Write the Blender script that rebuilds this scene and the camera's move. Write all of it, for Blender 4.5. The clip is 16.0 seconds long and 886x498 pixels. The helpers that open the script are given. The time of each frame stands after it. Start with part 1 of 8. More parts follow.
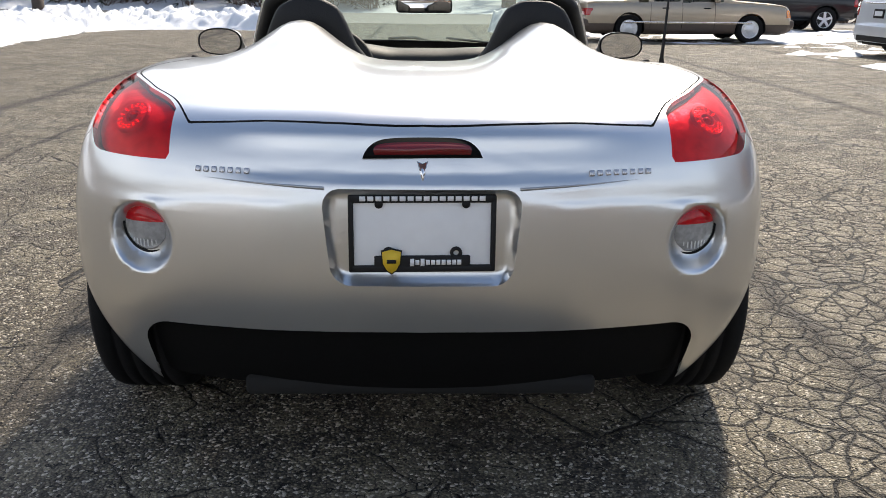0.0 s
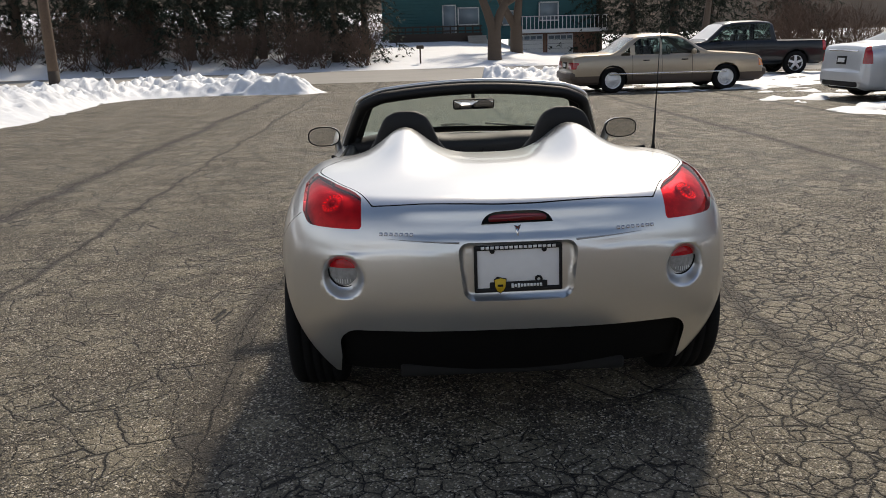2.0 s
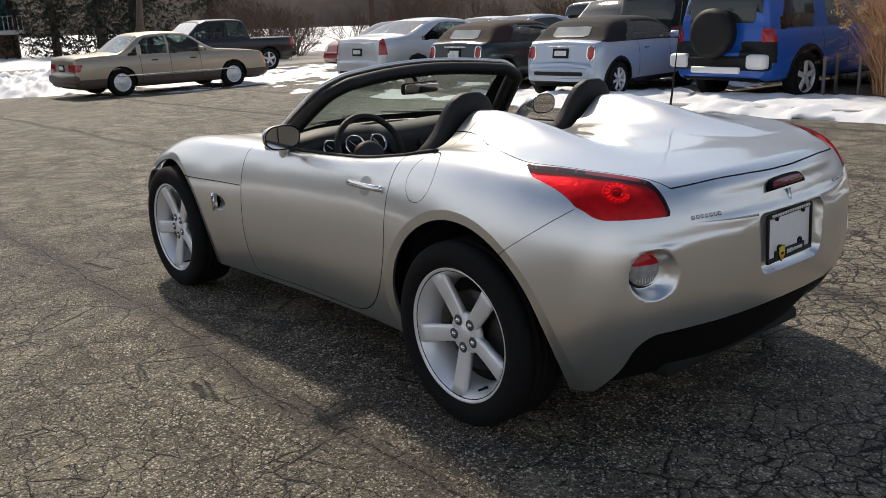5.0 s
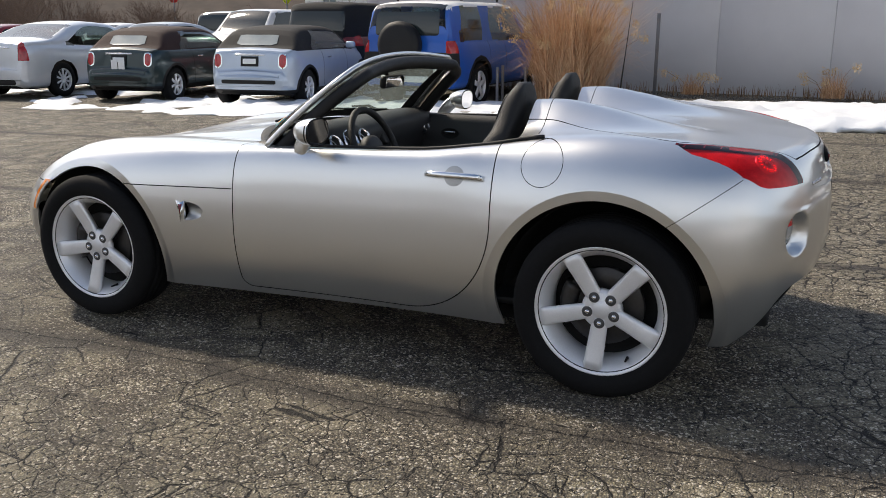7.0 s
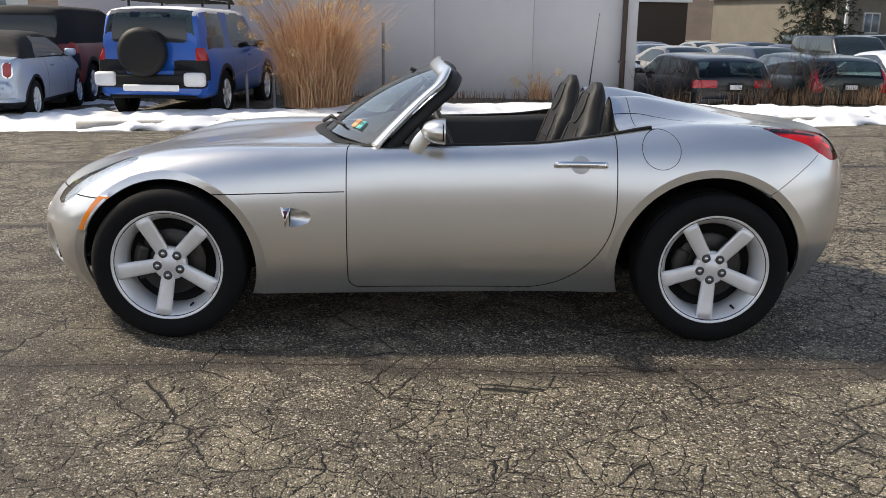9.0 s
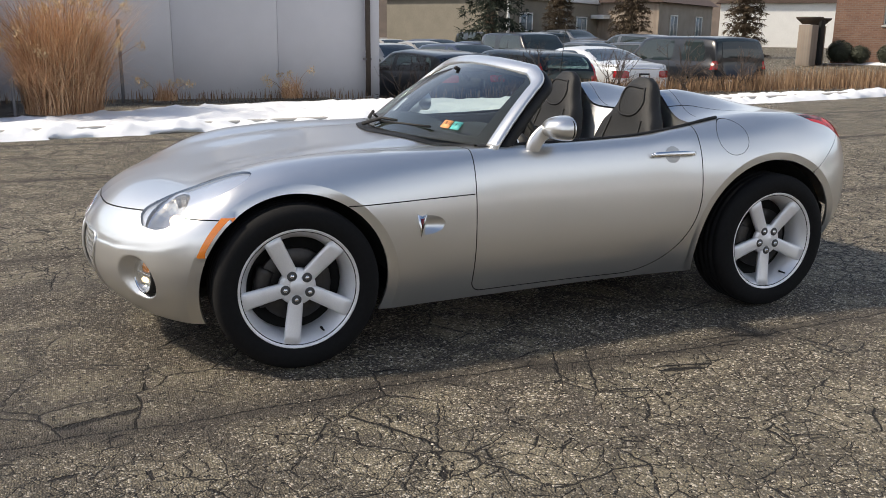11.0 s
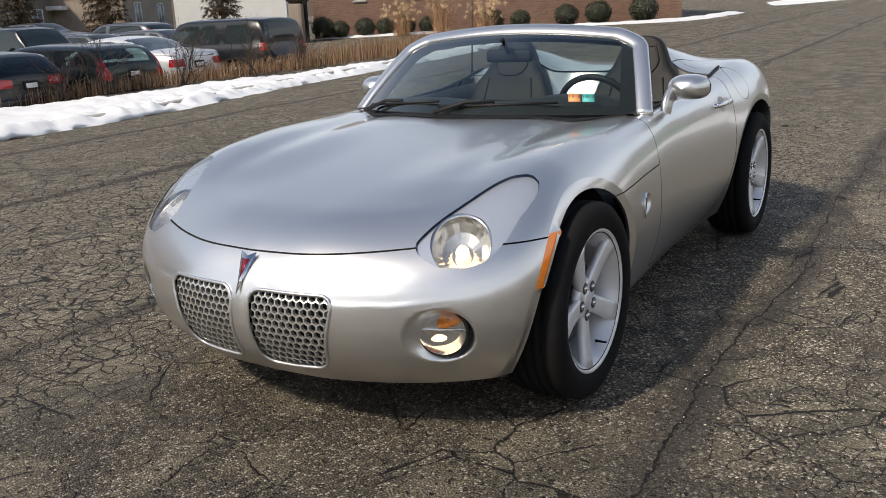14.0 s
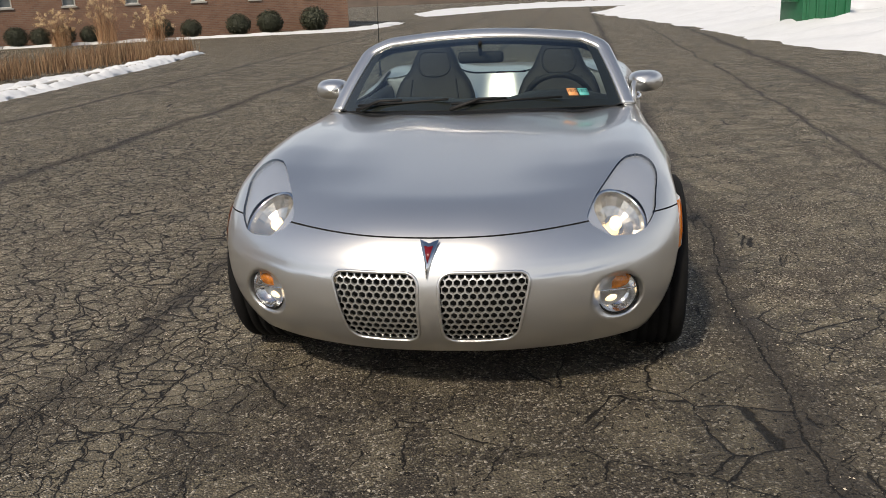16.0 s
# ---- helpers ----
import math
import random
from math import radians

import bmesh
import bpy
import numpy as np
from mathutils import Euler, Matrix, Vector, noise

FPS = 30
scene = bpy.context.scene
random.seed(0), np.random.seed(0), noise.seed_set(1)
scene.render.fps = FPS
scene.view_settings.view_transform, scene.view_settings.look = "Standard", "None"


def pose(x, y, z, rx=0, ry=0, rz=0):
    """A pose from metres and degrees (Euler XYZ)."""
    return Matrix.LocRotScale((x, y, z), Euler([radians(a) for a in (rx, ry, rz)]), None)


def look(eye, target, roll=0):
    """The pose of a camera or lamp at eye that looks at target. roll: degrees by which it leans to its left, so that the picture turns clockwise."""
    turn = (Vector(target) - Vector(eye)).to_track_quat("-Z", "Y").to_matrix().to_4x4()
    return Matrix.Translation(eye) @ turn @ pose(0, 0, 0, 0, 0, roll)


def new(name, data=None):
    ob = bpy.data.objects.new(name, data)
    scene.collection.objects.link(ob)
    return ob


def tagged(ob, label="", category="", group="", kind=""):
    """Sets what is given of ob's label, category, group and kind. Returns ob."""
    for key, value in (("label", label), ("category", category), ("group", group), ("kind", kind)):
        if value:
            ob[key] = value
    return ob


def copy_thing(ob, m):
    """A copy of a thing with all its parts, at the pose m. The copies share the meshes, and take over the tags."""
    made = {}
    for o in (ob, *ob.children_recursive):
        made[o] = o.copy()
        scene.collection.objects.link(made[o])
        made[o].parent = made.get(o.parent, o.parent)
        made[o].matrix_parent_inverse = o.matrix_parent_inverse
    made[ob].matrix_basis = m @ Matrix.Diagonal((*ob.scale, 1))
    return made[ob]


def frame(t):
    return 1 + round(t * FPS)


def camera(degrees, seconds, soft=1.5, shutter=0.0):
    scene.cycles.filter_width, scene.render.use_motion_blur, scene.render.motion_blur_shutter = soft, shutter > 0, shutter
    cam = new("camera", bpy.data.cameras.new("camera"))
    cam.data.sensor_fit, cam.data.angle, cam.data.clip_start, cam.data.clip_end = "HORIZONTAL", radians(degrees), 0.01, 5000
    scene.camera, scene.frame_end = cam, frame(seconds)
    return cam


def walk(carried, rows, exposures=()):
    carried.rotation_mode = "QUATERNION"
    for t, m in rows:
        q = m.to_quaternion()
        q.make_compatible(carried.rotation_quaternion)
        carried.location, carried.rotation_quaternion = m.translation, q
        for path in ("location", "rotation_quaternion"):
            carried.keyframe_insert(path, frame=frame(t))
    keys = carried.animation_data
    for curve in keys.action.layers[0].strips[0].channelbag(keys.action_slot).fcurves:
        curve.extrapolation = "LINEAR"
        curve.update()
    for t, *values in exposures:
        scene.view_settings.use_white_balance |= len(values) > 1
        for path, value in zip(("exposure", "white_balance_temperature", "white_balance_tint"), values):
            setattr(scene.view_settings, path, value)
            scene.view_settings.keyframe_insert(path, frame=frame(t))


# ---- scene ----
cam = camera(53.8, 16.0, soft=0.9)
PATH = [
    (0, (-0.006, -3.726, 1.191), (0.048, -1.816, 0.601), 0.7),
    (0.5, (-0.03, -4.058, 1.35), (0.022, -2.146, 0.766), 0.1),
    (1, (-0.059, -4.435, 1.451), (-0.017, -2.514, 0.895), -0.8),
    (1.5, (-0.073, -4.711, 1.501), (-0.047, -2.779, 0.986), -1.2),
    (2, (-0.377, -4.894, 1.494), (-0.302, -2.955, 1.007), -1.6),
    (2.5, (-0.769, -4.844, 1.464), (-0.543, -2.924, 0.951), -1.8),
    (3, (-1.205, -4.588, 1.452), (-0.783, -2.705, 0.926), -2.3),
    (3.5, (-1.7, -4.424, 1.438), (-1.04, -2.611, 0.914), -1.8),
    (4, (-2.063, -4.089, 1.426), (-1.179, -2.374, 0.9), -1.5),
    (4.2, (-2.217, -3.956, 1.441), (-1.254, -2.285, 0.912), -1.7),
    (6.3, (-3.554, -2.475, 1.395), (-1.931, -1.417, 0.898), -0.3),
    (6.5, (-3.682, -2.324, 1.378), (-2.002, -1.36, 0.879), 0.2),
    (7, (-3.904, -1.865, 1.371), (-2.122, -1.111, 0.866), 0.1),
    (7.5, (-4.199, -1.43, 1.385), (-2.355, -0.846, 0.877), -0.5),
    (8, (-4.363, -0.936, 1.386), (-2.469, -0.516, 0.897), -0.2),
    (8.5, (-4.551, -0.444, 1.372), (-2.623, -0.23, 0.884), 0.2),
    (9, (-4.604, 0.048, 1.35), (-2.664, 0.02, 0.868), 0.7),
    (9.2, (-4.584, 0.254, 1.362), (-2.644, 0.146, 0.889), 0.8),
    (11.3, (-3.977, 2.24, 1.313), (-2.243, 1.365, 0.838), 0.8),
    (11.5, (-3.824, 2.393, 1.299), (-2.128, 1.443, 0.828), 0.9),
    (12, (-3.489, 2.738, 1.304), (-1.889, 1.642, 0.816), 0.9),
    (12.5, (-3.126, 3.049, 1.316), (-1.646, 1.804, 0.806), 0.4),
    (13, (-2.702, 3.28, 1.302), (-1.369, 1.884, 0.779), -0.0),
    (13.5, (-2.331, 3.589, 1.316), (-1.159, 2.058, 0.785), -1.3),
    (14, (-1.936, 3.84, 1.311), (-0.909, 2.207, 0.783), -2.9),
    (14.5, (-1.511, 4.068, 1.338), (-0.669, 2.337, 0.796), -3.0),
    (15, (-1.124, 4.308, 1.36), (-0.496, 2.492, 0.807), -2.6),
    (15.5, (-0.725, 4.43, 1.329), (-0.303, 2.555, 0.776), -1.9),
    (16, (-0.493, 4.677, 1.361), (-0.186, 2.776, 0.82), -2.4),
]
walk(cam, [(t, look(eye, target, roll)) for t, eye, target, roll in PATH],
     [(0, 0.62, 6620, 10), (0.7, 0.14, 6680, 10), (1.5, -0.15, 6780, 10), (4.0, -0.14, 6780, 10), (6.5, 0.18, 6680, 10), (9.0, 0.42, 6780, 10), (12.5, 0.25, 6640, 10), (14.5, 0.0, 6740, 10), (16, -0.15, 6960, 10)])

# ---- world and sun ----
SUN_WAY = Vector((0.30, 0.80, 0.86)).normalized()      # towards the sun
world = bpy.data.worlds.new("sky")
scene.world = world
world.use_nodes = True
wn = world.node_tree.nodes
sky = wn.new("ShaderNodeTexSky")
sky.sky_type = "NISHITA"
sky.sun_disc = False
sky.sun_elevation = math.asin(SUN_WAY.z)
sky.sun_rotation = math.atan2(SUN_WAY.x, SUN_WAY.y)
sky.air_density, sky.dust_density, sky.ozone_density = 1.0, 1.0, 1.0
wn["Background"].inputs["Strength"].default_value = 0.125
# broken white cloud all over the sky
wl = world.node_tree.links
wc, wm, wt, wr, wx = wn.new("ShaderNodeTexCoord"), wn.new("ShaderNodeMapping"), wn.new("ShaderNodeTexNoise"), wn.new("ShaderNodeMapRange"), wn.new("ShaderNodeMix")
wm.inputs["Scale"].default_value = (1.0, 1.0, 2.2)
wt.inputs["Scale"].default_value, wt.inputs["Detail"].default_value, wt.inputs["Roughness"].default_value = 1.5, 4.0, 0.45
wr.inputs["From Min"].default_value, wr.inputs["From Max"].default_value = 0.36, 0.64
wr.inputs["To Min"].default_value = 0.5
wx.data_type = "RGBA"
wx.inputs[7].default_value = (8.2, 8.4, 8.8, 1)
wl.new(wc.outputs["Generated"], wm.inputs["Vector"])
wl.new(wm.outputs["Vector"], wt.inputs["Vector"])
wl.new(wt.outputs["Fac"], wr.inputs["Value"])
# cloud closes up towards the horizon and opens overhead
sep, hz, mu = wn.new("ShaderNodeSeparateXYZ"), wn.new("ShaderNodeMapRange"), wn.new("ShaderNodeMath")
wl.new(wc.outputs["Generated"], sep.inputs["Vector"])
wl.new(sep.outputs["Z"], hz.inputs["Value"])
for k, v in (("From Min", 0.24), ("From Max", 0.72), ("To Min", 1.0), ("To Max", 0.0)):
    hz.inputs[k].default_value = v
mu.operation = "MULTIPLY"
wl.new(wr.outputs["Result"], mu.inputs[0])
wl.new(hz.outputs["Result"], mu.inputs[1])
# and thins out towards one side of the sky
dp, side, mu2 = wn.new("ShaderNodeVectorMath"), wn.new("ShaderNodeMapRange"), wn.new("ShaderNodeMath")
dp.operation, mu2.operation = "DOT_PRODUCT", "MULTIPLY"
dp.inputs[1].default_value = (-0.94, 0.34, 0.0)
wl.new(wc.outputs["Generated"], dp.inputs[0])
wl.new(dp.outputs["Value"], side.inputs["Value"])
for k, v in (("From Min", -0.55), ("From Max", 0.35), ("To Min", 0.58), ("To Max", 1.0)):
    side.inputs[k].default_value = v
wl.new(mu.outputs["Value"], mu2.inputs[0])
wl.new(side.outputs["Result"], mu2.inputs[1])
wl.new(mu2.outputs["Value"], wx.inputs[0])
wl.new(sky.outputs["Color"], wx.inputs[6])
wl.new(wx.outputs[2], wn["Background"].inputs["Color"])
sun = new("sun", bpy.data.lights.new("sun", "SUN"))
sun.data.energy, sun.data.angle, sun.data.color = 4.2, radians(5.0), (1.0, 0.90, 0.76)
sun.matrix_world = look((30 * SUN_WAY.x, 30 * SUN_WAY.y, 30 * SUN_WAY.z), (0, 0, 0))

# ---- materials ----
def material(name, color, rough=0.5, metal=0.0, grain=0.0, scale=40.0, dark=None, bump=0.0, bump_scale=200.0, coat=0.0, spec=0.5, stain=0.0, stain_scale=1.5, per_object=0.0, glow=0.0, trans=0.0, alpha=1.0, sheen=0.0):
    """A node material: colour broken by fine grain and large stains, with fine relief."""
    m = bpy.data.materials.new(name)
    m.use_nodes = True
    nt = m.node_tree
    n, l = nt.nodes, nt.links
    b = n["Principled BSDF"]
    b.inputs["Roughness"].default_value = rough
    b.inputs["Metallic"].default_value = metal
    b.inputs["Specular IOR Level"].default_value = spec
    b.inputs["Coat Weight"].default_value = coat
    b.inputs["Coat Roughness"].default_value = 0.04
    b.inputs["Transmission Weight"].default_value = trans
    b.inputs["Alpha"].default_value = alpha
    c = (*color, 1)
    d = (*(dark if dark else [v * 0.45 for v in color]), 1)
    b.inputs["Base Color"].default_value = c
    out = None
    tc = n.new("ShaderNodeTexCoord")
    def mixed(fac, a, bcol):
        mx = n.new("ShaderNodeMix")
        mx.data_type = "RGBA"
        l.new(fac, mx.inputs[0])
        if isinstance(a, tuple):
            mx.inputs[6].default_value = a
        else:
            l.new(a, mx.inputs[6])
        mx.inputs[7].default_value = bcol
        return mx.outputs[2]
    def noise_fac(sc, amount, detail=4.0, lo=0.35, hi=0.7):
        t = n.new("ShaderNodeTexNoise")
        t.inputs["Scale"].default_value = sc
        t.inputs["Detail"].default_value = detail
        l.new(tc.outputs["Object"], t.inputs["Vector"])
        r = n.new("ShaderNodeMapRange")
        r.inputs["From Min"].default_value, r.inputs["From Max"].default_value = lo, hi
        r.inputs["To Max"].default_value = amount
        l.new(t.outputs["Fac"], r.inputs["Value"])
        return r.outputs["Result"]
    if grain:
        out = mixed(noise_fac(scale, grain), c, d)
    if stain:
        out = mixed(noise_fac(stain_scale, stain, 6.0), out if out else c, d)
    if per_object:
        oi = n.new("ShaderNodeObjectInfo")
        h = n.new("ShaderNodeHueSaturation")
        r = n.new("ShaderNodeMapRange")
        r.inputs["To Min"].default_value, r.inputs["To Max"].default_value = 1 - per_object, 1 + per_object
        l.new(oi.outputs["Random"], r.inputs["Value"])
        l.new(r.outputs["Result"], h.inputs["Value"])
        if out:
            l.new(out, h.inputs["Color"])
        else:
            h.inputs["Color"].default_value = c
        out = h.outputs["Color"]
    if out:
        l.new(out, b.inputs["Base Color"])
    if bump:
        t = n.new("ShaderNodeTexNoise")
        t.inputs["Scale"].default_value = bump_scale
        t.inputs["Detail"].default_value = 5.0
        l.new(tc.outputs["Object"], t.inputs["Vector"])
        bp = n.new("ShaderNodeBump")
        bp.inputs["Strength"].default_value = bump
        bp.inputs["Distance"].default_value = 0.01
        l.new(t.outputs["Fac"], bp.inputs["Height"])
        l.new(bp.outputs["Normal"], b.inputs["Normal"])
    if glow:
        b.inputs["Emission Color"].default_value = c
        b.inputs["Emission Strength"].default_value = glow
    return m


# ---- mesh helpers ----
def mesh_of(name, bm, mat, smooth=True):
    me = bpy.data.meshes.new(name)
    bm.normal_update()
    bm.to_mesh(me)
    bm.free()
    for x in (mat if isinstance(mat, (list, tuple)) else [mat]):
        me.materials.append(x)
    if smooth:
        me.shade_smooth()
    return me


def part(name, bm, mat, parent=None, label="", smooth=True, at=None):
    ob = new(name, mesh_of(name, bm, mat, smooth))
    if at is not None:
        ob.matrix_basis = at
    if parent:
        ob.parent = parent
    if label:
        ob["label"] = label
    return ob


def thing(name, label, category, at=None, group="", kind=""):
    e = new(name)
    e.empty_display_size = 0.2
    if at is not None:
        e.matrix_basis = at
    return tagged(e, label, category, group, kind)


def spline(pts, n):
    """n points along a smooth curve through pts (tuples of any width)."""
    p = np.array(pts, float)
    k = len(p)
    seg = np.maximum(np.linalg.norm(np.diff(p, axis=0), axis=1), 1e-9) ** 0.5
    u = np.concatenate([[0], np.cumsum(seg)])
    out = []
    tan = np.zeros_like(p)
    for i in range(k):
        a, b = max(i - 1, 0), min(i + 1, k - 1)
        tan[i] = (p[b] - p[a]) / (u[b] - u[a])
    for t in np.linspace(0, u[-1], n):
        i = min(int(np.searchsorted(u, t, "right")) - 1, k - 2)
        h = u[i + 1] - u[i]
        s = (t - u[i]) / h
        out.append((2*s**3 - 3*s**2 + 1) * p[i] + (s**3 - 2*s**2 + s) * h * tan[i] + (-2*s**3 + 3*s**2) * p[i+1] + (s**3 - s**2) * h * tan[i+1])
    return np.array(out)


def graph(pts):
    """A smooth function through (x, value) pairs with rising x."""
    p = np.array(sorted(pts), float)
    x, y = p[:, 0], p[:, 1]
    d = np.diff(y) / np.diff(x)
    m = np.concatenate([[d[0]], np.where(d[:-1] * d[1:] > 0, 2 * d[:-1] * d[1:] / (d[:-1] + d[1:] + 1e-12), 0), [d[-1]]])
    x, y, m = x.tolist(), y.tolist(), m.tolist()
    last = len(x) - 1
    def f(v):
        if v <= x[0]:
            return y[0]
        if v >= x[last]:
            return y[last]
        i = 0
        while x[i + 1] <= v:
            i += 1
        h = x[i + 1] - x[i]
        s = (v - x[i]) / h
        s2, s3 = s * s, s * s * s
        return (2*s3 - 3*s2 + 1) * y[i] + (s3 - 2*s2 + s) * h * m[i] + (-2*s3 + 3*s2) * y[i+1] + (s3 - s2) * h * m[i+1]
    return f


def box(sx, sy, sz, bevel=0.0, at=None, seg=2, bm=None):
    b = bmesh.new()
    bmesh.ops.create_cube(b, size=1.0)
    bmesh.ops.scale(b, vec=(sx, sy, sz), verts=b.verts)
    if bevel:
        bmesh.ops.bevel(b, geom=b.edges[:], offset=bevel, segments=seg, profile=0.5, affect="EDGES")
    return joined(b, at, bm)


def joined(b, at, bm):
    """Moves b by at and, when bm is given, adds it to bm."""
    if at is not None:
        bmesh.ops.transform(b, matrix=at, verts=b.verts)
    if bm is None:
        return b
    made = {v: bm.verts.new(v.co) for v in b.verts}
    for f in b.faces:
        bm.faces.new([made[v] for v in f.verts]).smooth = f.smooth
    b.free()
    return bm


def lathe(profile, n=32, at=None, bm=None, axis="z", closed=False):
    """Turns (radius, height) pairs about an axis."""
    b = bmesh.new()
    rings = []
    for r, h in profile:
        ring = []
        for i in range(n):
            a = 2 * math.pi * i / n
            c, s = r * math.cos(a), r * math.sin(a)
            ring.append(b.verts.new({"z": (c, s, h), "x": (h, c, s), "y": (s, h, c)}[axis]))
        rings.append(ring)
    pairs = list(zip(rings, rings[1:])) + ([(rings[-1], rings[0])] if closed else [])
    for p, q in pairs:
        for i in range(n):
            j = (i + 1) % n
            b.faces.new((p[i], p[j], q[j], q[i]))
    bmesh.ops.remove_doubles(b, verts=b.verts, dist=1e-6)
    bmesh.ops.recalc_face_normals(b, faces=b.faces)
    return joined(b, at, bm)


def tube(points, radius, n=10, bm=None, caps=True, closed=False, flat=1.0):
    """A round bar along points; radius is a number or one per point."""
    b = bmesh.new()
    pts = [Vector(p) for p in points]
    k = len(pts)
    rad = radius if isinstance(radius, (list, tuple, np.ndarray)) else [radius] * k
    rings, up = [], None
    for i in range(k):
        d = (pts[(i + 1) % k if closed else min(i + 1, k - 1)] - pts[(i - 1) % k if closed else max(i - 1, 0)]).normalized()
        if up is None:
            up = Vector((0, 0, 1)) if abs(d.z) < 0.9 else Vector((1, 0, 0))
        side = d.cross(up).normalized()
        up = side.cross(d).normalized()
        rings.append([b.verts.new(pts[i] + (side * math.cos(2 * math.pi * j / n) + up * math.sin(2 * math.pi * j / n) * flat) * rad[i]) for j in range(n)])
    for p, q in list(zip(rings, rings[1:])) + ([(rings[-1], rings[0])] if closed else []):
        for j in range(n):
            b.faces.new((p[j], p[(j + 1) % n], q[(j + 1) % n], q[j]))
    if caps and not closed:
        b.faces.new(rings[0][::-1])
        b.faces.new(rings[-1])
    bmesh.ops.recalc_face_normals(b, faces=b.faces)
    return joined(b, None, bm)


def sheet(rows, bm=None, thick=0.0):
    """A skin over a grid of points; thick gives it depth along its normals."""
    b = bmesh.new()
    vs = [[b.verts.new(p) for p in row] for row in rows]
    for r, s in zip(vs, vs[1:]):
        for i in range(len(r) - 1):
            q = []
            for v in (r[i], r[i + 1], s[i + 1], s[i]):
                if not any((v.co - w.co).length < 1e-7 for w in q):
                    q.append(v)
            if len(q) > 2:
                b.faces.new(q)
    if thick:
        b.normal_update()
        bmesh.ops.solidify(b, geom=b.faces[:], thickness=thick)
    return joined(b, None, bm)


def outline_plate(pts, depth, at=None, bm=None, bevel=0.0):
    """A flat plate with the outline pts (x, y), depth thick along z, standing on z = 0."""
    b = bmesh.new()
    f = b.faces.new([b.verts.new((x, y, 0)) for x, y in pts])
    r = bmesh.ops.extrude_face_region(b, geom=[f])
    bmesh.ops.translate(b, vec=(0, 0, depth), verts=[v for v in r["geom"] if isinstance(v, bmesh.types.BMVert)])
    bmesh.ops.recalc_face_normals(b, faces=b.faces)
    if bevel:
        top = [e for e in b.edges if all(v.co.z > depth * 0.5 for v in e.verts)]
        bmesh.ops.bevel(b, geom=top, offset=bevel, segments=2, affect="EDGES")
    return joined(b, at, bm)


def cut(b, f, mask=None):
    """Splits the mesh along the curve where f(place) is 0."""
    val = {}
    if mask:
        faces = [p for p in b.faces if mask(p.calc_center_median())]
        edges = list({e for p in faces for e in p.edges})
    else:
        faces, edges = b.faces[:], b.edges[:]
    for v in {v for e in edges for v in e.verts}:
        x = f(v.co)
        val[v] = 0.0 if abs(x) < 1e-6 else x
    for e in edges:
        p, q = e.verts
        a, c = val[p], val[q]
        if a * c < 0:
            lo, hi, fl = 0.0, 1.0, a
            for _ in range(8):
                t = lo + (hi - lo) * 0.5
                x = f(p.co.lerp(q.co, t))
                if x * fl > 0:
                    lo = t
                else:
                    hi = t
            t = min(max((lo + hi) / 2, 0.02), 0.98)
            _, nv = bmesh.utils.edge_split(e, p, t)
            val[nv] = 0.0
    for p in faces:
        z = [v for v in p.verts if val.get(v) == 0.0]
        if len(z) == 2 and not b.edges.get(z):
            bmesh.utils.face_split(p, z[0], z[1])
        elif len(z) == 4:
            signs = [val.get(v, 0.0) for v in p.verts]
            if any(s > 0 for s in signs) and any(s < 0 for s in signs):
                try:
                    bmesh.utils.face_split(p, z[0], z[1]) if not b.edges.get((z[0], z[1])) else bmesh.utils.face_split(p, z[1], z[2])
                except ValueError:
                    pass
    return val


def sweep(points, normals, section, bm=None, caps=True):
    """Carries a section of (across, out) pairs along points; normals give 'out'."""
    b = bmesh.new()
    pts = [Vector(p) for p in points]
    rings = []
    for i, p in enumerate(pts):
        d = (pts[min(i + 1, len(pts) - 1)] - pts[max(i - 1, 0)]).normalized()
        o = Vector(normals[i])
        o = (o - d * o.dot(d)).normalized()
        a = d.cross(o)
        rings.append([b.verts.new(p + a * u + o * v) for u, v in section])
    for r, q in zip(rings, rings[1:]):
        for j in range(len(section)):
            k = (j + 1) % len(section)
            b.faces.new((r[j], r[k], q[k], q[j]))
    if caps:
        b.faces.new(rings[0][::-1])
        b.faces.new(rings[-1])
    bmesh.ops.recalc_face_normals(b, faces=b.faces)
    return joined(b, None, bm)


def ring_section(w, h, n=8, power=2.6):
    out = []
    for i in range(n):
        a = 2 * math.pi * (i + 0.5) / n
        c, s = math.cos(a), math.sin(a)
        out.append((w * math.copysign(abs(c) ** (2 / power), c), h * math.copysign(abs(s) ** (2 / power), s)))
    return out

M = {}
M["paint"] = material("silver_paint", (0.73, 0.732, 0.725), rough=0.29, metal=0.9, bump=0.012, bump_scale=900, coat=0.8, grain=0.05, scale=900)
M["under"] = material("matt_black", (0.006, 0.006, 0.0062), rough=0.85, spec=0.12, grain=0.3, scale=90)
M["badge"] = material("badge_metal", (0.42, 0.43, 0.46), rough=0.2, metal=0.9)
M["gap"] = material("panel_gap", (0.008, 0.008, 0.008), rough=0.9)
M["black"] = material("black_plastic", (0.008, 0.008, 0.0085), rough=0.6, spec=0.35, grain=0.3, scale=120, bump=0.1, bump_scale=600)
M["rubber"] = material("tyre_rubber", (0.009, 0.009, 0.0095), rough=0.85, spec=0.2, grain=0.4, scale=60, bump=0.15, bump_scale=300)
M["alloy"] = material("alloy", (0.86, 0.86, 0.87), rough=0.34, metal=0.35, grain=0.1, scale=200, stain=0.15, stain_scale=9)
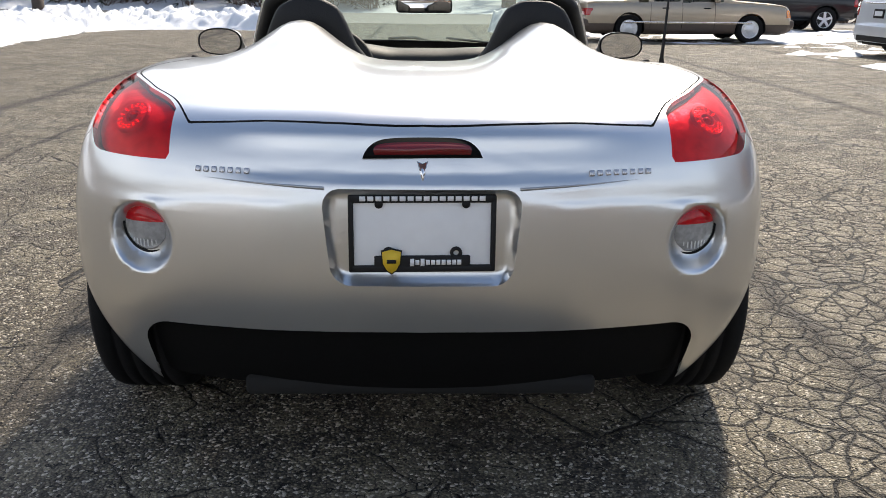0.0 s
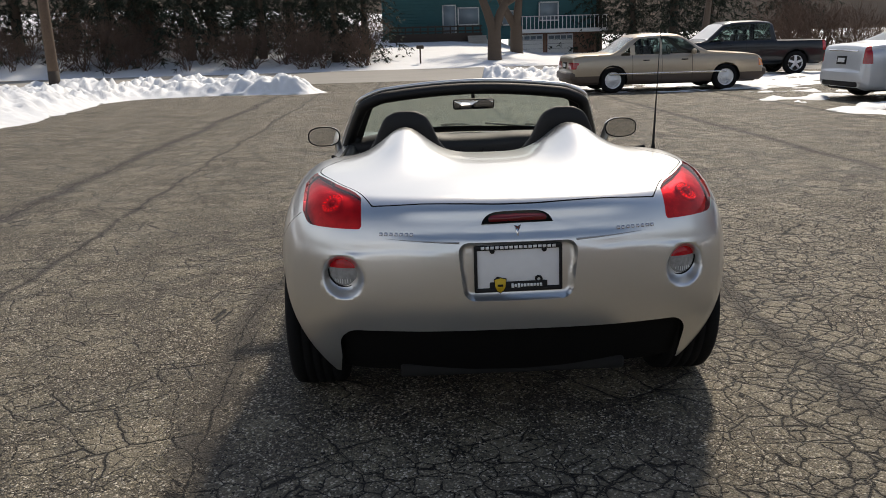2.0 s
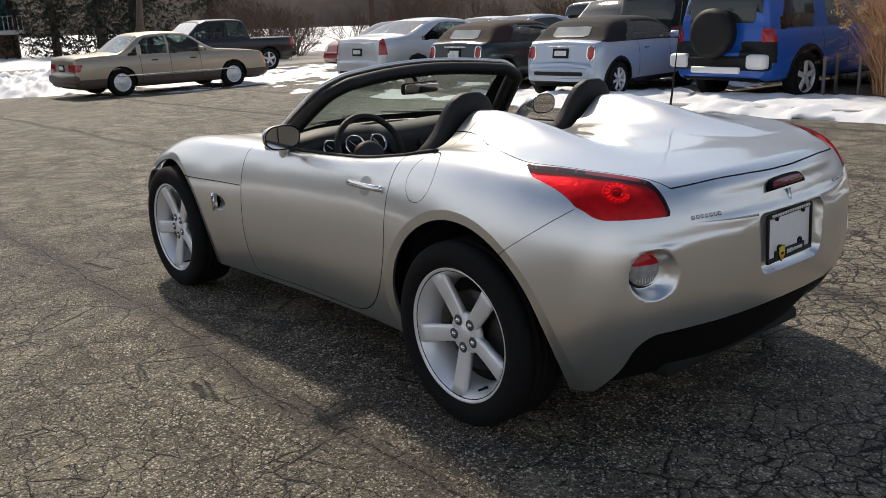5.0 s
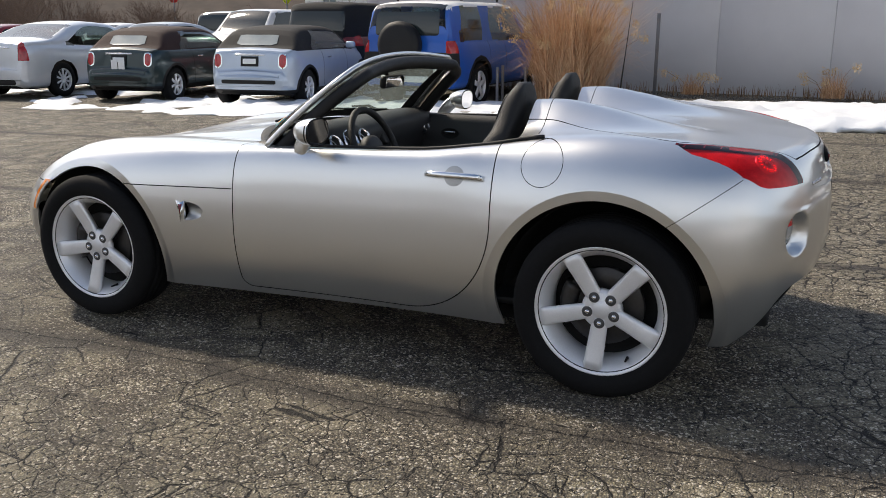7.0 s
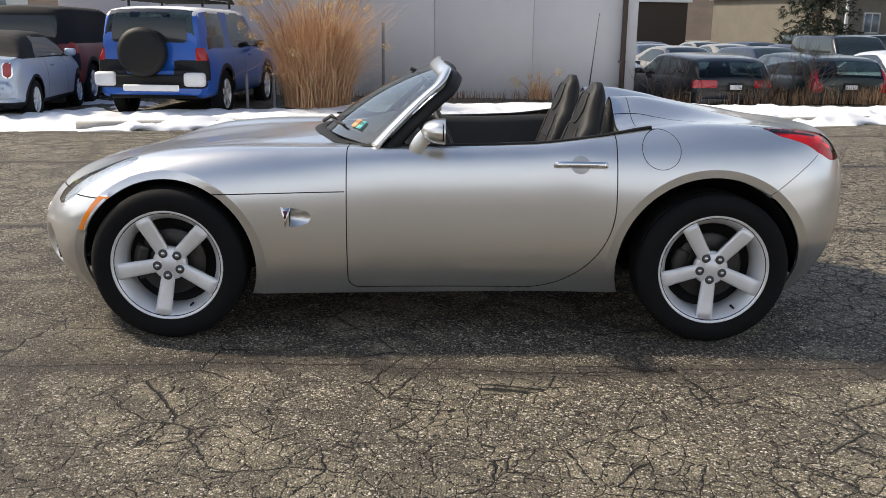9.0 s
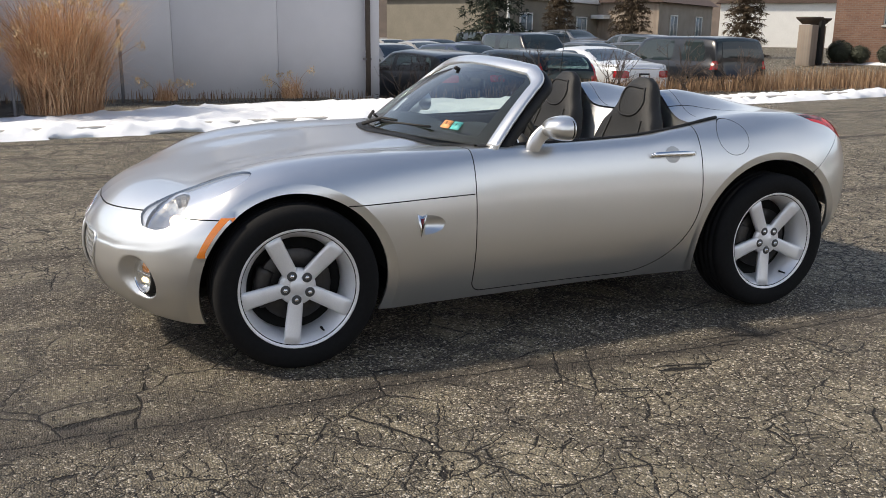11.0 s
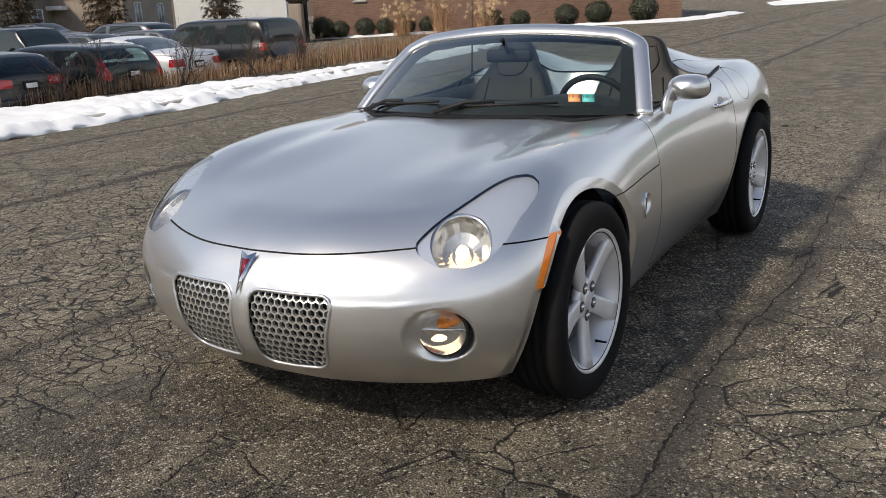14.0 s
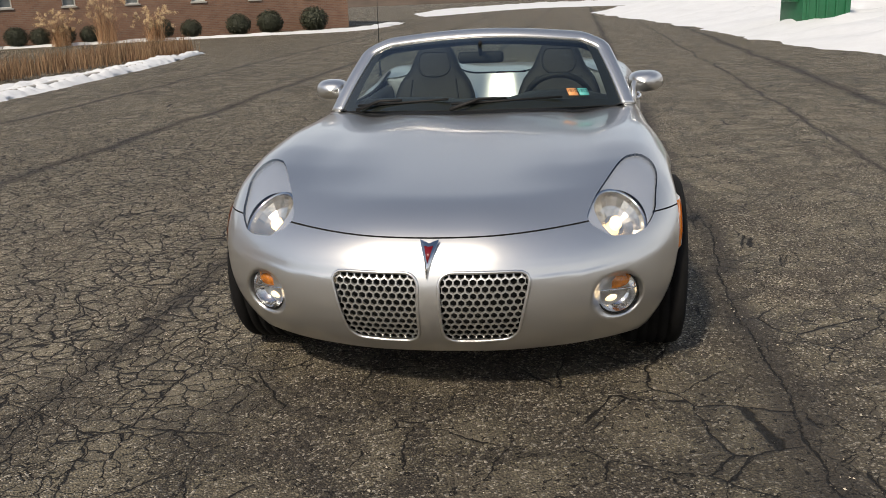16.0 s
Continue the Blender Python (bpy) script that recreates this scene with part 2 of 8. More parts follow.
M["chrome"] = material("chrome", (0.8, 0.8, 0.8), rough=0.08, metal=1.0)
M["steel"] = material("brake_steel", (0.065, 0.062, 0.06), rough=0.45, metal=0.8, grain=0.3, scale=60)
M["red"] = material("red_lens", (0.55, 0.004, 0.012), rough=0.10, coat=0.25, spec=0.3, grain=0.6, scale=40, dark=(0.20, 0.001, 0.004))
M["dark_red"] = material("dark_red_enamel", (0.16, 0.006, 0.010), rough=0.25, coat=0.4)
M["amber_stripe"] = material("striped_amber", (0.75, 0.26, 0.03), rough=0.15, coat=0.6, grain=0.7, scale=90, dark=(0.30, 0.07, 0.01))
M["red_glow"] = material("red_bulb", (1.0, 0.06, 0.04), rough=0.3, glow=1.6)
M["grey_lens"] = material("ribbed_lens", (0.36, 0.36, 0.36), rough=0.15, coat=0.5, grain=0.5, scale=70, dark=(0.12, 0.12, 0.12))
M["white_lens"] = material("white_lens", (0.75, 0.76, 0.76), rough=0.12, coat=1.0, grain=0.3, scale=150)
M["amber"] = material("amber_lens", (0.80, 0.22, 0.01), rough=0.15, coat=1.0, grain=0.3, scale=150)
M["warm_glow"] = material("lamp_bulb", (1.0, 0.76, 0.46), rough=0.3, glow=1.8)
M["leather"] = material("black_leather", (0.009, 0.009, 0.0092), rough=0.55, spec=0.35, grain=0.3, scale=150, bump=0.25, bump_scale=350)
M["cabin"] = material("cabin_plastic", (0.02, 0.02, 0.021), rough=0.6, grain=0.2, scale=200, bump=0.1, bump_scale=700)
M["plate"] = material("white_plate", (0.8, 0.8, 0.8), rough=0.5, grain=0.06, scale=30)
M["white"] = material("white_print", (0.8, 0.8, 0.8), rough=0.5)
M["yellow"] = material("yellow_print", (0.75, 0.5, 0.03), rough=0.5)
M["dial"] = material("dial_face", (0.35, 0.35, 0.36), rough=0.4)
M["sticker_a"] = material("sticker_orange", (0.75, 0.33, 0.12), rough=0.5)
M["sticker_b"] = material("sticker_teal", (0.08, 0.42, 0.40), rough=0.5)


def glass_material(name, tint, rough=0.0, dust=0.0, gloss=0.85):
    m = bpy.data.materials.new(name)
    m.use_nodes = True
    n, l = m.node_tree.nodes, m.node_tree.links
    n.remove(n["Principled BSDF"])
    g, t, mx, fr = n.new("ShaderNodeBsdfGlossy"), n.new("ShaderNodeBsdfTransparent"), n.new("ShaderNodeMixShader"), n.new("ShaderNodeLayerWeight")
    g.inputs["Roughness"].default_value = max(rough, 0.01)
    t.inputs["Color"].default_value = (*tint, 1)
    fr.inputs["Blend"].default_value = 0.5
    pw, sc = n.new("ShaderNodeMath"), n.new("ShaderNodeMath")
    pw.operation, sc.operation = "POWER", "MULTIPLY_ADD"
    pw.inputs[1].default_value = 2.3
    sc.inputs[1].default_value, sc.inputs[2].default_value = gloss, 0.025
    l.new(fr.outputs["Facing"], pw.inputs[0])
    l.new(pw.outputs["Value"], sc.inputs[0])
    l.new(sc.outputs["Value"], mx.inputs["Fac"])
    clear = t.outputs["BSDF"]
    if dust:
        # a thin film of road dust scatters light through the pane
        dm, tr = n.new("ShaderNodeMixShader"), n.new("ShaderNodeBsdfTranslucent")
        tr.inputs["Color"].default_value = (0.75, 0.86, 0.80, 1)
        dm.inputs["Fac"].default_value = dust
        l.new(clear, dm.inputs[1])
        l.new(tr.outputs["BSDF"], dm.inputs[2])
        clear = dm.outputs["Shader"]
    l.new(clear, mx.inputs[1])
    l.new(g.outputs["BSDF"], mx.inputs[2])
    l.new(mx.outputs["Shader"], n["Material Output"].inputs["Surface"])
    return m


M["glass"] = glass_material("windscreen_glass", (0.60, 0.71, 0.67), dust=0.08)
M["red_glass"] = glass_material("red_lens_glass", (0.92, 0.035, 0.055), 0.03, gloss=0.32)
M["red_back"] = material("lamp_back", (0.85, 0.60, 0.60), rough=0.35, metal=0.3, grain=0.6, scale=22, dark=(0.35, 0.15, 0.16), bump=0.4, bump_scale=45)
M["clear"] = glass_material("clear_lens", (0.93, 0.94, 0.95))
M["wheel_hole"] = material("nut_recess", (0.06, 0.06, 0.06), rough=0.6)
M["housing"] = material("lamp_housing", (0.70, 0.73, 0.78), rough=0.22, metal=0.6, coat=0.8)
# grey with the shade of the handle's hollow and the rear fold put in
M["recess_shade"] = material("handle_cup", (0.42, 0.42, 0.42), rough=0.35, metal=0.75)
M["mirror"] = material("mirror_glass", (0.9, 0.9, 0.9), rough=0.01, metal=1.0)
M["mesh"] = material("grille_silver", (0.62, 0.62, 0.61), rough=0.35, metal=0.8)
M["dark_glass"] = material("dark_glass", (0.012, 0.015, 0.016), rough=0.04, coat=1.0)
M["reflector"] = material("reflector", (0.80, 0.76, 0.69), rough=0.25, metal=0.75, grain=0.6, scale=26, dark=(0.42, 0.39, 0.34), bump=0.35, bump_scale=30)

M["bowl"] = material("lamp_bowl", (0.92, 0.88, 0.80), rough=0.16, metal=0.9, grain=0.4, scale=60, dark=(0.55, 0.50, 0.42))
M["pale_pane"] = material("pale_pane", (0.34, 0.37, 0.36), rough=0.2, coat=0.5, grain=0.25, scale=6, dark=(0.20, 0.22, 0.22))

# ---- ground ----
def ground_z(x, y):
    """The lot falls gently ahead of the roadster and rises behind it."""
    z = -0.0125 * (y - 3.0 * math.tanh(y / 3.0))
    if x > 12.5 and y < -3.0:
        k = min((x - 12.5) / 1.6, 1.0) * min((-3.0 - y) / 1.5, 1.0) * min(max((48 - x) / 6, 0), 1.0) * min(max((y + 24) / 6, 0.0), 1.0)
        z -= 0.52 * k * k * (3 - 2 * k)      # the far lot lies lower
    return z


class Nodes:
    """Short ways to add texture, ramp and maths nodes to a material."""
    def __init__(self, name):
        self.m = bpy.data.materials.new(name)
        self.m.use_nodes = True
        self.n, self.l = self.m.node_tree.nodes, self.m.node_tree.links
        self.p = self.n["Principled BSDF"]
        self.at = self.n.new("ShaderNodeTexCoord").outputs["Object"]

    def put(self, value, socket):
        if isinstance(value, (int, float)):
            socket.default_value = value
        elif isinstance(value, tuple):
            socket.default_value = (*value, 1) if len(socket.default_value) == 4 and len(value) == 3 else value
        else:
            self.l.new(value, socket)

    def tex(self, kind, scale, vec=None, feature="", **kw):
        t = self.n.new("ShaderNodeTex" + kind)
        if feature:
            t.feature = feature
        t.inputs["Scale"].default_value = scale
        self.l.new(vec if vec else self.at, t.inputs["Vector"])
        for k, v in kw.items():
            t.inputs[k].default_value = v
        return t.outputs

    def ramp(self, value, a, b, lo=0.0, hi=1.0):
        r = self.n.new("ShaderNodeMapRange")
        for k, v in (("From Min", a), ("From Max", b), ("To Min", lo), ("To Max", hi)):
            self.put(v, r.inputs[k])
        self.l.new(value, r.inputs["Value"])
        return r.outputs["Result"]

    def calc(self, op, a, b=0.0):
        r = self.n.new("ShaderNodeMath")
        r.operation = op
        self.put(a, r.inputs[0])
        self.put(b, r.inputs[1])
        return r.outputs["Value"]

    def mix(self, fac, a, b, blend="MIX"):
        r = self.n.new("ShaderNodeMix")
        r.data_type, r.blend_type = "RGBA", blend
        self.put(fac, r.inputs[0])
        self.put(a, r.inputs[6])
        self.put(b, r.inputs[7])
        return r.outputs[2]

    def warp(self, vec, scale, amount, detail=5.0):
        t = self.tex("Noise", scale, Detail=detail, Roughness=0.6)
        r = self.n.new("ShaderNodeVectorMath")
        r.operation = "MULTIPLY_ADD"
        self.l.new(t["Color"], r.inputs[0])
        r.inputs[1].default_value = (amount, amount, 0.0)
        self.l.new(vec, r.inputs[2])
        return r.outputs["Vector"]

    def most(self, *values):
        out = values[0]
        for v in values[1:]:
            out = self.calc("MAXIMUM", out, v)
        return out


def asphalt_material(name):
    """Old asphalt in strips: coarse stones, block cracking on one side, long open joints, pale worn slabs."""
    g = Nodes(name)
    xyz = g.n.new("ShaderNodeSeparateXYZ")
    g.l.new(g.at, xyz.inputs["Vector"])
    x, y = xyz.outputs["X"], xyz.outputs["Y"]
    bent = g.warp(g.warp(g.at, 2.6, 0.16), 22.0, 0.020, 4.0)
    blot = g.tex("Noise", 0.55, Detail=4.0, Roughness=0.6)["Fac"]
    blot2 = g.tex("Noise", 1.7, Detail=5.0, Roughness=0.65)["Fac"]
    rough_edge = g.tex("Noise", 34.0, Detail=3.0)["Fac"]
    # where each kind of cracking lies
    xe = g.calc("ADD", x, g.calc("MULTIPLY", g.calc("SUBTRACT", blot, 0.5), 2.2))
    east = g.calc("MULTIPLY", g.calc("MULTIPLY", g.ramp(xe, 0.55, 1.15), g.ramp(xe, 7.0, 4.5)), g.calc("MULTIPLY", g.ramp(y, 3.4, 1.6), g.ramp(y, -12.0, -6.0)))
    south = g.calc("MULTIPLY", g.calc("MULTIPLY", g.ramp(y, -1.7, -2.3), g.ramp(y, -9.0, -5.0)), g.ramp(xe, -1.6, -0.9))
    west = g.ramp(xe, -0.7, -1.5, 0.0, 0.42)
    blocky = g.calc("MULTIPLY", g.calc("MINIMUM", g.most(east, south, west, g.ramp(blot, 0.60, 0.68)), 1.0), g.ramp(blot2, 0.34, 0.54, 0.45, 1.0))
    # stones: two sizes, pale and dark, with dark gaps
    st = g.tex("Voronoi", 125.0)
    st2 = g.tex("Voronoi", 62.0)
    fine = g.tex("Noise", 240.0, Detail=3.0, Roughness=0.8)["Fac"]
    bw, bw2 = g.n.new("ShaderNodeRGBToBW"), g.n.new("ShaderNodeRGBToBW")
    g.l.new(st["Color"], bw.inputs["Color"])
    g.l.new(st2["Color"], bw2.inputs["Color"])
    shade = g.calc("ADD", g.calc("ADD", g.calc("MULTIPLY", bw.outputs["Val"], 0.52), g.calc("MULTIPLY", bw2.outputs["Val"], 0.22)), g.calc("MULTIPLY", fine, 0.30))
    pale = g.mix(g.ramp(blot2, 0.40, 0.62), (0.450, 0.385, 0.275), (0.49, 0.435, 0.270))
    dark = (0.034, 0.029, 0.026)
    col = g.mix(g.ramp(shade, 0.36, 0.80), dark, pale)
    col = g.mix(g.ramp(st["Distance"], 0.34, 0.66, 0.0, 0.85), col, (0.016, 0.014, 0.013))
    sparkle = g.ramp(bw.outputs["Val"], 0.76, 0.82, 0.0, 0.85)
    col = g.mix(sparkle, col, (0.70, 0.64, 0.54))
    # worn slabs: smooth tan middles, coarse dark borders
    slab = g.tex("Voronoi", 2.5, bent, "DISTANCE_TO_EDGE")["Distance"]
    middle = g.calc("MULTIPLY", g.ramp(slab, 0.07, 0.24), g.ramp(blot2, 0.38, 0.60))
    col = g.mix(g.calc("MULTIPLY", middle, 0.42), col, (0.33, 0.285, 0.205))
    border = g.calc("MULTIPLY", g.ramp(slab, 0.13, 0.02), g.calc("MULTIPLY", g.ramp(blot, 0.36, 0.56), 0.55))
    col = g.mix(border, col, (0.040, 0.034, 0.031))
    col = g.mix(g.calc("MULTIPLY", blocky, g.ramp(rough_edge, 0.25, 0.7, 0.55, 0.15)), col, (0.37, 0.325, 0.24))
    col = g.mix(g.ramp(blot2, 0.58, 0.78, 0.0, 0.45), col, (0.062, 0.053, 0.045))
    # a darker oval patch where the roadster's nose stands
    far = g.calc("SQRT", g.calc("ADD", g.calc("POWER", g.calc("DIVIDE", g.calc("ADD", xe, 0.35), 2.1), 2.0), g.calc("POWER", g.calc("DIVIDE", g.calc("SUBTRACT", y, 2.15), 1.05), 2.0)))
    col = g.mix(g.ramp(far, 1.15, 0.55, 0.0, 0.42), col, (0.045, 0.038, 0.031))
    # wheel tracks along the lot
    mp = g.n.new("ShaderNodeMapping")
    mp.inputs["Scale"].default_value = (1.0, 0.06, 1.0)
    g.l.new(g.at, mp.inputs["Vector"])
    track = g.tex("Noise", 1.1, mp.outputs["Vector"], Detail=5.0, Roughness=0.6)["Fac"]
    col = g.mix(g.ramp(track, 0.50, 0.70, 0.0, 0.35), col, (0.115, 0.101, 0.072))
    # open joints between the paved strips
    sway = g.n.new("ShaderNodeMapping")
    sway.inputs["Scale"].default_value = (0.10, 0.55, 0.0)
    g.l.new(g.at, sway.inputs["Vector"])
    drift = g.calc("MULTIPLY", g.calc("SUBTRACT", g.tex("Noise", 1.0, sway.outputs["Vector"], Detail=6.0, Roughness=0.62)["Fac"], 0.5), 0.45)
    xs = g.calc("ADD", x, drift)
    lines, bands = None, None
    for x0, w, band in ((-1.22, 0.012, 0.15), (-3.95, 0.020, 0.16), (-2.85, 0.009, 0.05), (1.45, 0.010, 0.10), (4.5, 0.018, 0.15), (7.2, 0.016, 0.12)):
        away = g.calc("ABSOLUTE", g.calc("SUBTRACT", xs, x0))
        one = g.ramp(away, g.calc("MULTIPLY", g.ramp(rough_edge, 0.34, 0.7), w), g.calc("MULTIPLY", g.ramp(rough_edge, 0.30, 0.7), w * 0.5))
        two = g.ramp(away, band, band * 0.25)
        lines, bands = (one, two) if lines is None else (g.most(lines, one), g.most(bands, two))
    col = g.mix(g.calc("MULTIPLY", bands, g.ramp(blot2, 0.30, 0.62, 0.35, 0.90)), col, (0.042, 0.036, 0.031))
    # crack nets: small blocks, larger plates
    def net(scale, wide, mask):
        d = g.tex("Voronoi", scale, bent, "DISTANCE_TO_EDGE")["Distance"]
        w = g.calc("MULTIPLY", g.calc("MULTIPLY", mask, g.ramp(rough_edge, 0.20, 0.72, 0.35, 1.0)), wide)
        w = g.calc("ADD", w, 0.0005)
        return g.calc("MULTIPLY", g.ramp(d, w, g.calc("MULTIPLY", w, 0.55)), g.ramp(mask, 0.05, 0.25)), g.calc("MULTIPLY", g.ramp(d, g.calc("MULTIPLY", w, 3.2), w), mask)
    small, small_rim = net(10.5, 0.060, blocky)
    plates, plate_rim = net(3.1, 0.017, g.calc("MINIMUM", g.calc("ADD", g.ramp(blot2, 0.46, 0.58), g.calc("MULTIPLY", east, 0.5)), 1.0))
    lines = g.most(lines, small, plates)
    rim = g.most(small_rim, plate_rim)
    col = g.mix(g.calc("MULTIPLY", rim, 0.42), col, (0.045, 0.038, 0.033))
    col = g.mix(g.calc("MULTIPLY", lines, 0.95), col, (0.007, 0.006, 0.0055))
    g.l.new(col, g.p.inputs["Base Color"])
    g.p.inputs["Specular IOR Level"].default_value = 0.28
    g.l.new(g.ramp(blot2, 0.35, 0.7, 0.80, 0.55), g.p.inputs["Roughness"])
    h = g.calc("SUBTRACT", g.calc("ADD", g.calc("MULTIPLY", shade, 0.5), g.calc("MULTIPLY", st["Distance"], -0.7)), g.calc("ADD", g.calc("MULTIPLY", lines, 1.7), g.calc("MULTIPLY", rim, 0.5)))
    bp = g.n.new("ShaderNodeBump")
    bp.inputs["Strength"].default_value = 1.0
    bp.inputs["Distance"].default_value = 0.012
    g.l.new(h, bp.inputs["Height"])
    g.l.new(bp.outputs["Normal"], g.p.inputs["Normal"])
    return g.m


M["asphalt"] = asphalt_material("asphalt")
M["street"] = material("street_asphalt", (0.30, 0.285, 0.26), rough=0.85, grain=0.35, scale=60, stain=0.35, stain_scale=0.4, dark=(0.20, 0.19, 0.175), bump=0.2, bump_scale=90)
axis = [-700, -400, -200, -110, -70] + list(np.arange(-50, 10.1, 2.0)) + list(np.arange(11, 19.1, 0.5)) + list(np.arange(20, 50.1, 2.0)) + [70, 110, 200, 400, 700]

axis_y = [-700, -400, -200, -110, -70] + list(np.arange(-50, 50.1, 1.0)) + [70, 110, 200, 400, 700]


def wide_z(x, y):
    return ground_z(x, max(min(y, 60), -110))


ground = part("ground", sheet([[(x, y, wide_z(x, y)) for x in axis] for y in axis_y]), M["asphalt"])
tagged(ground, "old cracked grey asphalt parking lot", "ground", kind="structure")
xs = list(np.arange(-150, 151, 6.0))
road = part("road", sheet([[(x, y0 + 0.05 * max(-x - 4, 0) * 0.5, wide_z(x, y0) + 0.006) for x in xs] for y0 in np.linspace(27.8, 42.5, 6)]), M["street"])
tagged(road, "pale salt-stained street beyond the lot", "road", kind="structure")

# ---- snow ----
M["snow"] = material("snow", (0.76, 0.78, 0.81), rough=0.6, grain=0.10, scale=6, dark=(0.52, 0.53, 0.54), stain=0.22, stain_scale=1.1, bump=0.5, bump_scale=14)


def snow_patch(near, far, high, label, nu=60, nv=14, seed=0, rough=0.06, patchy=0.0, base=0.0, edge=0.35, lumps=1.0):
    """An uneven bed of snow between two lines; patchy lowers parts of it under the ground."""
    a, b = spline(near, nu), spline(far, nu)
    rows = []
    for i in range(nu):
        row = []
        for j in range(nv):
            v = j / (nv - 1)
            x, y = a[i] + (b[i] - a[i]) * v
            k = noise.noise((x * 0.9 + seed, y * 0.9, 0.3))
            f = noise.noise((x * 2.7 * lumps, y * 2.7 * lumps, seed + 1.7))
            if j in (0, nv - 1):
                g = noise.noise((x * 6.1, y * 6.1, seed + 4.0))
                x += 0.25 * k + 0.16 * f + 0.10 * g
                y += 0.20 * f + 0.10 * g
            w = min(1.0, min(v, 1 - v) / edge) if edge else 1.0
            w = math.sin(w * math.pi / 2)
            u = min(1.0, min(i, nu - 1 - i) / (2 + 0.03 * nu))
            z = wide_z(x, y) + base * w * u + w * u * (high * (1 + 0.5 * k) + rough * f + 0.4 * rough * noise.noise((x * 8, y * 8, seed))) - patchy * max(0.0, 0.25 - k - 0.5 * f - 0.25 * noise.noise((x * 7, y * 7, seed + 2.0))) * (w + 0.3) - 0.012
            row.append((x, y, z))
        rows.append(row)
    o = part("snow", sheet(rows), M["snow"])
    return tagged(o, label, "snow", kind="stuff")


snow_patch([(6.9, 8.0), (7.3, 5.7), (7.8, 2.95), (8.3, 0.36), (8.4, -2.6), (8.45, -5.15), (9.0, -7.5), (9.5, -13.4), (10.2, -18.6), (10.5, -20.8)],
           [(10.0, 8.0), (10.2, 5.7), (10.6, 3.6), (12.7, -0.7), (13.1, -2.6), (12.5, -5.8), (11.8, -7.5), (10.9, -13.4), (10.7, -18.6), (10.75, -20.8)],
           0.09, "trampled white snow bank along the kerb", 240, 30, 3, 0.08, lumps=1.4)
KERB = [(7.7, 5.0), (8.25, 1.5), (8.75, -2.6), (8.85, -5.2), (9.4, -8.0), (9.85, -13.4), (10.5, -18.6)]
kerb_line = spline(KERB, 40)
snow_patch([(x - 0.42, y) for x, y in kerb_line], [(x + 0.45, y) for x, y in kerb_line], 0.12, "ragged snow heaped over the kerb", 340, 16, 53, 0.08, edge=0.35, lumps=1.6)
snow_patch([(7.0, 16.4), (7.0, 13.0), (7.1, 10.0), (7.2, 7.0), (7.6, 5.0)], [(14.5, 16.0), (14.5, 13.0), (14.5, 10.0), (14.5, 7.0), (12.0, 5.0)], 0.035, "thin patchy snow under the parked cars", 90, 60, 11, 0.07, 0.20, edge=0.1)
snow_patch([(-7.9, 9.5), (-8.1, 14.0), (-8.4, 18.5), (-8.2, 20.6), (-6.1, 21.6), (-3.2, 21.0)], [(-16, 9.5), (-16, 15.0), (-14, 22.0), (-10.0, 25.2), (-6.3, 25.2), (-2.6, 21.9)], 0.42, "ploughed white snow heap at the lot's edge", 200, 50, 5, 0.24, edge=0.3, lumps=1.5)
snow_patch([(-16, 5.0), (-16, 15), (-14, 22), (-10, 25.2)], [(-60, 5.0), (-60, 22), (-60, 29), (-11, 27.6)], 0.15, "flat white snow field beside the lot", 40, 24, 8, 0.08, edge=0.1)
snow_patch([(1.9, 22.2), (2.6, 20.6), (3.9, 19.7), (5.5, 19.6)], [(2.3, 24.8), (4.0, 24.6), (5.5, 24.0), (6.5, 22.5)], 0.46, "shovelled heap of white snow", 110, 44, 9, 0.24, lumps=1.4)
snow_patch([(4.2, 17.4), (5.5, 16.9), (7.0, 16.2)], [(5.0, 21.5), (7.5, 21.5), (10.0, 21.5)], 0.02, "thin slush and snow round the parked cars", 40, 30, 15, 0.05, 0.12)
snow_patch([(7.4, 16.2), (9, 16.4), (14, 16.4), (20, 16.0)], [(6.5, 24.0), (9, 27.0), (14, 27.0), (20, 26.0)], 0.05, "white snow between the parked trucks", 50, 30, 21, 0.08, 0.05)
snow_patch([(-6.0, -10.5), (-6.0, -12.7), (-5.1, -16), (-4.6, -20.0), (-3.9, -27.4), (-2.2, -38), (-0.9, -47.2)], [(-26, -10.5), (-26, -13), (-26, -18), (-26, -24), (-26, -32), (-24, -42), (-20, -60)], 0.75, "high white snow bank beside the lot", 90, 44, 31, 0.22, edge=0.3)
snow_patch([(24.0, -27.0), (17.0, -30.0), (13.0, -31.6), (9.4, -32.6), (8.3, -36.0), (8.4, -42.0)], [(24.4, -27.8), (17.4, -31.2), (13.6, -33.0), (11.0, -34.5), (9.6, -37.5), (9.6, -42.0)], 0.10, "snow along the brick building's kerb", 70, 8, 41, 0.04)
snow_patch([(-4.0, -60), (3.0, -62), (9.0, -50.0)], [(-20.0, -75), (3.0, -80), (12.0, -62.0)], 0.2, "white snow at the lot's far end", 40, 12, 47, 0.1)
lawn = []
for y in np.concatenate([np.linspace(42.3, 70, 26), np.linspace(74, 170, 14)]):
    k = min(1.0, (y - 42.3) / 6)
    lawn.append([(x, y, wide_z(x, 42.5) + 0.008 + 0.075 * max(y - 43, 0) * min(max((8.5 - x) / 3.0, 0.12), 1.0) * (0.55 if y > 70 else 1) + 0.05 * min(max(-x - 2, 0), 40) * k + 0.2 * k * noise.noise((x * 0.1, y * 0.1, 2.0))) for x in np.linspace(-150, 150, 101)])
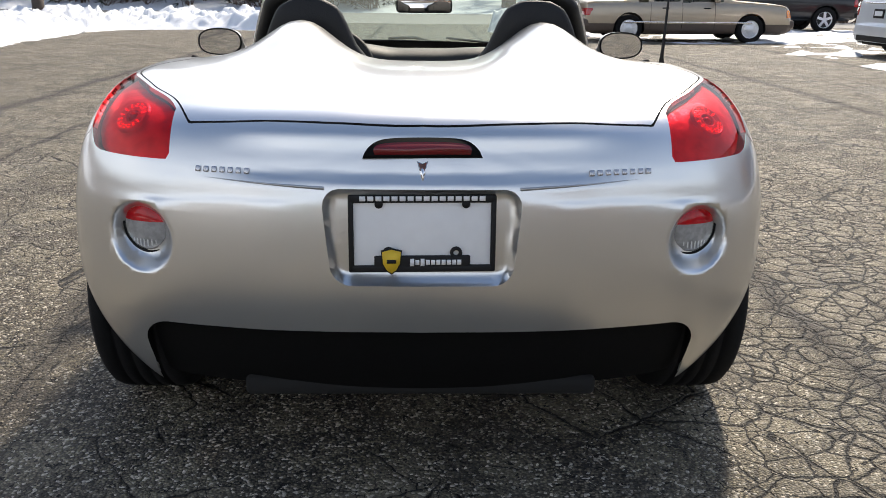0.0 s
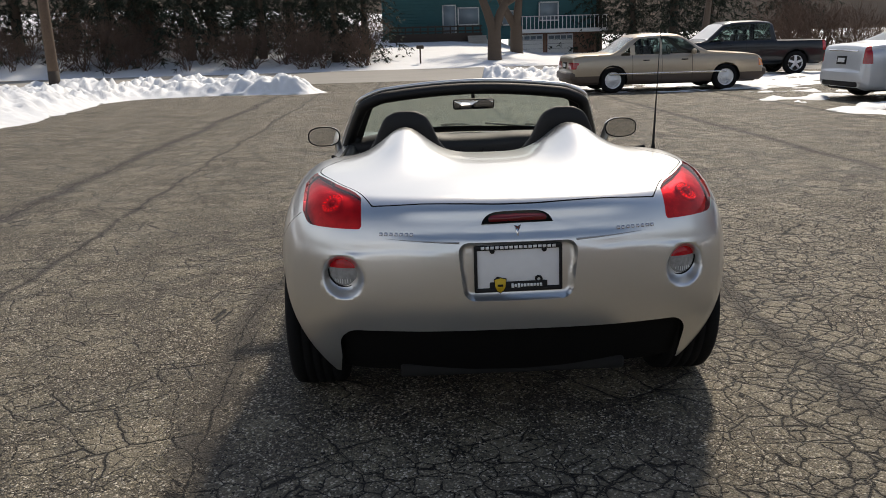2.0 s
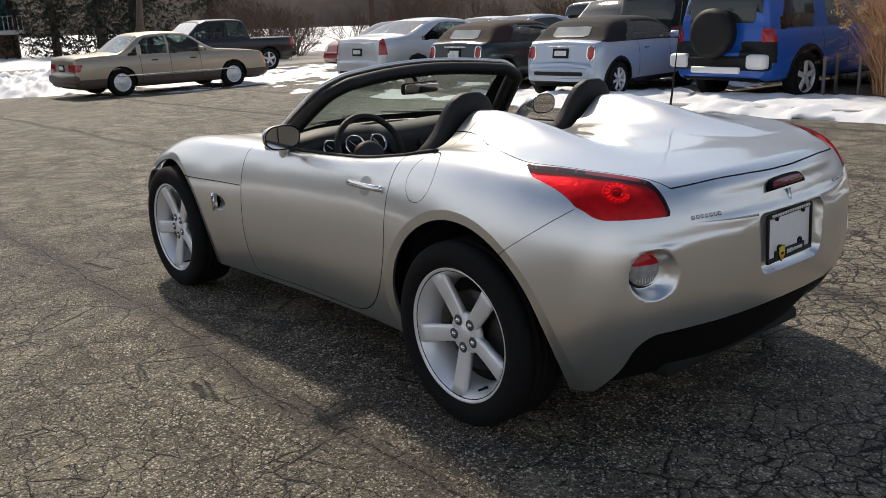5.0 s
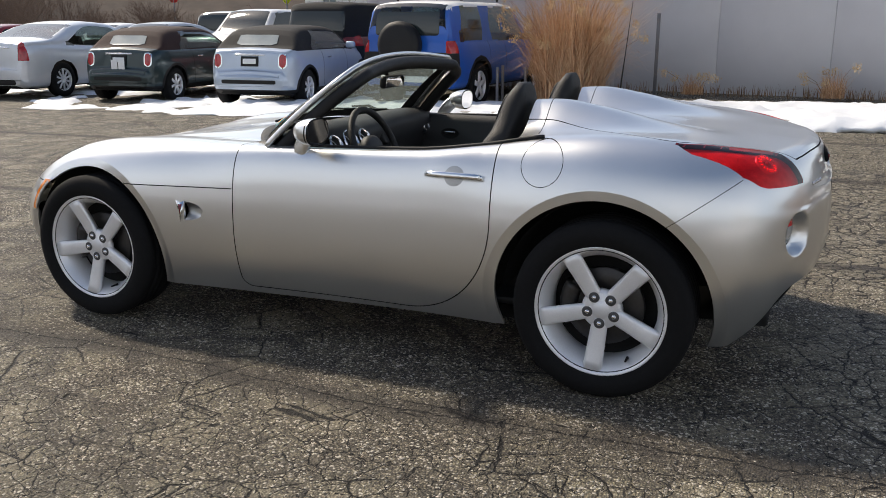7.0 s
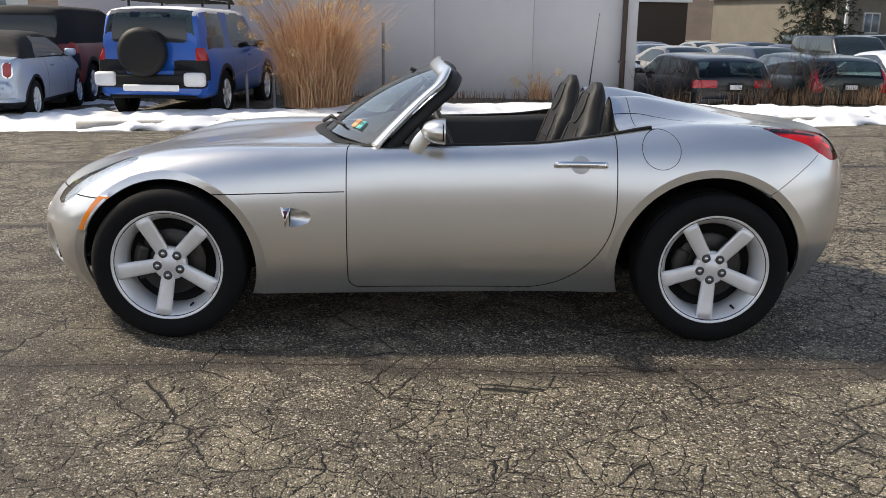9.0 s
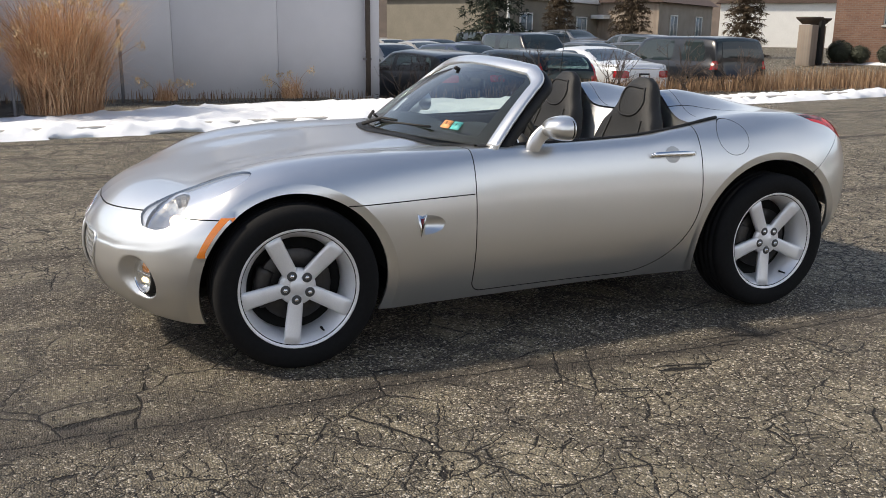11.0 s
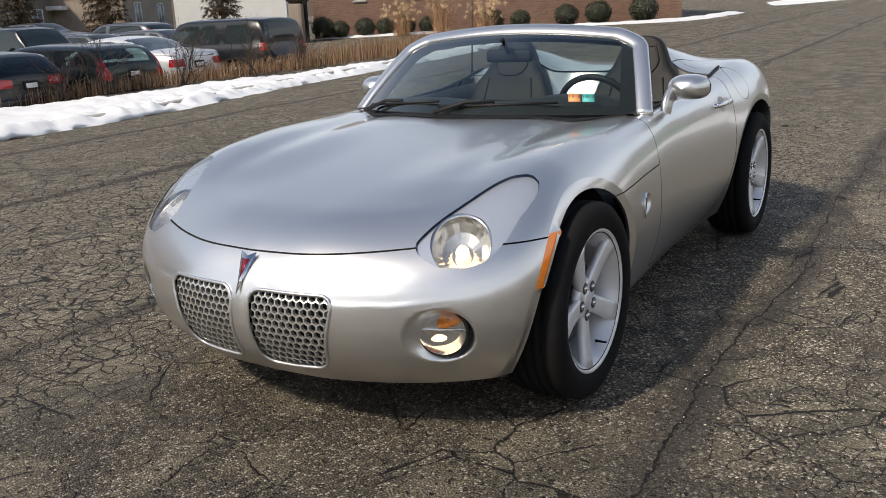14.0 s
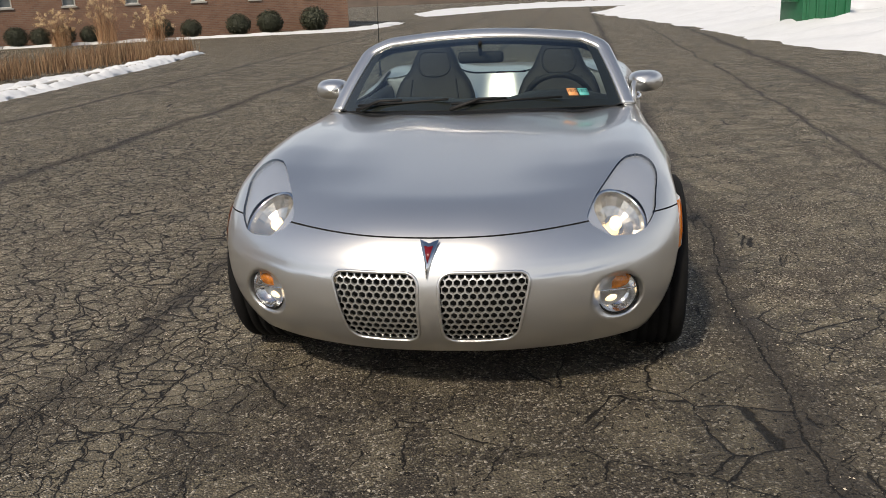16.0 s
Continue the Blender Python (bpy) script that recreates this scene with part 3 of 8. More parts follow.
tagged(part("lawn_snow", sheet(lawn), M["snow"]), "snow-covered lawn rising beyond the street", "lawn", kind="structure")

# ---- loose grit on the asphalt ----
rg = np.random.default_rng(5)
count = 64000
gx, gy = rg.uniform(-6.0, 3.5, count), rg.uniform(-6.0, 6.0, count)
keep = np.array([noise.noise((a * 0.8, b * 0.8, 7.0)) + 0.5 * noise.noise((a * 3.0, b * 3.0, 9.0)) for a, b in zip(gx, gy)]) > rg.normal(0.0, 0.25, count)
gx, gy = gx[keep], gy[keep]
size = 0.0018 + 0.0050 * rg.random(len(gx)) ** 4
octa = np.array([(1, 0, 0), (0, 1, 0), (-1, 0, 0), (0, -1, 0), (0, 0, 0.8), (0, 0, -0.5)], float)
turn = rg.uniform(0, 6.283, len(gx))
co, si = np.cos(turn), np.sin(turn)
vx = size[:, None] * (octa[None, :, 0] * co[:, None] - 0.75 * octa[None, :, 1] * si[:, None])
vy = size[:, None] * (octa[None, :, 0] * si[:, None] + 0.75 * octa[None, :, 1] * co[:, None])
base_z = np.array([ground_z(a, b) for a, b in zip(gx, gy)])
verts = np.stack([gx[:, None] + vx, gy[:, None] + vy, base_z[:, None] + 0.001 + size[:, None] * octa[None, :, 2]], axis=2).reshape(-1, 3)
tri = np.array([(0, 1, 4), (1, 2, 4), (2, 3, 4), (3, 0, 4)])
faces = (tri[None] + 6 * np.arange(len(gx))[:, None, None]).reshape(-1, 3)
me = bpy.data.meshes.new("grit")
me.from_pydata(verts.tolist(), [], faces.tolist())
M["grit"] = bpy.data.materials.new("grit")
M["grit"].use_nodes = True
gn = M["grit"].node_tree.nodes
geo, gr = gn.new("ShaderNodeNewGeometry"), gn.new("ShaderNodeValToRGB")
gr.color_ramp.elements[0].color, gr.color_ramp.elements[1].color = (0.10, 0.085, 0.07, 1), (0.62, 0.56, 0.46, 1)
M["grit"].node_tree.links.new(geo.outputs["Random Per Island"], gr.inputs["Fac"])
M["grit"].node_tree.links.new(gr.outputs["Color"], gn["Principled BSDF"].inputs["Base Color"])
gn["Principled BSDF"].inputs["Roughness"].default_value = 0.8
me.materials.append(M["grit"])
tagged(new("grit", me), "loose pale grit scattered over the asphalt", "grit", kind="stuff")

# ---- buildings ----
def brick_material(name, a, b, mortar, scale=1.0):
    m = bpy.data.materials.new(name)
    m.use_nodes = True
    n, l = m.node_tree.nodes, m.node_tree.links
    p = n["Principled BSDF"]
    p.inputs["Roughness"].default_value = 0.85
    tc = n.new("ShaderNodeTexCoord")
    br = n.new("ShaderNodeTexBrick")
    br.inputs["Color1"].default_value, br.inputs["Color2"].default_value, br.inputs["Mortar"].default_value = (*a, 1), (*b, 1), (*mortar, 1)
    br.inputs["Scale"].default_value = scale
    br.inputs["Brick Width"].default_value, br.inputs["Row Height"].default_value, br.inputs["Mortar Size"].default_value = 0.215, 0.075, 0.008
    l.new(tc.outputs["Object"], br.inputs["Vector"])
    no = n.new("ShaderNodeTexNoise")
    no.inputs["Scale"].default_value, no.inputs["Detail"].default_value = 1.2, 5.0
    l.new(tc.outputs["Object"], no.inputs["Vector"])
    mx = n.new("ShaderNodeMix")
    mx.data_type, mx.blend_type = "RGBA", "MULTIPLY"
    r = n.new("ShaderNodeMapRange")
    r.inputs["From Min"].default_value, r.inputs["From Max"].default_value, r.inputs["To Max"].default_value = 0.35, 0.75, 0.5
    l.new(no.outputs["Fac"], r.inputs["Value"])
    l.new(r.outputs["Result"], mx.inputs[0])
    l.new(br.outputs["Color"], mx.inputs[6])
    mx.inputs[7].default_value = (0.55, 0.5, 0.48, 1)
    l.new(mx.outputs[2], p.inputs["Base Color"])
    bp = n.new("ShaderNodeBump")
    bp.inputs["Strength"].default_value, bp.inputs["Distance"].default_value = 0.5, 0.01
    bp.invert = True
    l.new(br.outputs["Fac"], bp.inputs["Height"])
    l.new(bp.outputs["Normal"], p.inputs["Normal"])
    return m


M["brick"] = brick_material("brown_brick", (0.24, 0.135, 0.09), (0.18, 0.095, 0.065), (0.21, 0.18, 0.15))
M["brick_pale"] = brick_material("tan_brick", (0.36, 0.30, 0.24), (0.30, 0.24, 0.19), (0.30, 0.27, 0.23))
M["panel"] = material("grey_panel", (0.53, 0.53, 0.555), rough=0.65, grain=0.10, scale=3, stain=0.22, stain_scale=0.7, bump=0.08, bump_scale=30, dark=(0.37, 0.375, 0.395))
M["concrete"] = material("concrete", (0.42, 0.41, 0.38), rough=0.85, grain=0.3, scale=20, stain=0.3, bump=0.2, bump_scale=60)
M["stucco"] = material("olive_stucco", (0.22, 0.20, 0.16), rough=0.9, grain=0.2, scale=12, stain=0.25)
M["teal"] = material("teal_siding", (0.032, 0.125, 0.135), rough=0.7, grain=0.15, scale=8, stain=0.2)
M["white_trim"] = material("white_trim", (0.72, 0.72, 0.70), rough=0.6, grain=0.1, scale=10, stain=0.1)
M["roof"] = material("roof_shingle", (0.10, 0.07, 0.06), rough=0.9, grain=0.4, scale=14)
M["dark_wood"] = material("dark_timber", (0.06, 0.045, 0.035), rough=0.85, grain=0.4, scale=15)
M["pole_wood"] = material("pole_timber", (0.13, 0.085, 0.055), rough=0.85, grain=0.5, scale=20, stain=0.4, bump=0.3, bump_scale=40)
M["green_metal"] = material("green_steel", (0.012, 0.13, 0.055), rough=0.5, grain=0.25, scale=10, stain=0.25)
M["window"] = material("window_glass", (0.22, 0.27, 0.30), rough=0.06, coat=0.5)
M["sign_yellow"] = material("lime_sign", (0.65, 0.78, 0.05), rough=0.5)
M["sign_red"] = material("red_sign", (0.55, 0.03, 0.03), rough=0.5)
M["grey_metal"] = material("grey_metal", (0.16, 0.16, 0.17), rough=0.5, metal=0.4, grain=0.2)

# kerb under the snow bank
pts = spline(KERB, 60)
kerb = sweep([(x, y, ground_z(x, y) + 0.03) for x, y in pts], [(0, 0, 1)] * 60, [(-0.08, -0.05), (0.08, -0.05), (0.08, 0.06), (0.05, 0.075), (-0.05, 0.075), (-0.08, 0.06)])
tagged(part("kerb", kerb, M["concrete"]), "worn concrete kerb half buried in snow", "kerb", kind="structure")

# the blank grey hall
hall = thing("warehouse", "blank grey-panelled warehouse wall with a dark downpipe", "building")
a, b2 = Vector((13.75, -4.1, 0)), Vector((15.25, 8.2, 0))
way = (b2 - a).normalized()
ang = math.degrees(math.atan2(way.y, way.x))
n_pan, length = 6, (b2 - a).length
for i in range(n_pan):
    p = a + way * length * (i + 0.5) / n_pan
    part("wall_panel", box(length / n_pan - 0.006, 0.25, 5.0, 0.006, pose(p.x + 0.125, p.y, 2.4, 0, 0, ang), 1), M["panel"], hall)
part("wall_end", box(9.0, 0.25, 5.0, 0.006, pose(a.x + 4.62, a.y + 0.14, 2.4), 1), M["panel"], hall)
part("corner_trim", box(0.30, 0.30, 5.0, 0.01, pose(a.x + 0.13, a.y + 0.12, 2.41), 1), M["panel"], hall)
part("flat_roof", box(9.6, 12.6, 0.2, 0.02, pose(19.2, 2.0, 4.98, 0, 0, 0), 1), M["grey_metal"], hall)
part("downpipe", tube([(13.60, -3.84, 0.05), (13.62, -3.84, 1.5), (13.62, -3.84, 4.8)], 0.055, 10), M["dark_wood"], hall, "dark downpipe")
for z in (0.8, 2.4, 4.0):
    part("pipe_bracket", box(0.16, 0.14, 0.04, 0.005, pose(13.66, -3.84, z)), M["grey_metal"], hall)
post = thing("steel_post", "thin dark steel post before the grey wall", "post", pose(13.43, 1.04, 0))
part("post", box(0.06, 0.06, 1.5, 0.008, pose(0, 0, 0.75)), M["grey_metal"], post)
part("cap", box(0.075, 0.075, 0.02, 0.004, pose(0, 0, 1.51)), M["grey_metal"], post)
for x, y in ((10.3, 3.15), (10.6, 2.75), (11.0, 3.3)):
    o = thing("stake", "short grey steel stake in the snow", "post", pose(x, y, 0.0), group="stakes by the reeds")
    part("stake_rod", box(0.045, 0.045, 0.62, 0.008, pose(0, 0, 0.31)), M["grey_metal"], o)

# brick block beyond the lot's end; u runs along its front
U0, UD = Vector((22.8, -28.9, 0)), Vector((-0.807, -0.59, 0))
UN = Vector((-0.59, 0.807, 0))
brick_at = Matrix.Identity(4)
for i, v in enumerate((UD, Vector((0, 0, 1)), UD.cross(Vector((0, 0, 1))))):
    brick_at.col[i][:3] = v
brick_at.translation = U0 + Vector((0, 0, 0.30))
out = 1 if brick_at.to_3x3().col[2].dot(UN) > 0 else -1
brick = thing("brick_building", "long brown brick office building with narrow windows", "building", brick_at)
WIN = [(0.05, 0.57), (2.47, 3.0), (5.0, 5.56), (7.8, 8.42), (10.4, 10.95), (13.0, 13.5)]
edges = [-1.8] + [v for w in WIN for v in w] + [15.2]
sill, head = 1.58, 3.1
wall_b = bmesh.new()
box(17.0, sill, 0.4, 0, pose(6.7, sill / 2, -0.2 * out), 1, wall_b)
box(17.0, 5.2 - head, 0.4, 0, pose(6.7, (5.2 + head) / 2, -0.2 * out), 1, wall_b)
for u0, u1 in zip(edges[::2], edges[1::2]):
    box(u1 - u0, head - sill, 0.4, 0, pose((u0 + u1) / 2, (sill + head) / 2, -0.2 * out), 1, wall_b)
box(0.4, 5.2, 14.0, 0, pose(15.0, 2.6, -7.4 * out), 1, wall_b)
part("wall", wall_b, M["brick"], brick, smooth=False)
part("roof_edge", box(17.4, 0.25, 14.6, 0.02, pose(6.7, 5.3, -7.2 * out)), M["grey_metal"], brick)
for u0, u1 in WIN:
    w = new("window")
    w.parent = brick
    part("pane", box(u1 - u0, head - sill, 0.02, 0, pose((u0 + u1) / 2, (sill + head) / 2, -0.16 * out)), M["window"], w)
    f = bmesh.new()
    for x in (u0 + 0.025, u1 - 0.025):
        box(0.05, head - sill, 0.06, 0.005, pose(x, (sill + head) / 2, -0.13 * out), 1, f)
    for y in (sill + 0.03, (sill + head) / 2 - 0.2, head - 0.03):
        box(u1 - u0, 0.05, 0.05, 0.005, pose((u0 + u1) / 2, y, -0.13 * out), 1, f)
    part("window_frame", f, M["white_trim"], w)
    part("sill", box(u1 - u0 + 0.1, 0.07, 0.14, 0.01, pose((u0 + u1) / 2, sill - 0.03, -0.02 * out)), M["concrete"], w)
# planter walls and a dark doorway at the brick building's end
gate = thing("entrance_wall", "tan brick entrance walls with planters and a dark opening", "wall", pose(24.6, -27.5, 0.28, 0, 0, 126))
for x, w in ((0.9, 1.0), (3.1, 1.5)):
    part("wall_pier", box(w, 0.5, 1.55, 0.01, pose(x, 0, 0.78)), M["brick_pale"], gate)
    part("planter_bowl", lathe([(0.0, 1.58), (0.25, 1.58), (0.5, 1.80), (0.52, 1.86), (0.0, 1.84)], 20, pose(x, 0, 0)), M["dark_wood"], gate)
part("dark_door", box(0.95, 0.1, 1.75, 0.01, pose(1.88, 0.3, 0.88)), M["gap"], gate)

# low flat-roofed shop and houses beyond the far lot
def block(name, label, cat, at, w, d, h, wall_mat, roof_kind, windows, roof_mat=None, snow_roof=False):
    e = thing(name, label, cat, at)
    part("wall", box(w, d, h, 0.01, pose(0, d / 2, h / 2)), wall_mat, e, smooth=False)
    if roof_kind == "flat":
        part("roof", box(w + 0.4, d + 0.4, 0.25, 0.02, pose(0, d / 2, h + 0.12)), M["snow"] if snow_roof else M["roof"], e)
    else:
        b = bmesh.new()
        q = roof_kind
        v = [b.verts.new(p) for p in ((-w / 2 - 0.3, -0.4, h), (w / 2 + 0.3, -0.4, h), (w / 2 + 0.3, d + 0.4, h), (-w / 2 - 0.3, d + 0.4, h), (-w / 2 - 0.3, d / 2, h + q), (w / 2 + 0.3, d / 2, h + q))]
        for f in ((0, 1, 5, 4), (2, 3, 4, 5), (0, 4, 3), (1, 2, 5), (3, 2, 1, 0)):
            b.faces.new([v[i] for i in f])
        part("roof", b, roof_mat or M["roof"], e, smooth=False)
    for x, z, ww, hh in windows:
        win = new("window")
        win.parent = e
        part("pane", box(ww, 0.04, hh, 0, pose(x, -0.012, z)), M["window"], win)
        f = bmesh.new()
        for sx in (-1, 1):
            box(0.08, 0.08, hh + 0.16, 0, pose(x + sx * (ww / 2 + 0.04), -0.03, z), 1, f)
            box(ww + 0.16, 0.08, 0.08, 0, pose(x, -0.03, z + sx * (hh / 2 + 0.04)), 1, f)
        box(0.05, 0.06, hh, 0, pose(x, -0.03, z), 1, f)
        part("window_frame", f, M["white_trim"], win)
    return e


shop = block("shop_building", "low olive flat-roofed shop with snow on its roof", "building", pose(43.2, -25.4, 0.3, 0, 0, -60), 12.5, 8, 3.0, M["stucco"], "flat", [(-3.4, 1.75, 1.2, 0.9), (0.6, 1.75, 1.2, 0.7), (3.2, 1.75, 1.2, 0.7)], snow_roof=True)
part("awning", box(1.6, 0.9, 0.25, 0.03, pose(5.2, -0.45, 2.2)), M["white_trim"], shop)
block("house", "tan gabled house behind bare shrubs", "house", pose(45.0, -36.5, 0.4, 0, 0, -58), 10, 9, 3.0, M["brick_pale"], 3.0, [(-2.5, 1.6, 1.1, 1.2), (2.2, 1.6, 1.1, 1.2)])
block("house", "white far house with a dark roof", "house", pose(52.0, -58.0, 0.6, 0, 0, -50), 12, 9, 3.4, M["white_trim"], 3.2, [(-3, 1.8, 1.2, 1.4), (3, 1.8, 1.2, 1.4)])
block("house", "white far house above the parked cars", "house", pose(62, 34, 1.4, 0, 0, -60), 8, 7, 3.2, M["white_trim"], 2.6, [(-2, 1.8, 1.0, 1.2), (2, 1.8, 1.0, 1.2)])
block("barn", "low brown outbuilding beyond the far lot", "building", pose(48, -8, 0.2, 0, 0, -85), 14, 8, 3.0, M["dark_wood"], "flat", [(-3, 1.6, 1.4, 0.9)], snow_roof=True)

# the teal house across the street
th = thing("house", "teal two-storey house with white garage doors and a balcony", "house", pose(6.4, 61.0, 0))
part("wall", box(10.2, 8, 4.6, 0.01, pose(-3.1, 4, 3.0)), M["teal"], th, smooth=False)
sid = bmesh.new()
for z in np.arange(0.9, 5.2, 0.22):
    box(10.2, 0.03, 0.02, 0, pose(-3.1, -0.012, z), 1, sid)
part("siding", sid, M["teal"], th)
part("wing_wall", box(5.6, 8, 5.9, 0.01, pose(4.8, 4.3, 2.4)), M["teal"], th, smooth=False)
part("garage_wall", box(5.5, 0.4, 1.75, 0.01, pose(4.75, 0.1, 0.30)), M["brick"], th)
for x in (2.6, 4.85):
    g = new("garage_door")
    g.parent = th
    part("door_leaf", box(1.9, 0.08, 1.40, 0.01, pose(x, -0.13, 0.28)), M["white_trim"], g)
    for i in range(4):
        part("door_light", box(0.38, 0.03, 0.24, 0, pose(x - 0.68 + 0.455 * i, -0.18, 0.74)), M["window"], g)
    for z in (-0.06, 0.29, 0.56):
        part("door_groove", box(1.88, 0.02, 0.02, 0, pose(x, -0.175, z)), M["grey_metal"], g)
part("balcony_slab", box(6.4, 1.7, 0.28, 0.03, pose(4.9, -0.6, 1.22)), M["white_trim"], th)
rail = bmesh.new()
for i in range(22):
    box(0.05, 0.05, 0.9, 0, pose(1.9 + i * 0.29, -1.35, 1.80), 1, rail)
box(6.3, 0.07, 0.06, 0, pose(4.9, -1.35, 2.25), 1, rail)
part("balcony_rail", rail, M["white_trim"], th)
for x, z, w, h in ((-3.3, 2.2, 0.85, 1.9), (-1.9, 2.4, 1.4, 1.1), (1.0, 2.2, 0.8, 0.9), (4.0, 2.6, 1.3, 1.2)):
    part("window", box(w, 0.06, h, 0.0, pose(x, -0.05, z)), M["window"] if w > 0.9 or z > 2 else M["white_trim"], th)
    f = bmesh.new()
    for s in (-1, 1):
        box(0.09, 0.09, h + 0.18, 0, pose(x + s * (w / 2 + 0.045), -0.06, z), 1, f)
        box(w + 0.18, 0.09, 0.09, 0, pose(x, -0.06, z + s * (h / 2 + 0.045)), 1, f)
    part("window_frame", f, M["white_trim"], th)
part("roof", box(17, 10, 0.3, 0.03, pose(-0.4, 4, 5.45)), M["roof"], th)
fence = thing("fence", "dark timber rail fence on a low wall along the lawn", "fence", pose(0, 0, 0))
part("base_wall", box(6.6, 0.4, 0.6, 0.02, pose(2.0, 58.8, 0.95)), M["dark_wood"], fence)
for i in range(13):
    part("fence_post", box(0.1, 0.1, 0.95, 0.01, pose(-1.2 + i * 0.53, 58.7, 1.3)), M["dark_wood"], fence)
for z in (1.4, 1.7):
    part("fence_rail", box(6.6, 0.06, 0.10, 0.01, pose(2.0, 58.62, z)), M["dark_wood"], fence)
steps = thing("garden_steps", "snowy concrete garden steps up the lawn", "steps", pose(4.9, 57.2, 0.15))
for i in range(5):
    part("step", box(1.3, 0.32, 0.18, 0.01, pose(0, 0.3 * i, 0.12 + 0.17 * i)), M["concrete"], steps)
mb = thing("letter_box", "dark letter box on a short post in the snow", "letter box", pose(0.6, 45.5, 0.0))
part("post", box(0.09, 0.09, 0.85, 0.01, pose(0, 0, 0.10)), M["dark_wood"], mb)
part("box", box(0.42, 0.22, 0.2, 0.05, pose(0, 0, 0.58)), M["dark_wood"], mb)

# poles and signs
def timber_pole(x, y, h, lean, words):
    o = thing("utility_pole", words, "pole", pose(x, y, wide_z(x, y) - 0.1, lean[0], lean[1], 0))
    part("pole", tube([(0, 0, 0), (0, 0, 1.05), (0, 0, h)], [0.17, 0.16, 0.12], 14), M["pole_wood"], o)
    part("dark_foot", tube([(0, 0, 0), (0, 0, 0.95)], [0.176, 0.167], 14), M["dark_wood"], o, "dark foot of the pole")
    return o


timber_pole(-10.85, 22.3, 8.5, (0, -1), "leaning brown timber utility pole in the snow")
timber_pole(24.5, 34.5, 9.0, (0, 0), "grey timber utility pole behind the pickup")
timber_pole(33.0, -16.0, 9.0, (0, 0), "dark timber utility pole by the far lot")
sign = thing("shop_sign", "pale shop sign on a white pole beyond the parked cars", "sign", pose(38.5, -19.8, 0.2))
part("sign_pole", tube([(0, 0, 0), (0, 0, 4.4)], 0.09, 8), M["white_trim"], sign)
part("sign_face", box(0.12, 1.25, 0.8, 0.02, pose(0, 0, 3.35, 0, 0, -25)), M["white_trim"], sign)
part("sign_bar", box(0.14, 0.9, 0.12, 0, pose(-0.01, 0, 3.45, 0, 0, -25)), M["sticker_a"], sign)
s2 = thing("road_sign", "lime-yellow crossing sign on a thin post", "sign", pose(34.0, 22.5, 0.0))
part("sign_post", tube([(0, 0, 0), (0, 0, 2.9)], 0.04, 8), M["grey_metal"], s2)
part("sign_plate", box(0.03, 0.75, 0.75, 0.0, pose(0, 0, 2.65, 45, 0, 0)), M["sign_yellow"], s2)
s3 = thing("stop_sign", "red stop sign on a thin post", "sign", pose(36.0, 31.0, 0.3))
part("sign_post", tube([(0, 0, 0), (0, 0, 2.6)], 0.04, 8), M["grey_metal"], s3)
part("sign_plate", lathe([(0.0, 0.0), (0.4, 0.0), (0.4, 0.03), (0.0, 0.03)], 8, pose(0, 0, 2.4, 0, -90, 0) @ pose(0, 0, 0, 0, 0, 22.5)), M["sign_red"], s3)

# green waste container in the snow bank
d = thing("waste_container", "dark green steel waste container half in the snow", "container", pose(-6.75, -20.9, 0.15, 0, 0, 8))
part("body", box(1.25, 1.6, 1.45, 0.02, pose(0, 0, 0.85)), M["green_metal"], d)
for x in np.linspace(-0.5, 0.5, 5):
    part("rib", box(0.06, 0.05, 1.3, 0.01, pose(x, 0.82, 0.83)), M["green_metal"], d)
part("lid", box(1.32, 1.68, 0.08, 0.03, pose(0, 0, 1.60, 6)), M["black"], d)
part("rim", box(1.33, 1.68, 0.09, 0.02, pose(0, 0, 1.52)), M["green_metal"], d)
for s in (-1, 1):
    part("lift_pocket", box(0.10, 1.0, 0.14, 0.01, pose(s * 0.68, 0, 0.95)), M["green_metal"], d)

# ---- the silver roadster ----
PLAN = [(0, 1.985), (0.25, 1.965), (0.5, 1.885), (0.68, 1.78), (0.79, 1.68), (0.855, 1.57), (0.888, 1.42), (0.897, 1.2), (0.885, 0.9), (0.86, 0.6),
        (0.842, 0.3), (0.832, 0), (0.836, -0.35), (0.855, -0.7), (0.89, -1.0), (0.905, -1.25), (0.888, -1.5), (0.81, -1.71), (0.66, -1.84), (0.4, -1.93), (0.2, -1.96), (0, -1.968)]
NU, NS, NT = 400, 30, 46
plan = spline(PLAN, NU)
belt = graph([(1.985, 0.40), (1.7, 0.44), (1.4, 0.52), (0.9, 0.54), (0.3, 0.50), (-0.4, 0.50), (-1.0, 0.55), (-1.5, 0.54), (-1.8, 0.58), (-1.968, 0.62)])
hem = graph([(1.985, 0.185), (1.6, 0.19), (0.9, 0.19), (0.3, 0.19), (-0.7, 0.20), (-1.3, 0.20), (-1.7, 0.20), (-1.968, 0.21)])
tuck = graph([(1.985, 0.13), (1.6, 0.10), (1.2, 0.075), (0.5, 0.075), (-0.4, 0.085), (-1.0, 0.09), (-1.5, 0.13), (-1.968, 0.17)])
rim_r = graph([(1.985, 0.30), (1.6, 0.27), (1.2, 0.24), (0.7, 0.16), (0.2, 0.10), (-0.5, 0.10), (-1.0, 0.22), (-1.4, 0.22), (-1.75, 0.17), (-1.968, 0.13)])
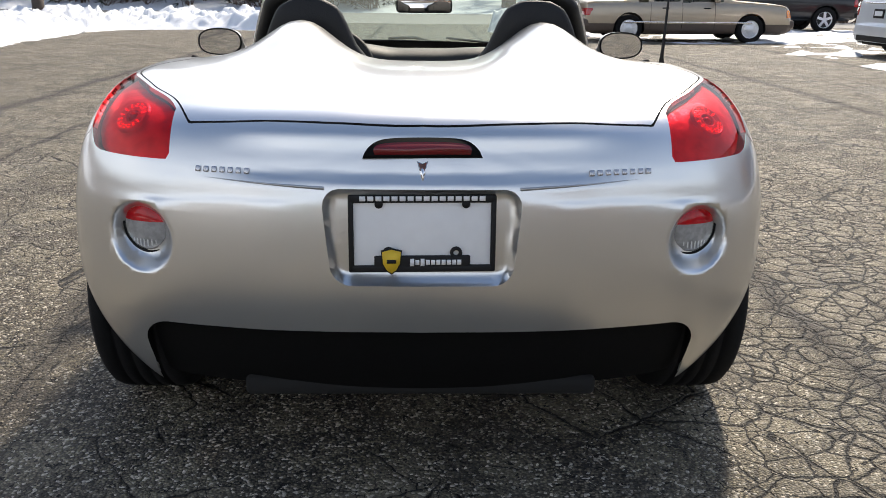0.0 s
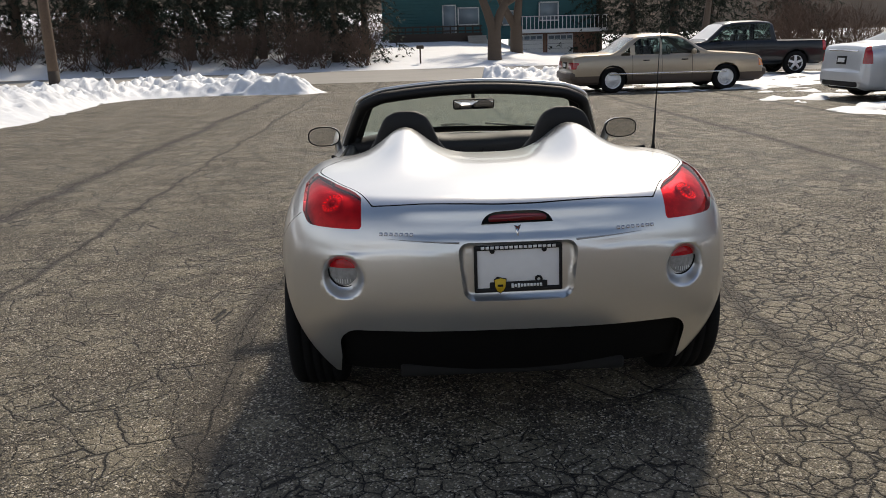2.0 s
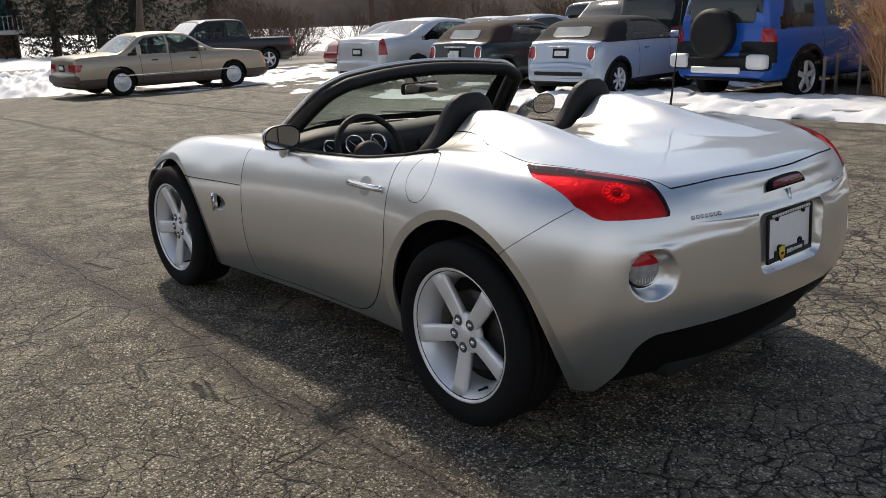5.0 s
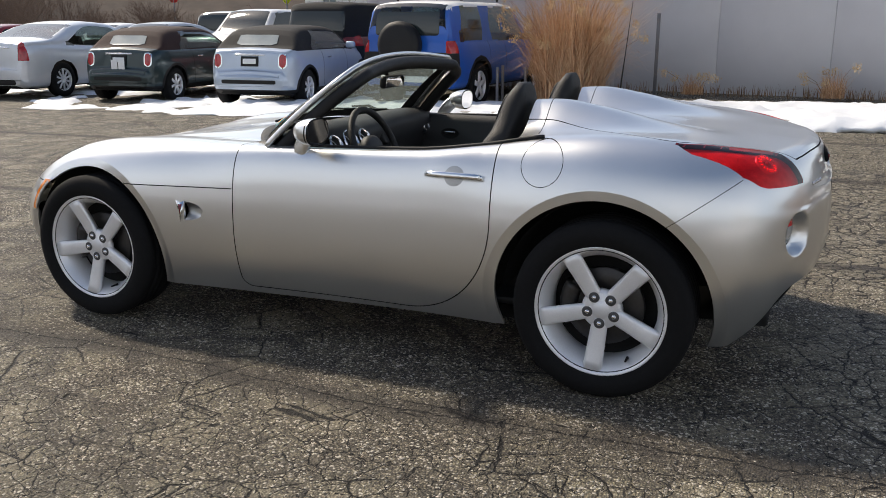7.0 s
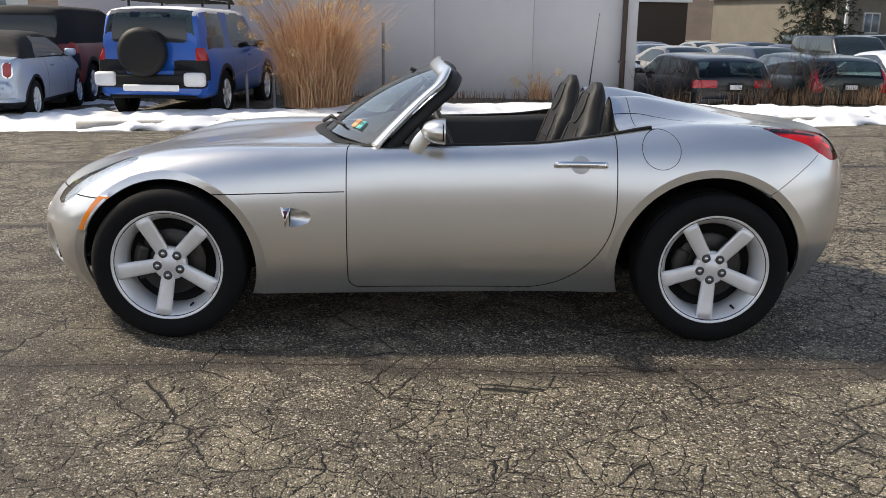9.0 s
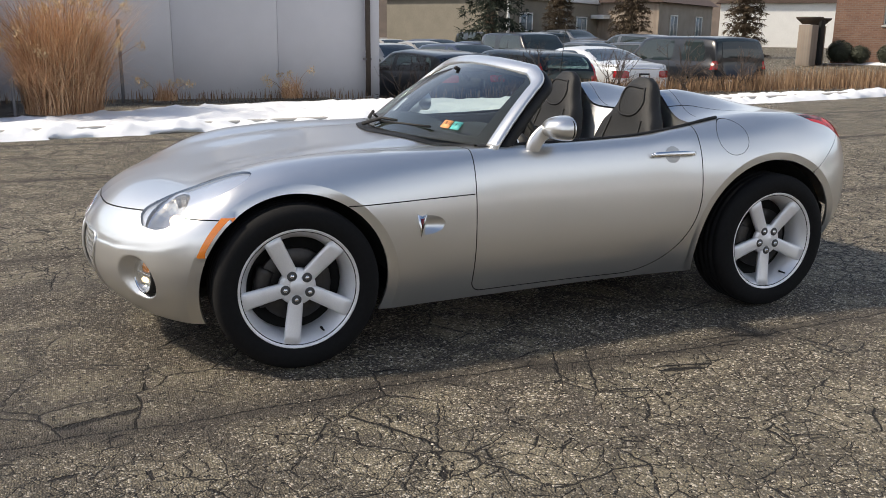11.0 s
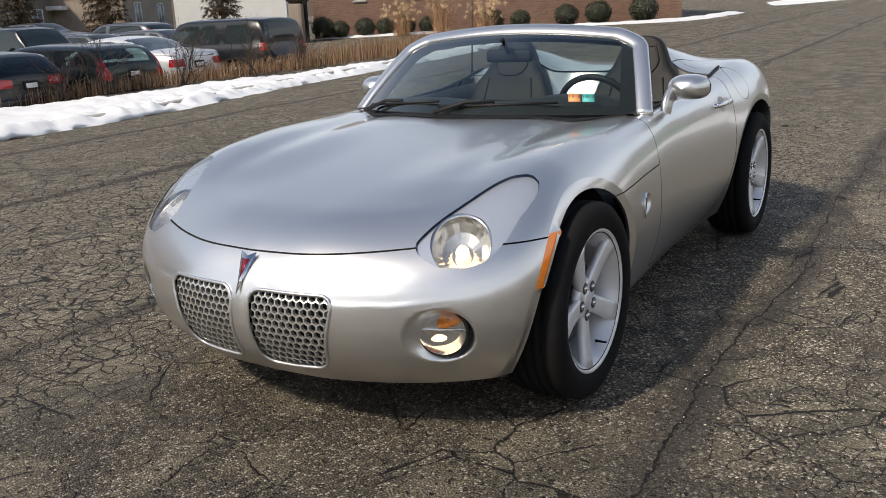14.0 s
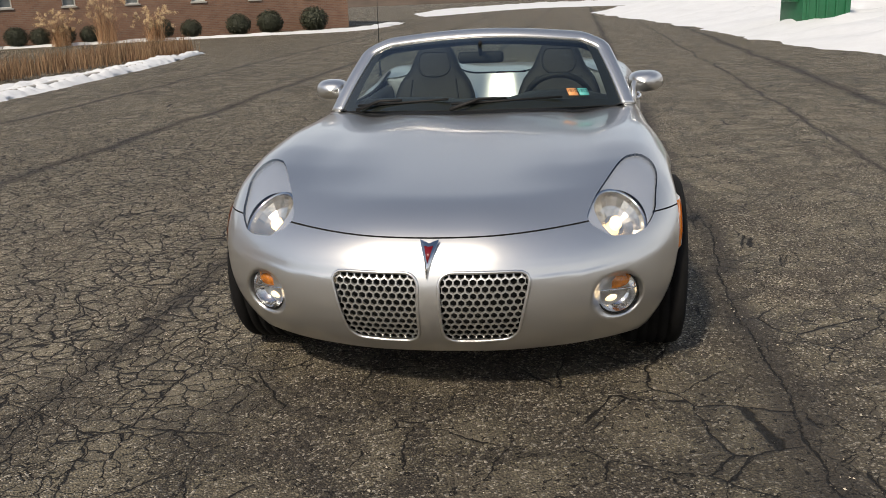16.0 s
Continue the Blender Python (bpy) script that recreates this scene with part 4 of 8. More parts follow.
h_mid = graph([(2.0, 0.63), (1.9, 0.665), (1.75, 0.70), (1.5, 0.745), (1.2, 0.79), (0.9, 0.83), (0.6, 0.865), (0.3, 0.88), (-0.5, 0.90), (-0.8, 0.935), (-1.2, 0.955), (-1.55, 0.945), (-1.8, 0.925), (-1.97, 0.91)])
h_side = graph([(2.0, 0.63), (1.8, 0.66), (1.6, 0.715), (1.4, 0.785), (1.2, 0.825), (0.9, 0.845), (0.5, 0.848), (0.1, 0.855), (-0.4, 0.87), (-0.7, 0.905), (-0.95, 0.95), (-1.2, 0.967), (-1.4, 0.962), (-1.6, 0.94), (-1.8, 0.91), (-1.97, 0.90)])
hump = graph([(-1.62, 0.0), (-1.5, 0.008), (-1.3, 0.035), (-1.1, 0.08), (-0.9, 0.122), (-0.75, 0.132), (-0.6, 0.133)])


def smooth(a, b, x):
    t = min(max((x - a) / (b - a), 0.0), 1.0)
    return t * t * (3 - 2 * t)


def top_height(x, y):
    z = h_mid(y) + (h_side(y) - h_mid(y)) * smooth(0.15, 0.62, x)
    if y < -0.3:
        z += hump(y) * math.exp(-((x - 0.385) / 0.135) ** 2)
    else:
        z -= 0.012 * math.exp(-((x - 0.5) / 0.08) ** 2) * smooth(1.65, 1.2, y)
    return z


def shell_height(x, y):
    d2 = (plan[:, 0] - x) ** 2 + (plan[:, 1] - y) ** 2
    i = int(d2.argmin())
    d, yo = math.sqrt(float(d2[i])), float(plan[i, 1])
    u = min(d / rim_r(yo), 1.0)
    return belt(yo) + (top_height(x, y) - belt(yo)) * (1 - (1 - u) ** 2.3) ** (1 / 2.3)


def ledge(x, y, z):
    """The step under the high brake light: how far the rear panel is set in."""
    return 0.011 * smooth(0.782, 0.796, z) * smooth(0.5, 0.3, x) * smooth(0.885, 0.84, z) if y < -1.5 else 0.0


rows = []
for i in range(NU):
    x, y = plan[i]
    t = plan[min(i + 1, NU - 1)] - plan[max(i - 1, 0)]
    nx, ny = -t[1], t[0]
    k = math.hypot(nx, ny)
    nx, ny = nx / k, ny / k
    row = []
    for j in range(NS):
        w = 1 - j / NS
        z = belt(y) + (hem(y) - belt(y)) * w
        o = tuck(y) * w ** 2.1
        px, py = max(x - nx * o, 0.0), y - ny * o
        if i in (0, NU - 1):
            px = 0.0
        row.append((px, py + ledge(px, py, z), z))
    ys = y
    if y > 1.1:
        ys = 1.1 + (y - 1.1) * 0.68 / 0.885
    if y < -1.3:
        ys = -1.3 + (y + 1.3) * 0.42 / 0.668
    for j in range(NT + 1):
        g = (j / NT) ** 1.9
        px, py = x * (1 - g), y + (ys - y) * g
        z = shell_height(px, py)
        row.append((px, py + ledge(px, py, z), z))
    rows.append(row)
shell = sheet(rows)
bmesh.ops.remove_doubles(shell, verts=shell.verts, dist=1e-5)
LAY = shell.faces.layers.int.new("panel")


def region(f, label, only=(0,), mask=None):
    """Cuts the shell along f = 0 and gives the faces inside a label."""
    cut(shell, f, (lambda c: True) if mask is None else mask)
    for p in shell.faces:
        if p[LAY] in only:
            c = p.calc_center_median()
            if (mask is None or mask(c)) and f(c) < 0:
                p[LAY] = label


def seam(f, mask=None, w=0.0023, depth=0.010, only=None):
    """A narrow groove along f = 0."""
    for s in (-w, 0.0, w):
        cut(shell, lambda c: f(c) + s, mask)
    shell.normal_update()
    hit = []
    for p in shell.faces:
        c = p.calc_center_median()
        if (mask is None or mask(c)) and abs(f(c)) < w and (only is None or p[LAY] in only):
            p[LAY] = GAP
            hit.append(p)
    for v in {v for p in hit for v in p.verts}:
        if abs(f(v.co)) < w * 0.3 and all(p[LAY] == GAP for p in v.link_faces):
            v.co -= v.normal * depth


GAP, DROP, DOOR, HOOD, LID, FUEL, TAIL, HEAD, MARK, GRILLE, VALANCE, PLATE, NOSE, BUMPER, LIP = range(1, 16)


def round_box(y, z, y0, y1, z0, z1, r):
    qx, qy = abs(y - (y0 + y1) / 2) - (y1 - y0) / 2 + r, abs(z - (z0 + z1) / 2) - (z1 - z0) / 2 + r
    return min(max(qx, qy), 0) + math.hypot(max(qx, 0), max(qy, 0)) - r


def f_arch(c):
    if c.y > 0:
        return math.hypot(c.y - 1.2075, c.z - 0.335) - 0.383
    return math.hypot(c.y + 1.193, c.z - 0.338) - 0.412


def f_open(c):
    return max(c.x - 0.705, c.y - (0.585 - 0.55 * c.x ** 2), -0.80 - c.y - 0.06 * math.exp(-(c.x / 0.16) ** 4))


def f_door(c):
    r = 0.40 if c.y < -0.1 else 0.05
    return round_box(c.y, c.z, -0.765, 0.42, 0.222, 1.6, r)


def f_fuel(c):
    return math.hypot(c.y + 0.955, c.z - 0.862) - 0.082


lid_side = graph([(-1.9, 0.455), (-1.8, 0.518), (-1.7, 0.568), (-1.6, 0.640), (-1.41, 0.722), (-1.2, 0.655), (-0.965, 0.535), (-0.9, 0.515), (-0.7, 0.49)])


def f_lid(c):
    return max(c.x - lid_side(c.y), -1.895 + 0.085 * (c.x / 0.53) ** 2 - c.y)


tail_low = graph([(-1.95, 0.815), (-1.80, 0.812), (-1.72, 0.815), (-1.6, 0.868), (-1.41, 0.957)])


def f_tail(c):
    r = 0.014 * smooth(-1.55, -1.75, c.y)
    sides = (max(lid_side(c.y) + 0.012, 0.548) - c.x, tail_low(c.y) - c.z, c.x - 0.775 + 0.35 * max(-1.66 - c.y, 0), -1.872 - c.y)
    return max(math.sqrt(sum(max(v + r, 0.0) ** 2 for v in sides)) - r if max(sides) + r > 0 else max(sides), c.y + 1.405)


head_x = graph([(0.55, 0.715), (0.7, 0.70), (0.88, 0.668), (1.0, 0.647), (1.1, 0.622), (1.2, 0.602)])
head_w = graph([(0.565, 0.012), (0.60, 0.045), (0.7, 0.075), (0.85, 0.094), (1.0, 0.108), (1.09, 0.102), (1.145, 0.075), (1.185, 0.005)])


def f_head(c):
    q = c.y - c.z
    return max(abs(c.x - head_x(q)) - head_w(q), 0.565 - q, q - 1.185)


def f_nose(c):
    return c.z - (0.607 + 0.02 * min((c.x / 0.5) ** 2, 1.2))


def f_mark(c):
    return max(abs(math.hypot(c.y - 1.2075, c.z - 0.335) - 0.402) - 0.017, abs(c.z - 0.565) - 0.075)


def f_grille(c):
    k = (c.z - 0.27) / 0.22
    return round_box(c.x, c.z, 0.040 - 0.006 * k, 0.292 + 0.048 * k, 0.248 + 0.06 * max(c.x - 0.15, 0), 0.506, 0.045)


def f_valance(c):
    return round_box(c.x, c.z, -0.7, 0.650 + 0.15 * max(0.3 - c.z, 0), -0.2, 0.446 - 0.012 * (c.x / 0.6) ** 2, 0.07)


def f_plate(c):
    return round_box(c.x, c.z, -1, 0.214 - 0.10 * (0.772 - c.z), 0.562, 0.772, 0.042)


def f_lip(c):
    return f_arch(c) - 0.036 - 0.010 * smooth(0.7, 0.3, c.z)


VENT_Y, VENT_Z = 0.668, 0.556


def f_vent(c):
    """A half-oval hollow behind the side badge."""
    u, w = (VENT_Y - c.y) / 0.098, (c.z - VENT_Z) / 0.042
    return max(-u, math.hypot(max(u, 0), w) - 1) * 0.05


front = lambda c: c.y > 1.25 and c.z > 0.3
tail = lambda c: c.y < -1.35
region(f_arch, DROP, mask=lambda c: c.x > 0.4 and abs(abs(c.y) - 1.2) < 0.5 and c.z < 0.78)
region(f_open, DROP, mask=lambda c: c.z > 0.72 and abs(c.y) < 1.1)
region(f_vent, DROP, mask=lambda c: 0.5 < c.y < 0.72 and c.x > 0.6 and 0.48 < c.z < 0.63)
region(f_tail, TAIL, mask=tail)
region(f_head, HEAD, mask=front)
region(f_mark, MARK, mask=lambda c: c.x > 0.7 and c.y > 1.3)
region(f_grille, GRILLE, mask=lambda c: c.y > 1.7 and c.x < 0.45 and c.z < 0.55)
region(f_valance, VALANCE, mask=lambda c: c.y < -1.5 and c.z < 0.55)
SCOOPS = ((-1, 0.624, 0.638, 0.081, 0.083, 0.050), (1, 0.626, 0.380, 0.094, 0.092, 0.052))


def f_scoop(c, k):
    _, x0, z0, rx, rz, _ = SCOOPS[k]
    return math.hypot((c.x - x0) / rx, (c.z - z0) / rz) - 1.0


for k, (end, x0, z0, rx, rz, deep) in enumerate(SCOOPS):
    # round hollows for the small lamps, with a crisp rim
    near = lambda c: c.y * end > 1.4 and abs(c.x - x0) < 0.16 and abs(c.z - z0) < 0.16
    for inset in (0.0, 0.06, 0.14, 0.24, 0.36):
        cut(shell, lambda c: f_scoop(c, k) + inset, near)
    for v in shell.verts:
        if near(v.co):
            v.co.y -= end * deep * smooth(0.0, 0.42, -f_scoop(v.co, k)) ** 0.8
region(f_plate, PLATE, mask=lambda c: c.y < -1.8 and c.x < 0.3)
seam(f_nose, lambda c: c.y > 1.3 and 0.5 < c.z < 0.72, only=(0,))
seam(lambda c: c.z - (0.668 - 0.02 * (c.y - 0.42)), lambda c: 0.43 < c.y < 1.0 and c.x > 0.6, only=(0,))
seam(f_door, lambda c: -0.85 < c.y < 0.5 and c.x > 0.6, only=(0,))
seam(f_fuel, lambda c: -1.1 < c.y < -0.8 and c.x > 0.6, only=(0,), w=0.0013, depth=0.004)
seam(f_lid, lambda c: c.y < -0.78 and c.z > 0.8, only=(0,))
seam(lambda c: c.y + 0.872 + 0.03 * (c.x - 0.38), lambda c: -0.95 < c.y < -0.8 and 0.16 < c.x < 0.62 and c.z > 0.86, only=(0, LID), w=0.0015, depth=0.006)
seam(lambda c: c.z - 0.83 - 0.72 * (-1.64 - c.y), lambda c: -1.66 < c.y < -1.38 and c.x > 0.6 and 0.55 < c.z < 0.85, only=(0,), w=0.0015)
for p in shell.faces:
    if p[LAY] == 0:
        c = p.calc_center_median()
        if f_door(c) < 0 and abs(c.y) < 0.8 and c.x > 0.6:
            p[LAY] = DOOR
        elif f_lid(c) < 0 and c.y < -0.78 and c.z > 0.8:
            p[LAY] = LID
        elif f_fuel(c) < 0 and c.x > 0.6:
            p[LAY] = FUEL
        elif c.y > 0.42 and (c.z > 0.669 - 0.02 * (c.y - 0.42) if c.y < 1.3 else f_nose(c) > 0):
            p[LAY] = HOOD
        elif c.y > 1.3:
            p[LAY] = NOSE
        elif c.y < -1.36 and c.z - 0.83 - 0.72 * (-1.64 - c.y) < 0:
            p[LAY] = BUMPER
# rolled lips round the wheel arches
at_arch = lambda c: c.x > 0.6 and c.z < 0.85 and abs(abs(c.y) - 1.2) < 0.5
region(f_lip, LIP, only=(0, BUMPER, NOSE, HOOD), mask=at_arch)
for v in {v for p in shell.faces if p[LAY] == LIP for v in p.verts}:
    if all(p[LAY] != MARK for p in v.link_faces):
        v.co.x -= 0.011 * min(max(-f_lip(v.co), 0) / 0.036, 1.0)
# the plate's hollow
for v in {v for p in shell.faces if p[LAY] == PLATE for v in p.verts}:
    if f_plate(v.co) < -0.002:
        v.co.y += 0.028 * smooth(0.0, 0.010, -f_plate(v.co))


def panel(label, both=False, mirror=False, push=0.0, flange=0.0, rim_only=False):
    """A bmesh of the faces with a label; both halves in one, or the mirrored half."""
    b = bmesh.new()
    made = {}
    for side in ((1, -1) if both else ((-1,) if mirror else (1,))):
        made.clear()
        for p in shell.faces:
            if p[LAY] == label:
                vs = []
                for v in p.verts:
                    if v not in made:
                        w = v.co - v.normal * push
                        made[v] = b.verts.new((side * w.x, w.y, w.z))
                    vs.append(made[v])
                try:
                    b.faces.new(vs if side > 0 else vs[::-1])
                except ValueError:
                    pass
    if both:
        bmesh.ops.remove_doubles(b, verts=[v for v in b.verts if abs(v.co.x) < 2e-4], dist=2e-4)
    skin = b.faces[:]
    if flange:
        b.normal_update()
        edges = [e for e in b.edges if e.is_boundary and abs(e.verts[0].co.x) > 1e-3]
        for e in edges:
            e.smooth = False
        way = {v: v.normal.copy() for e in edges for v in e.verts}
        r = bmesh.ops.extrude_edge_only(b, edges=edges)
        new_v = [g for g in r["geom"] if isinstance(g, bmesh.types.BMVert)]
        for v in new_v:
            near = min(way, key=lambda w: (w.co - v.co).length_squared) if len(way) < 50 else None
            n = way[near] if near else None
            if n is None:
                for e in v.link_edges:
                    o = e.other_vert(v)
                    if o in way:
                        n = way[o]
                        break
            v.co -= (n or Vector((0, 0, 1))) * flange
    if rim_only:
        bmesh.ops.delete(b, geom=skin, context="FACES")
    return b


def islands(b):
    """The separate pieces of a bmesh, each as a bmesh of its own."""
    b.faces.ensure_lookup_table()
    mark, count = {}, 0
    for p in b.faces:
        if p in mark:
            continue
        mark[p], todo = count, [p]
        while todo:
            for v in todo.pop().verts:
                for q in v.link_faces:
                    if q not in mark:
                        mark[q] = count
                        todo.append(q)
        count += 1
    ids = [mark[p] for p in b.faces]
    out = []
    for k in range(count):
        if ids.count(k) < 4:
            continue
        c = b.copy()
        c.faces.ensure_lookup_table()
        bmesh.ops.delete(c, geom=[p for i, p in enumerate(c.faces) if ids[i] != k], context="FACES")
        out.append(c)
    b.free()
    return out


shell.normal_update()
if sum(p.normal.z for p in shell.faces if p.calc_center_median().z > 0.85) < 0:
    bmesh.ops.reverse_faces(shell, faces=shell.faces[:])
    shell.normal_update()
roadster = thing("roadster", "silver two-seat roadster with its top down on cracked asphalt", "car")
body = part("body_shell", panel(0, both=True, flange=0.012), M["paint"], roadster)
part("hood", panel(HOOD, both=True), M["paint"], roadster)
part("front_bumper", panel(NOSE, both=True), M["paint"], roadster)
part("rear_bumper", panel(BUMPER, both=True), M["paint"], roadster)
part("rear_deck", panel(LID, both=True), M["paint"], roadster, "silver rear deck with two headrest humps")
part("plate_recess", panel(PLATE, both=True), M["paint"], roadster)
part("rear_valance", panel(VALANCE, both=True, push=0.030), M["under"], roadster, "black lower bumper")
for m in (False, True):
    for piece in islands(panel(GAP, mirror=m)):
        part("panel_gap", piece, M["gap"], roadster, "dark panel gap")
    for yy in (1, -1):
        q = panel(LIP, mirror=m, flange=0.012)
        bmesh.ops.delete(q, geom=[p for p in q.faces if p.calc_center_median().y * yy < 0], context="FACES")
        part("arch_lip", q, M["paint"], roadster)
    part("door", panel(DOOR, mirror=m), M["paint"], roadster)
    lamp = new("tail_lamp")
    lamp.parent = roadster
    lamp["label"] = "red teardrop tail lamp with a round bulb"
    lens = part("red_lens", panel(TAIL, mirror=m), M["red_glass"], lamp)
    lens.visible_shadow = False
    part("lamp_back", panel(TAIL, mirror=m, push=0.020), M["red_back"], lamp)
    part("lamp_surround", panel(TAIL, mirror=m, push=0.003, flange=0.024, rim_only=True), M["gap"], lamp, "dark lamp gasket")
    part("side_marker", panel(MARK, mirror=m), M["amber"], roadster, "amber side marker")
    part("headlamp_cover", panel(HEAD, mirror=m), M["clear"], roadster, "clear headlamp cover")
    part("grille_back", panel(GRILLE, mirror=m, push=0.03), M["gap"], roadster)
part("fuel_door", panel(FUEL, mirror=True), M["paint"], roadster)
part("fuel_cover", panel(FUEL), M["paint"], roadster)

# ---- wheels ----
def spoke_mesh(r0, r1, w0, w1, x0, x1, thick):
    """One spoke along +z, its face towards +x, with rounded flanks."""
    b = bmesh.new()
    rings = []
    for k in range(7):
        t = k / 6
        z = r0 + (r1 - r0) * t
        w = w0 + (w1 - w0) * t
        x = x0 + (x1 - x0) * t ** 1.6
        rings.append([b.verts.new(p) for p in ((x - thick, -w * 0.42, z), (x - thick * 0.3, -w * 0.5, z), (x - 0.003, -w * 0.42, z), (x, -w * 0.3, z), (x, w * 0.3, z), (x - 0.003, w * 0.42, z), (x - thick * 0.3, w * 0.5, z), (x - thick, w * 0.42, z))])
    for p, q in zip(rings, rings[1:]):
        for j in range(8):
            b.faces.new((p[j], p[(j + 1) % 8], q[(j + 1) % 8], q[j]))
    b.faces.new(rings[0])
    b.faces.new(rings[-1][::-1])
    bmesh.ops.recalc_face_normals(b, faces=b.faces)
    return b


WHEEL = {}


def roadster_wheel(side, y, turn):
    w = new("wheel")
    w.parent = roadster
    w.matrix_basis = pose(side * 0.775, y, 0.338, 0, 0, 0 if side > 0 else 180)
    if not WHEEL:
        tyre = [(0.232, -0.100), (0.250, -0.112), (0.290, -0.119), (0.318, -0.112), (0.333, -0.098), (0.337, -0.085)]
        for g in (-0.055, -0.018, 0.018, 0.055):
            tyre += [(0.338, g - 0.006), (0.331, g - 0.004), (0.331, g + 0.004), (0.338, g + 0.006)]
        tyre += [(0.337, 0.085), (0.333, 0.098), (0.318, 0.112), (0.290, 0.119), (0.270, 0.117), (0.266, 0.115), (0.252, 0.112), (0.243, 0.104), (0.232, 0.100)]
        WHEEL["tyre"] = mesh_of("tyre", lathe(tyre, 72, axis="x"), M["rubber"])
        WHEEL["rim"] = mesh_of("rim", lathe([(0.215, -0.10), (0.205, -0.06), (0.198, 0.0), (0.203, 0.05), (0.218, 0.075), (0.226, 0.09), (0.234, 0.1), (0.243, 0.108), (0.2475, 0.107), (0.246, 0.096), (0.238, 0.085)], 72, axis="x"), M["alloy"])
        WHEEL["spoke"] = mesh_of("spoke", spoke_mesh(0.035, 0.232, 0.060, 0.074, 0.074, 0.100, 0.03), M["alloy"])
        WHEEL["hub"] = mesh_of("hub", lathe([(0.0, 0.079), (0.026, 0.079), (0.030, 0.076), (0.033, 0.074), (0.060, 0.074), (0.075, 0.066), (0.078, 0.05), (0.05, 0.03)], 40, axis="x"), M["alloy"])
        nut = lathe([(0.0165, 0.058), (0.0165, 0.0745), (0.0135, 0.0735), (0.0135, 0.064)], 16, axis="x")
        lathe([(0.0, 0.085), (0.006, 0.083), (0.0095, 0.080), (0.0105, 0.062)], 6, bm=nut, axis="x")
        WHEEL["nut"] = mesh_of("lug_nut", nut, M["chrome"])
        WHEEL["seat"] = mesh_of("nut_recess", lathe([(0.0, 0.0752), (0.0195, 0.0752), (0.0205, 0.074)], 18, axis="x"), M["wheel_hole"])
        WHEEL["disc"] = mesh_of("brake_disc", lathe([(0.06, 0.012), (0.075, 0.02), (0.148, 0.02), (0.15, 0.017), (0.15, 0.0), (0.148, -0.004), (0.06, -0.004)], 48, axis="x"), M["steel"])
        cal = bmesh.new()
        bow = [Vector((0.01, 0.135 * math.cos(radians(148 + 7 * k)), 0.135 * math.sin(radians(148 + 7 * k)))) for k in range(10)]
        cal.free()
        cal = sweep(bow, [Vector((1, 0, 0))] * 10, ring_section(0.036, 0.038, 10))
        WHEEL["caliper"] = mesh_of("caliper", cal, M["steel"])
        WHEEL["valve"] = mesh_of("valve", lathe([(0.0, 0.125), (0.004, 0.125), (0.0045, 0.1), (0.006, 0.085)], 8, axis="x"), M["rubber"])
        WHEEL["back"] = mesh_of("wheel_back", lathe([(0.0, -0.03), (0.19, -0.04), (0.20, -0.02)], 32, axis="x"), M["gap"])

    def child(key, m=None):
        o = new(WHEEL[key].name, WHEEL[key])
        o.parent = w
        if m is not None:
            o.matrix_basis = m
        return o
    for key in ("tyre", "rim", "hub", "disc", "caliper", "back"):
        child(key)
    for k in range(5):
        a = turn + 72 * k
        child("spoke", pose(0, 0, 0, a - 90, 0, 0))
        c, s = math.cos(radians(a)), math.sin(radians(a))
        child("nut", pose(0, 0.053 * c, 0.053 * s))
        child("seat", pose(0.0015, 0.053 * c, 0.053 * s))
    c, s = math.cos(radians(turn + 36)), math.sin(radians(turn + 36))
    child("valve", pose(-0.02, 0.205 * c, 0.205 * s))
    return w


for side in (-1, 1):
    roadster_wheel(side, 1.2075, -99)
    roadster_wheel(side, -1.2075, -95)
    for y, r in ((1.2075, 0.375), (-1.2075, 0.384)):
        # wheel well: a half drum, open below, closed inside
        rows = []
        for x in (0.885, 0.80, 0.72, 0.45):
            rows.append([(side * x, y + (r + (0.004 if x > 0.87 else 0.02)) * math.cos(a), 0.335 + (r + (0.004 if x > 0.87 else 0.02)) * math.sin(a)) for a in np.linspace(radians(4), radians(176), 40)])
        rows = rows[1:]
        rows.append([(side * 0.45, y + 0.02 * math.cos(a), 0.335 + 0.02 * math.sin(a)) for a in np.linspace(radians(4), radians(176), 40)])
        part("wheel_well", sheet(rows), M["gap"], roadster)
b = bmesh.new()
box(1.30, 1.60, 0.05, 0.01, pose(0, 0, 0.21), 1, b)
box(0.86, 3.55, 0.05, 0.01, pose(0, 0, 0.235), 1, b)
part("underbody", b, M["gap"], roadster)

# ---- fittings of the roadster ----
from mathutils.bvhtree import BVHTree
tree = BVHTree.FromBMesh(shell)


def on_shell(x, y, z, way, side=1, lift=0.0, flat=False):
    """A pose on the skin, met from (x, y, z) along way: local z out of the skin, local y up."""
    loc, nor, _, _ = tree.ray_cast(Vector((x, y, z)), Vector(way).normalized())
    if nor.dot(Vector(way)) > 0:
        nor = -nor
    if flat:
        nor = -Vector(way).normalized()
    loc, nor = Vector((side * loc.x, loc.y, loc.z)), Vector((side * nor.x, nor.y, nor.z))
    up = Vector((0, 0, 1))
    up = (up - nor * up.dot(nor)).normalized()
    m = Matrix.Identity(4)
    for i, v in enumerate((up.cross(nor), up, nor)):
        m.col[i][:3] = v
    m.translation = loc + nor * lift
    return m


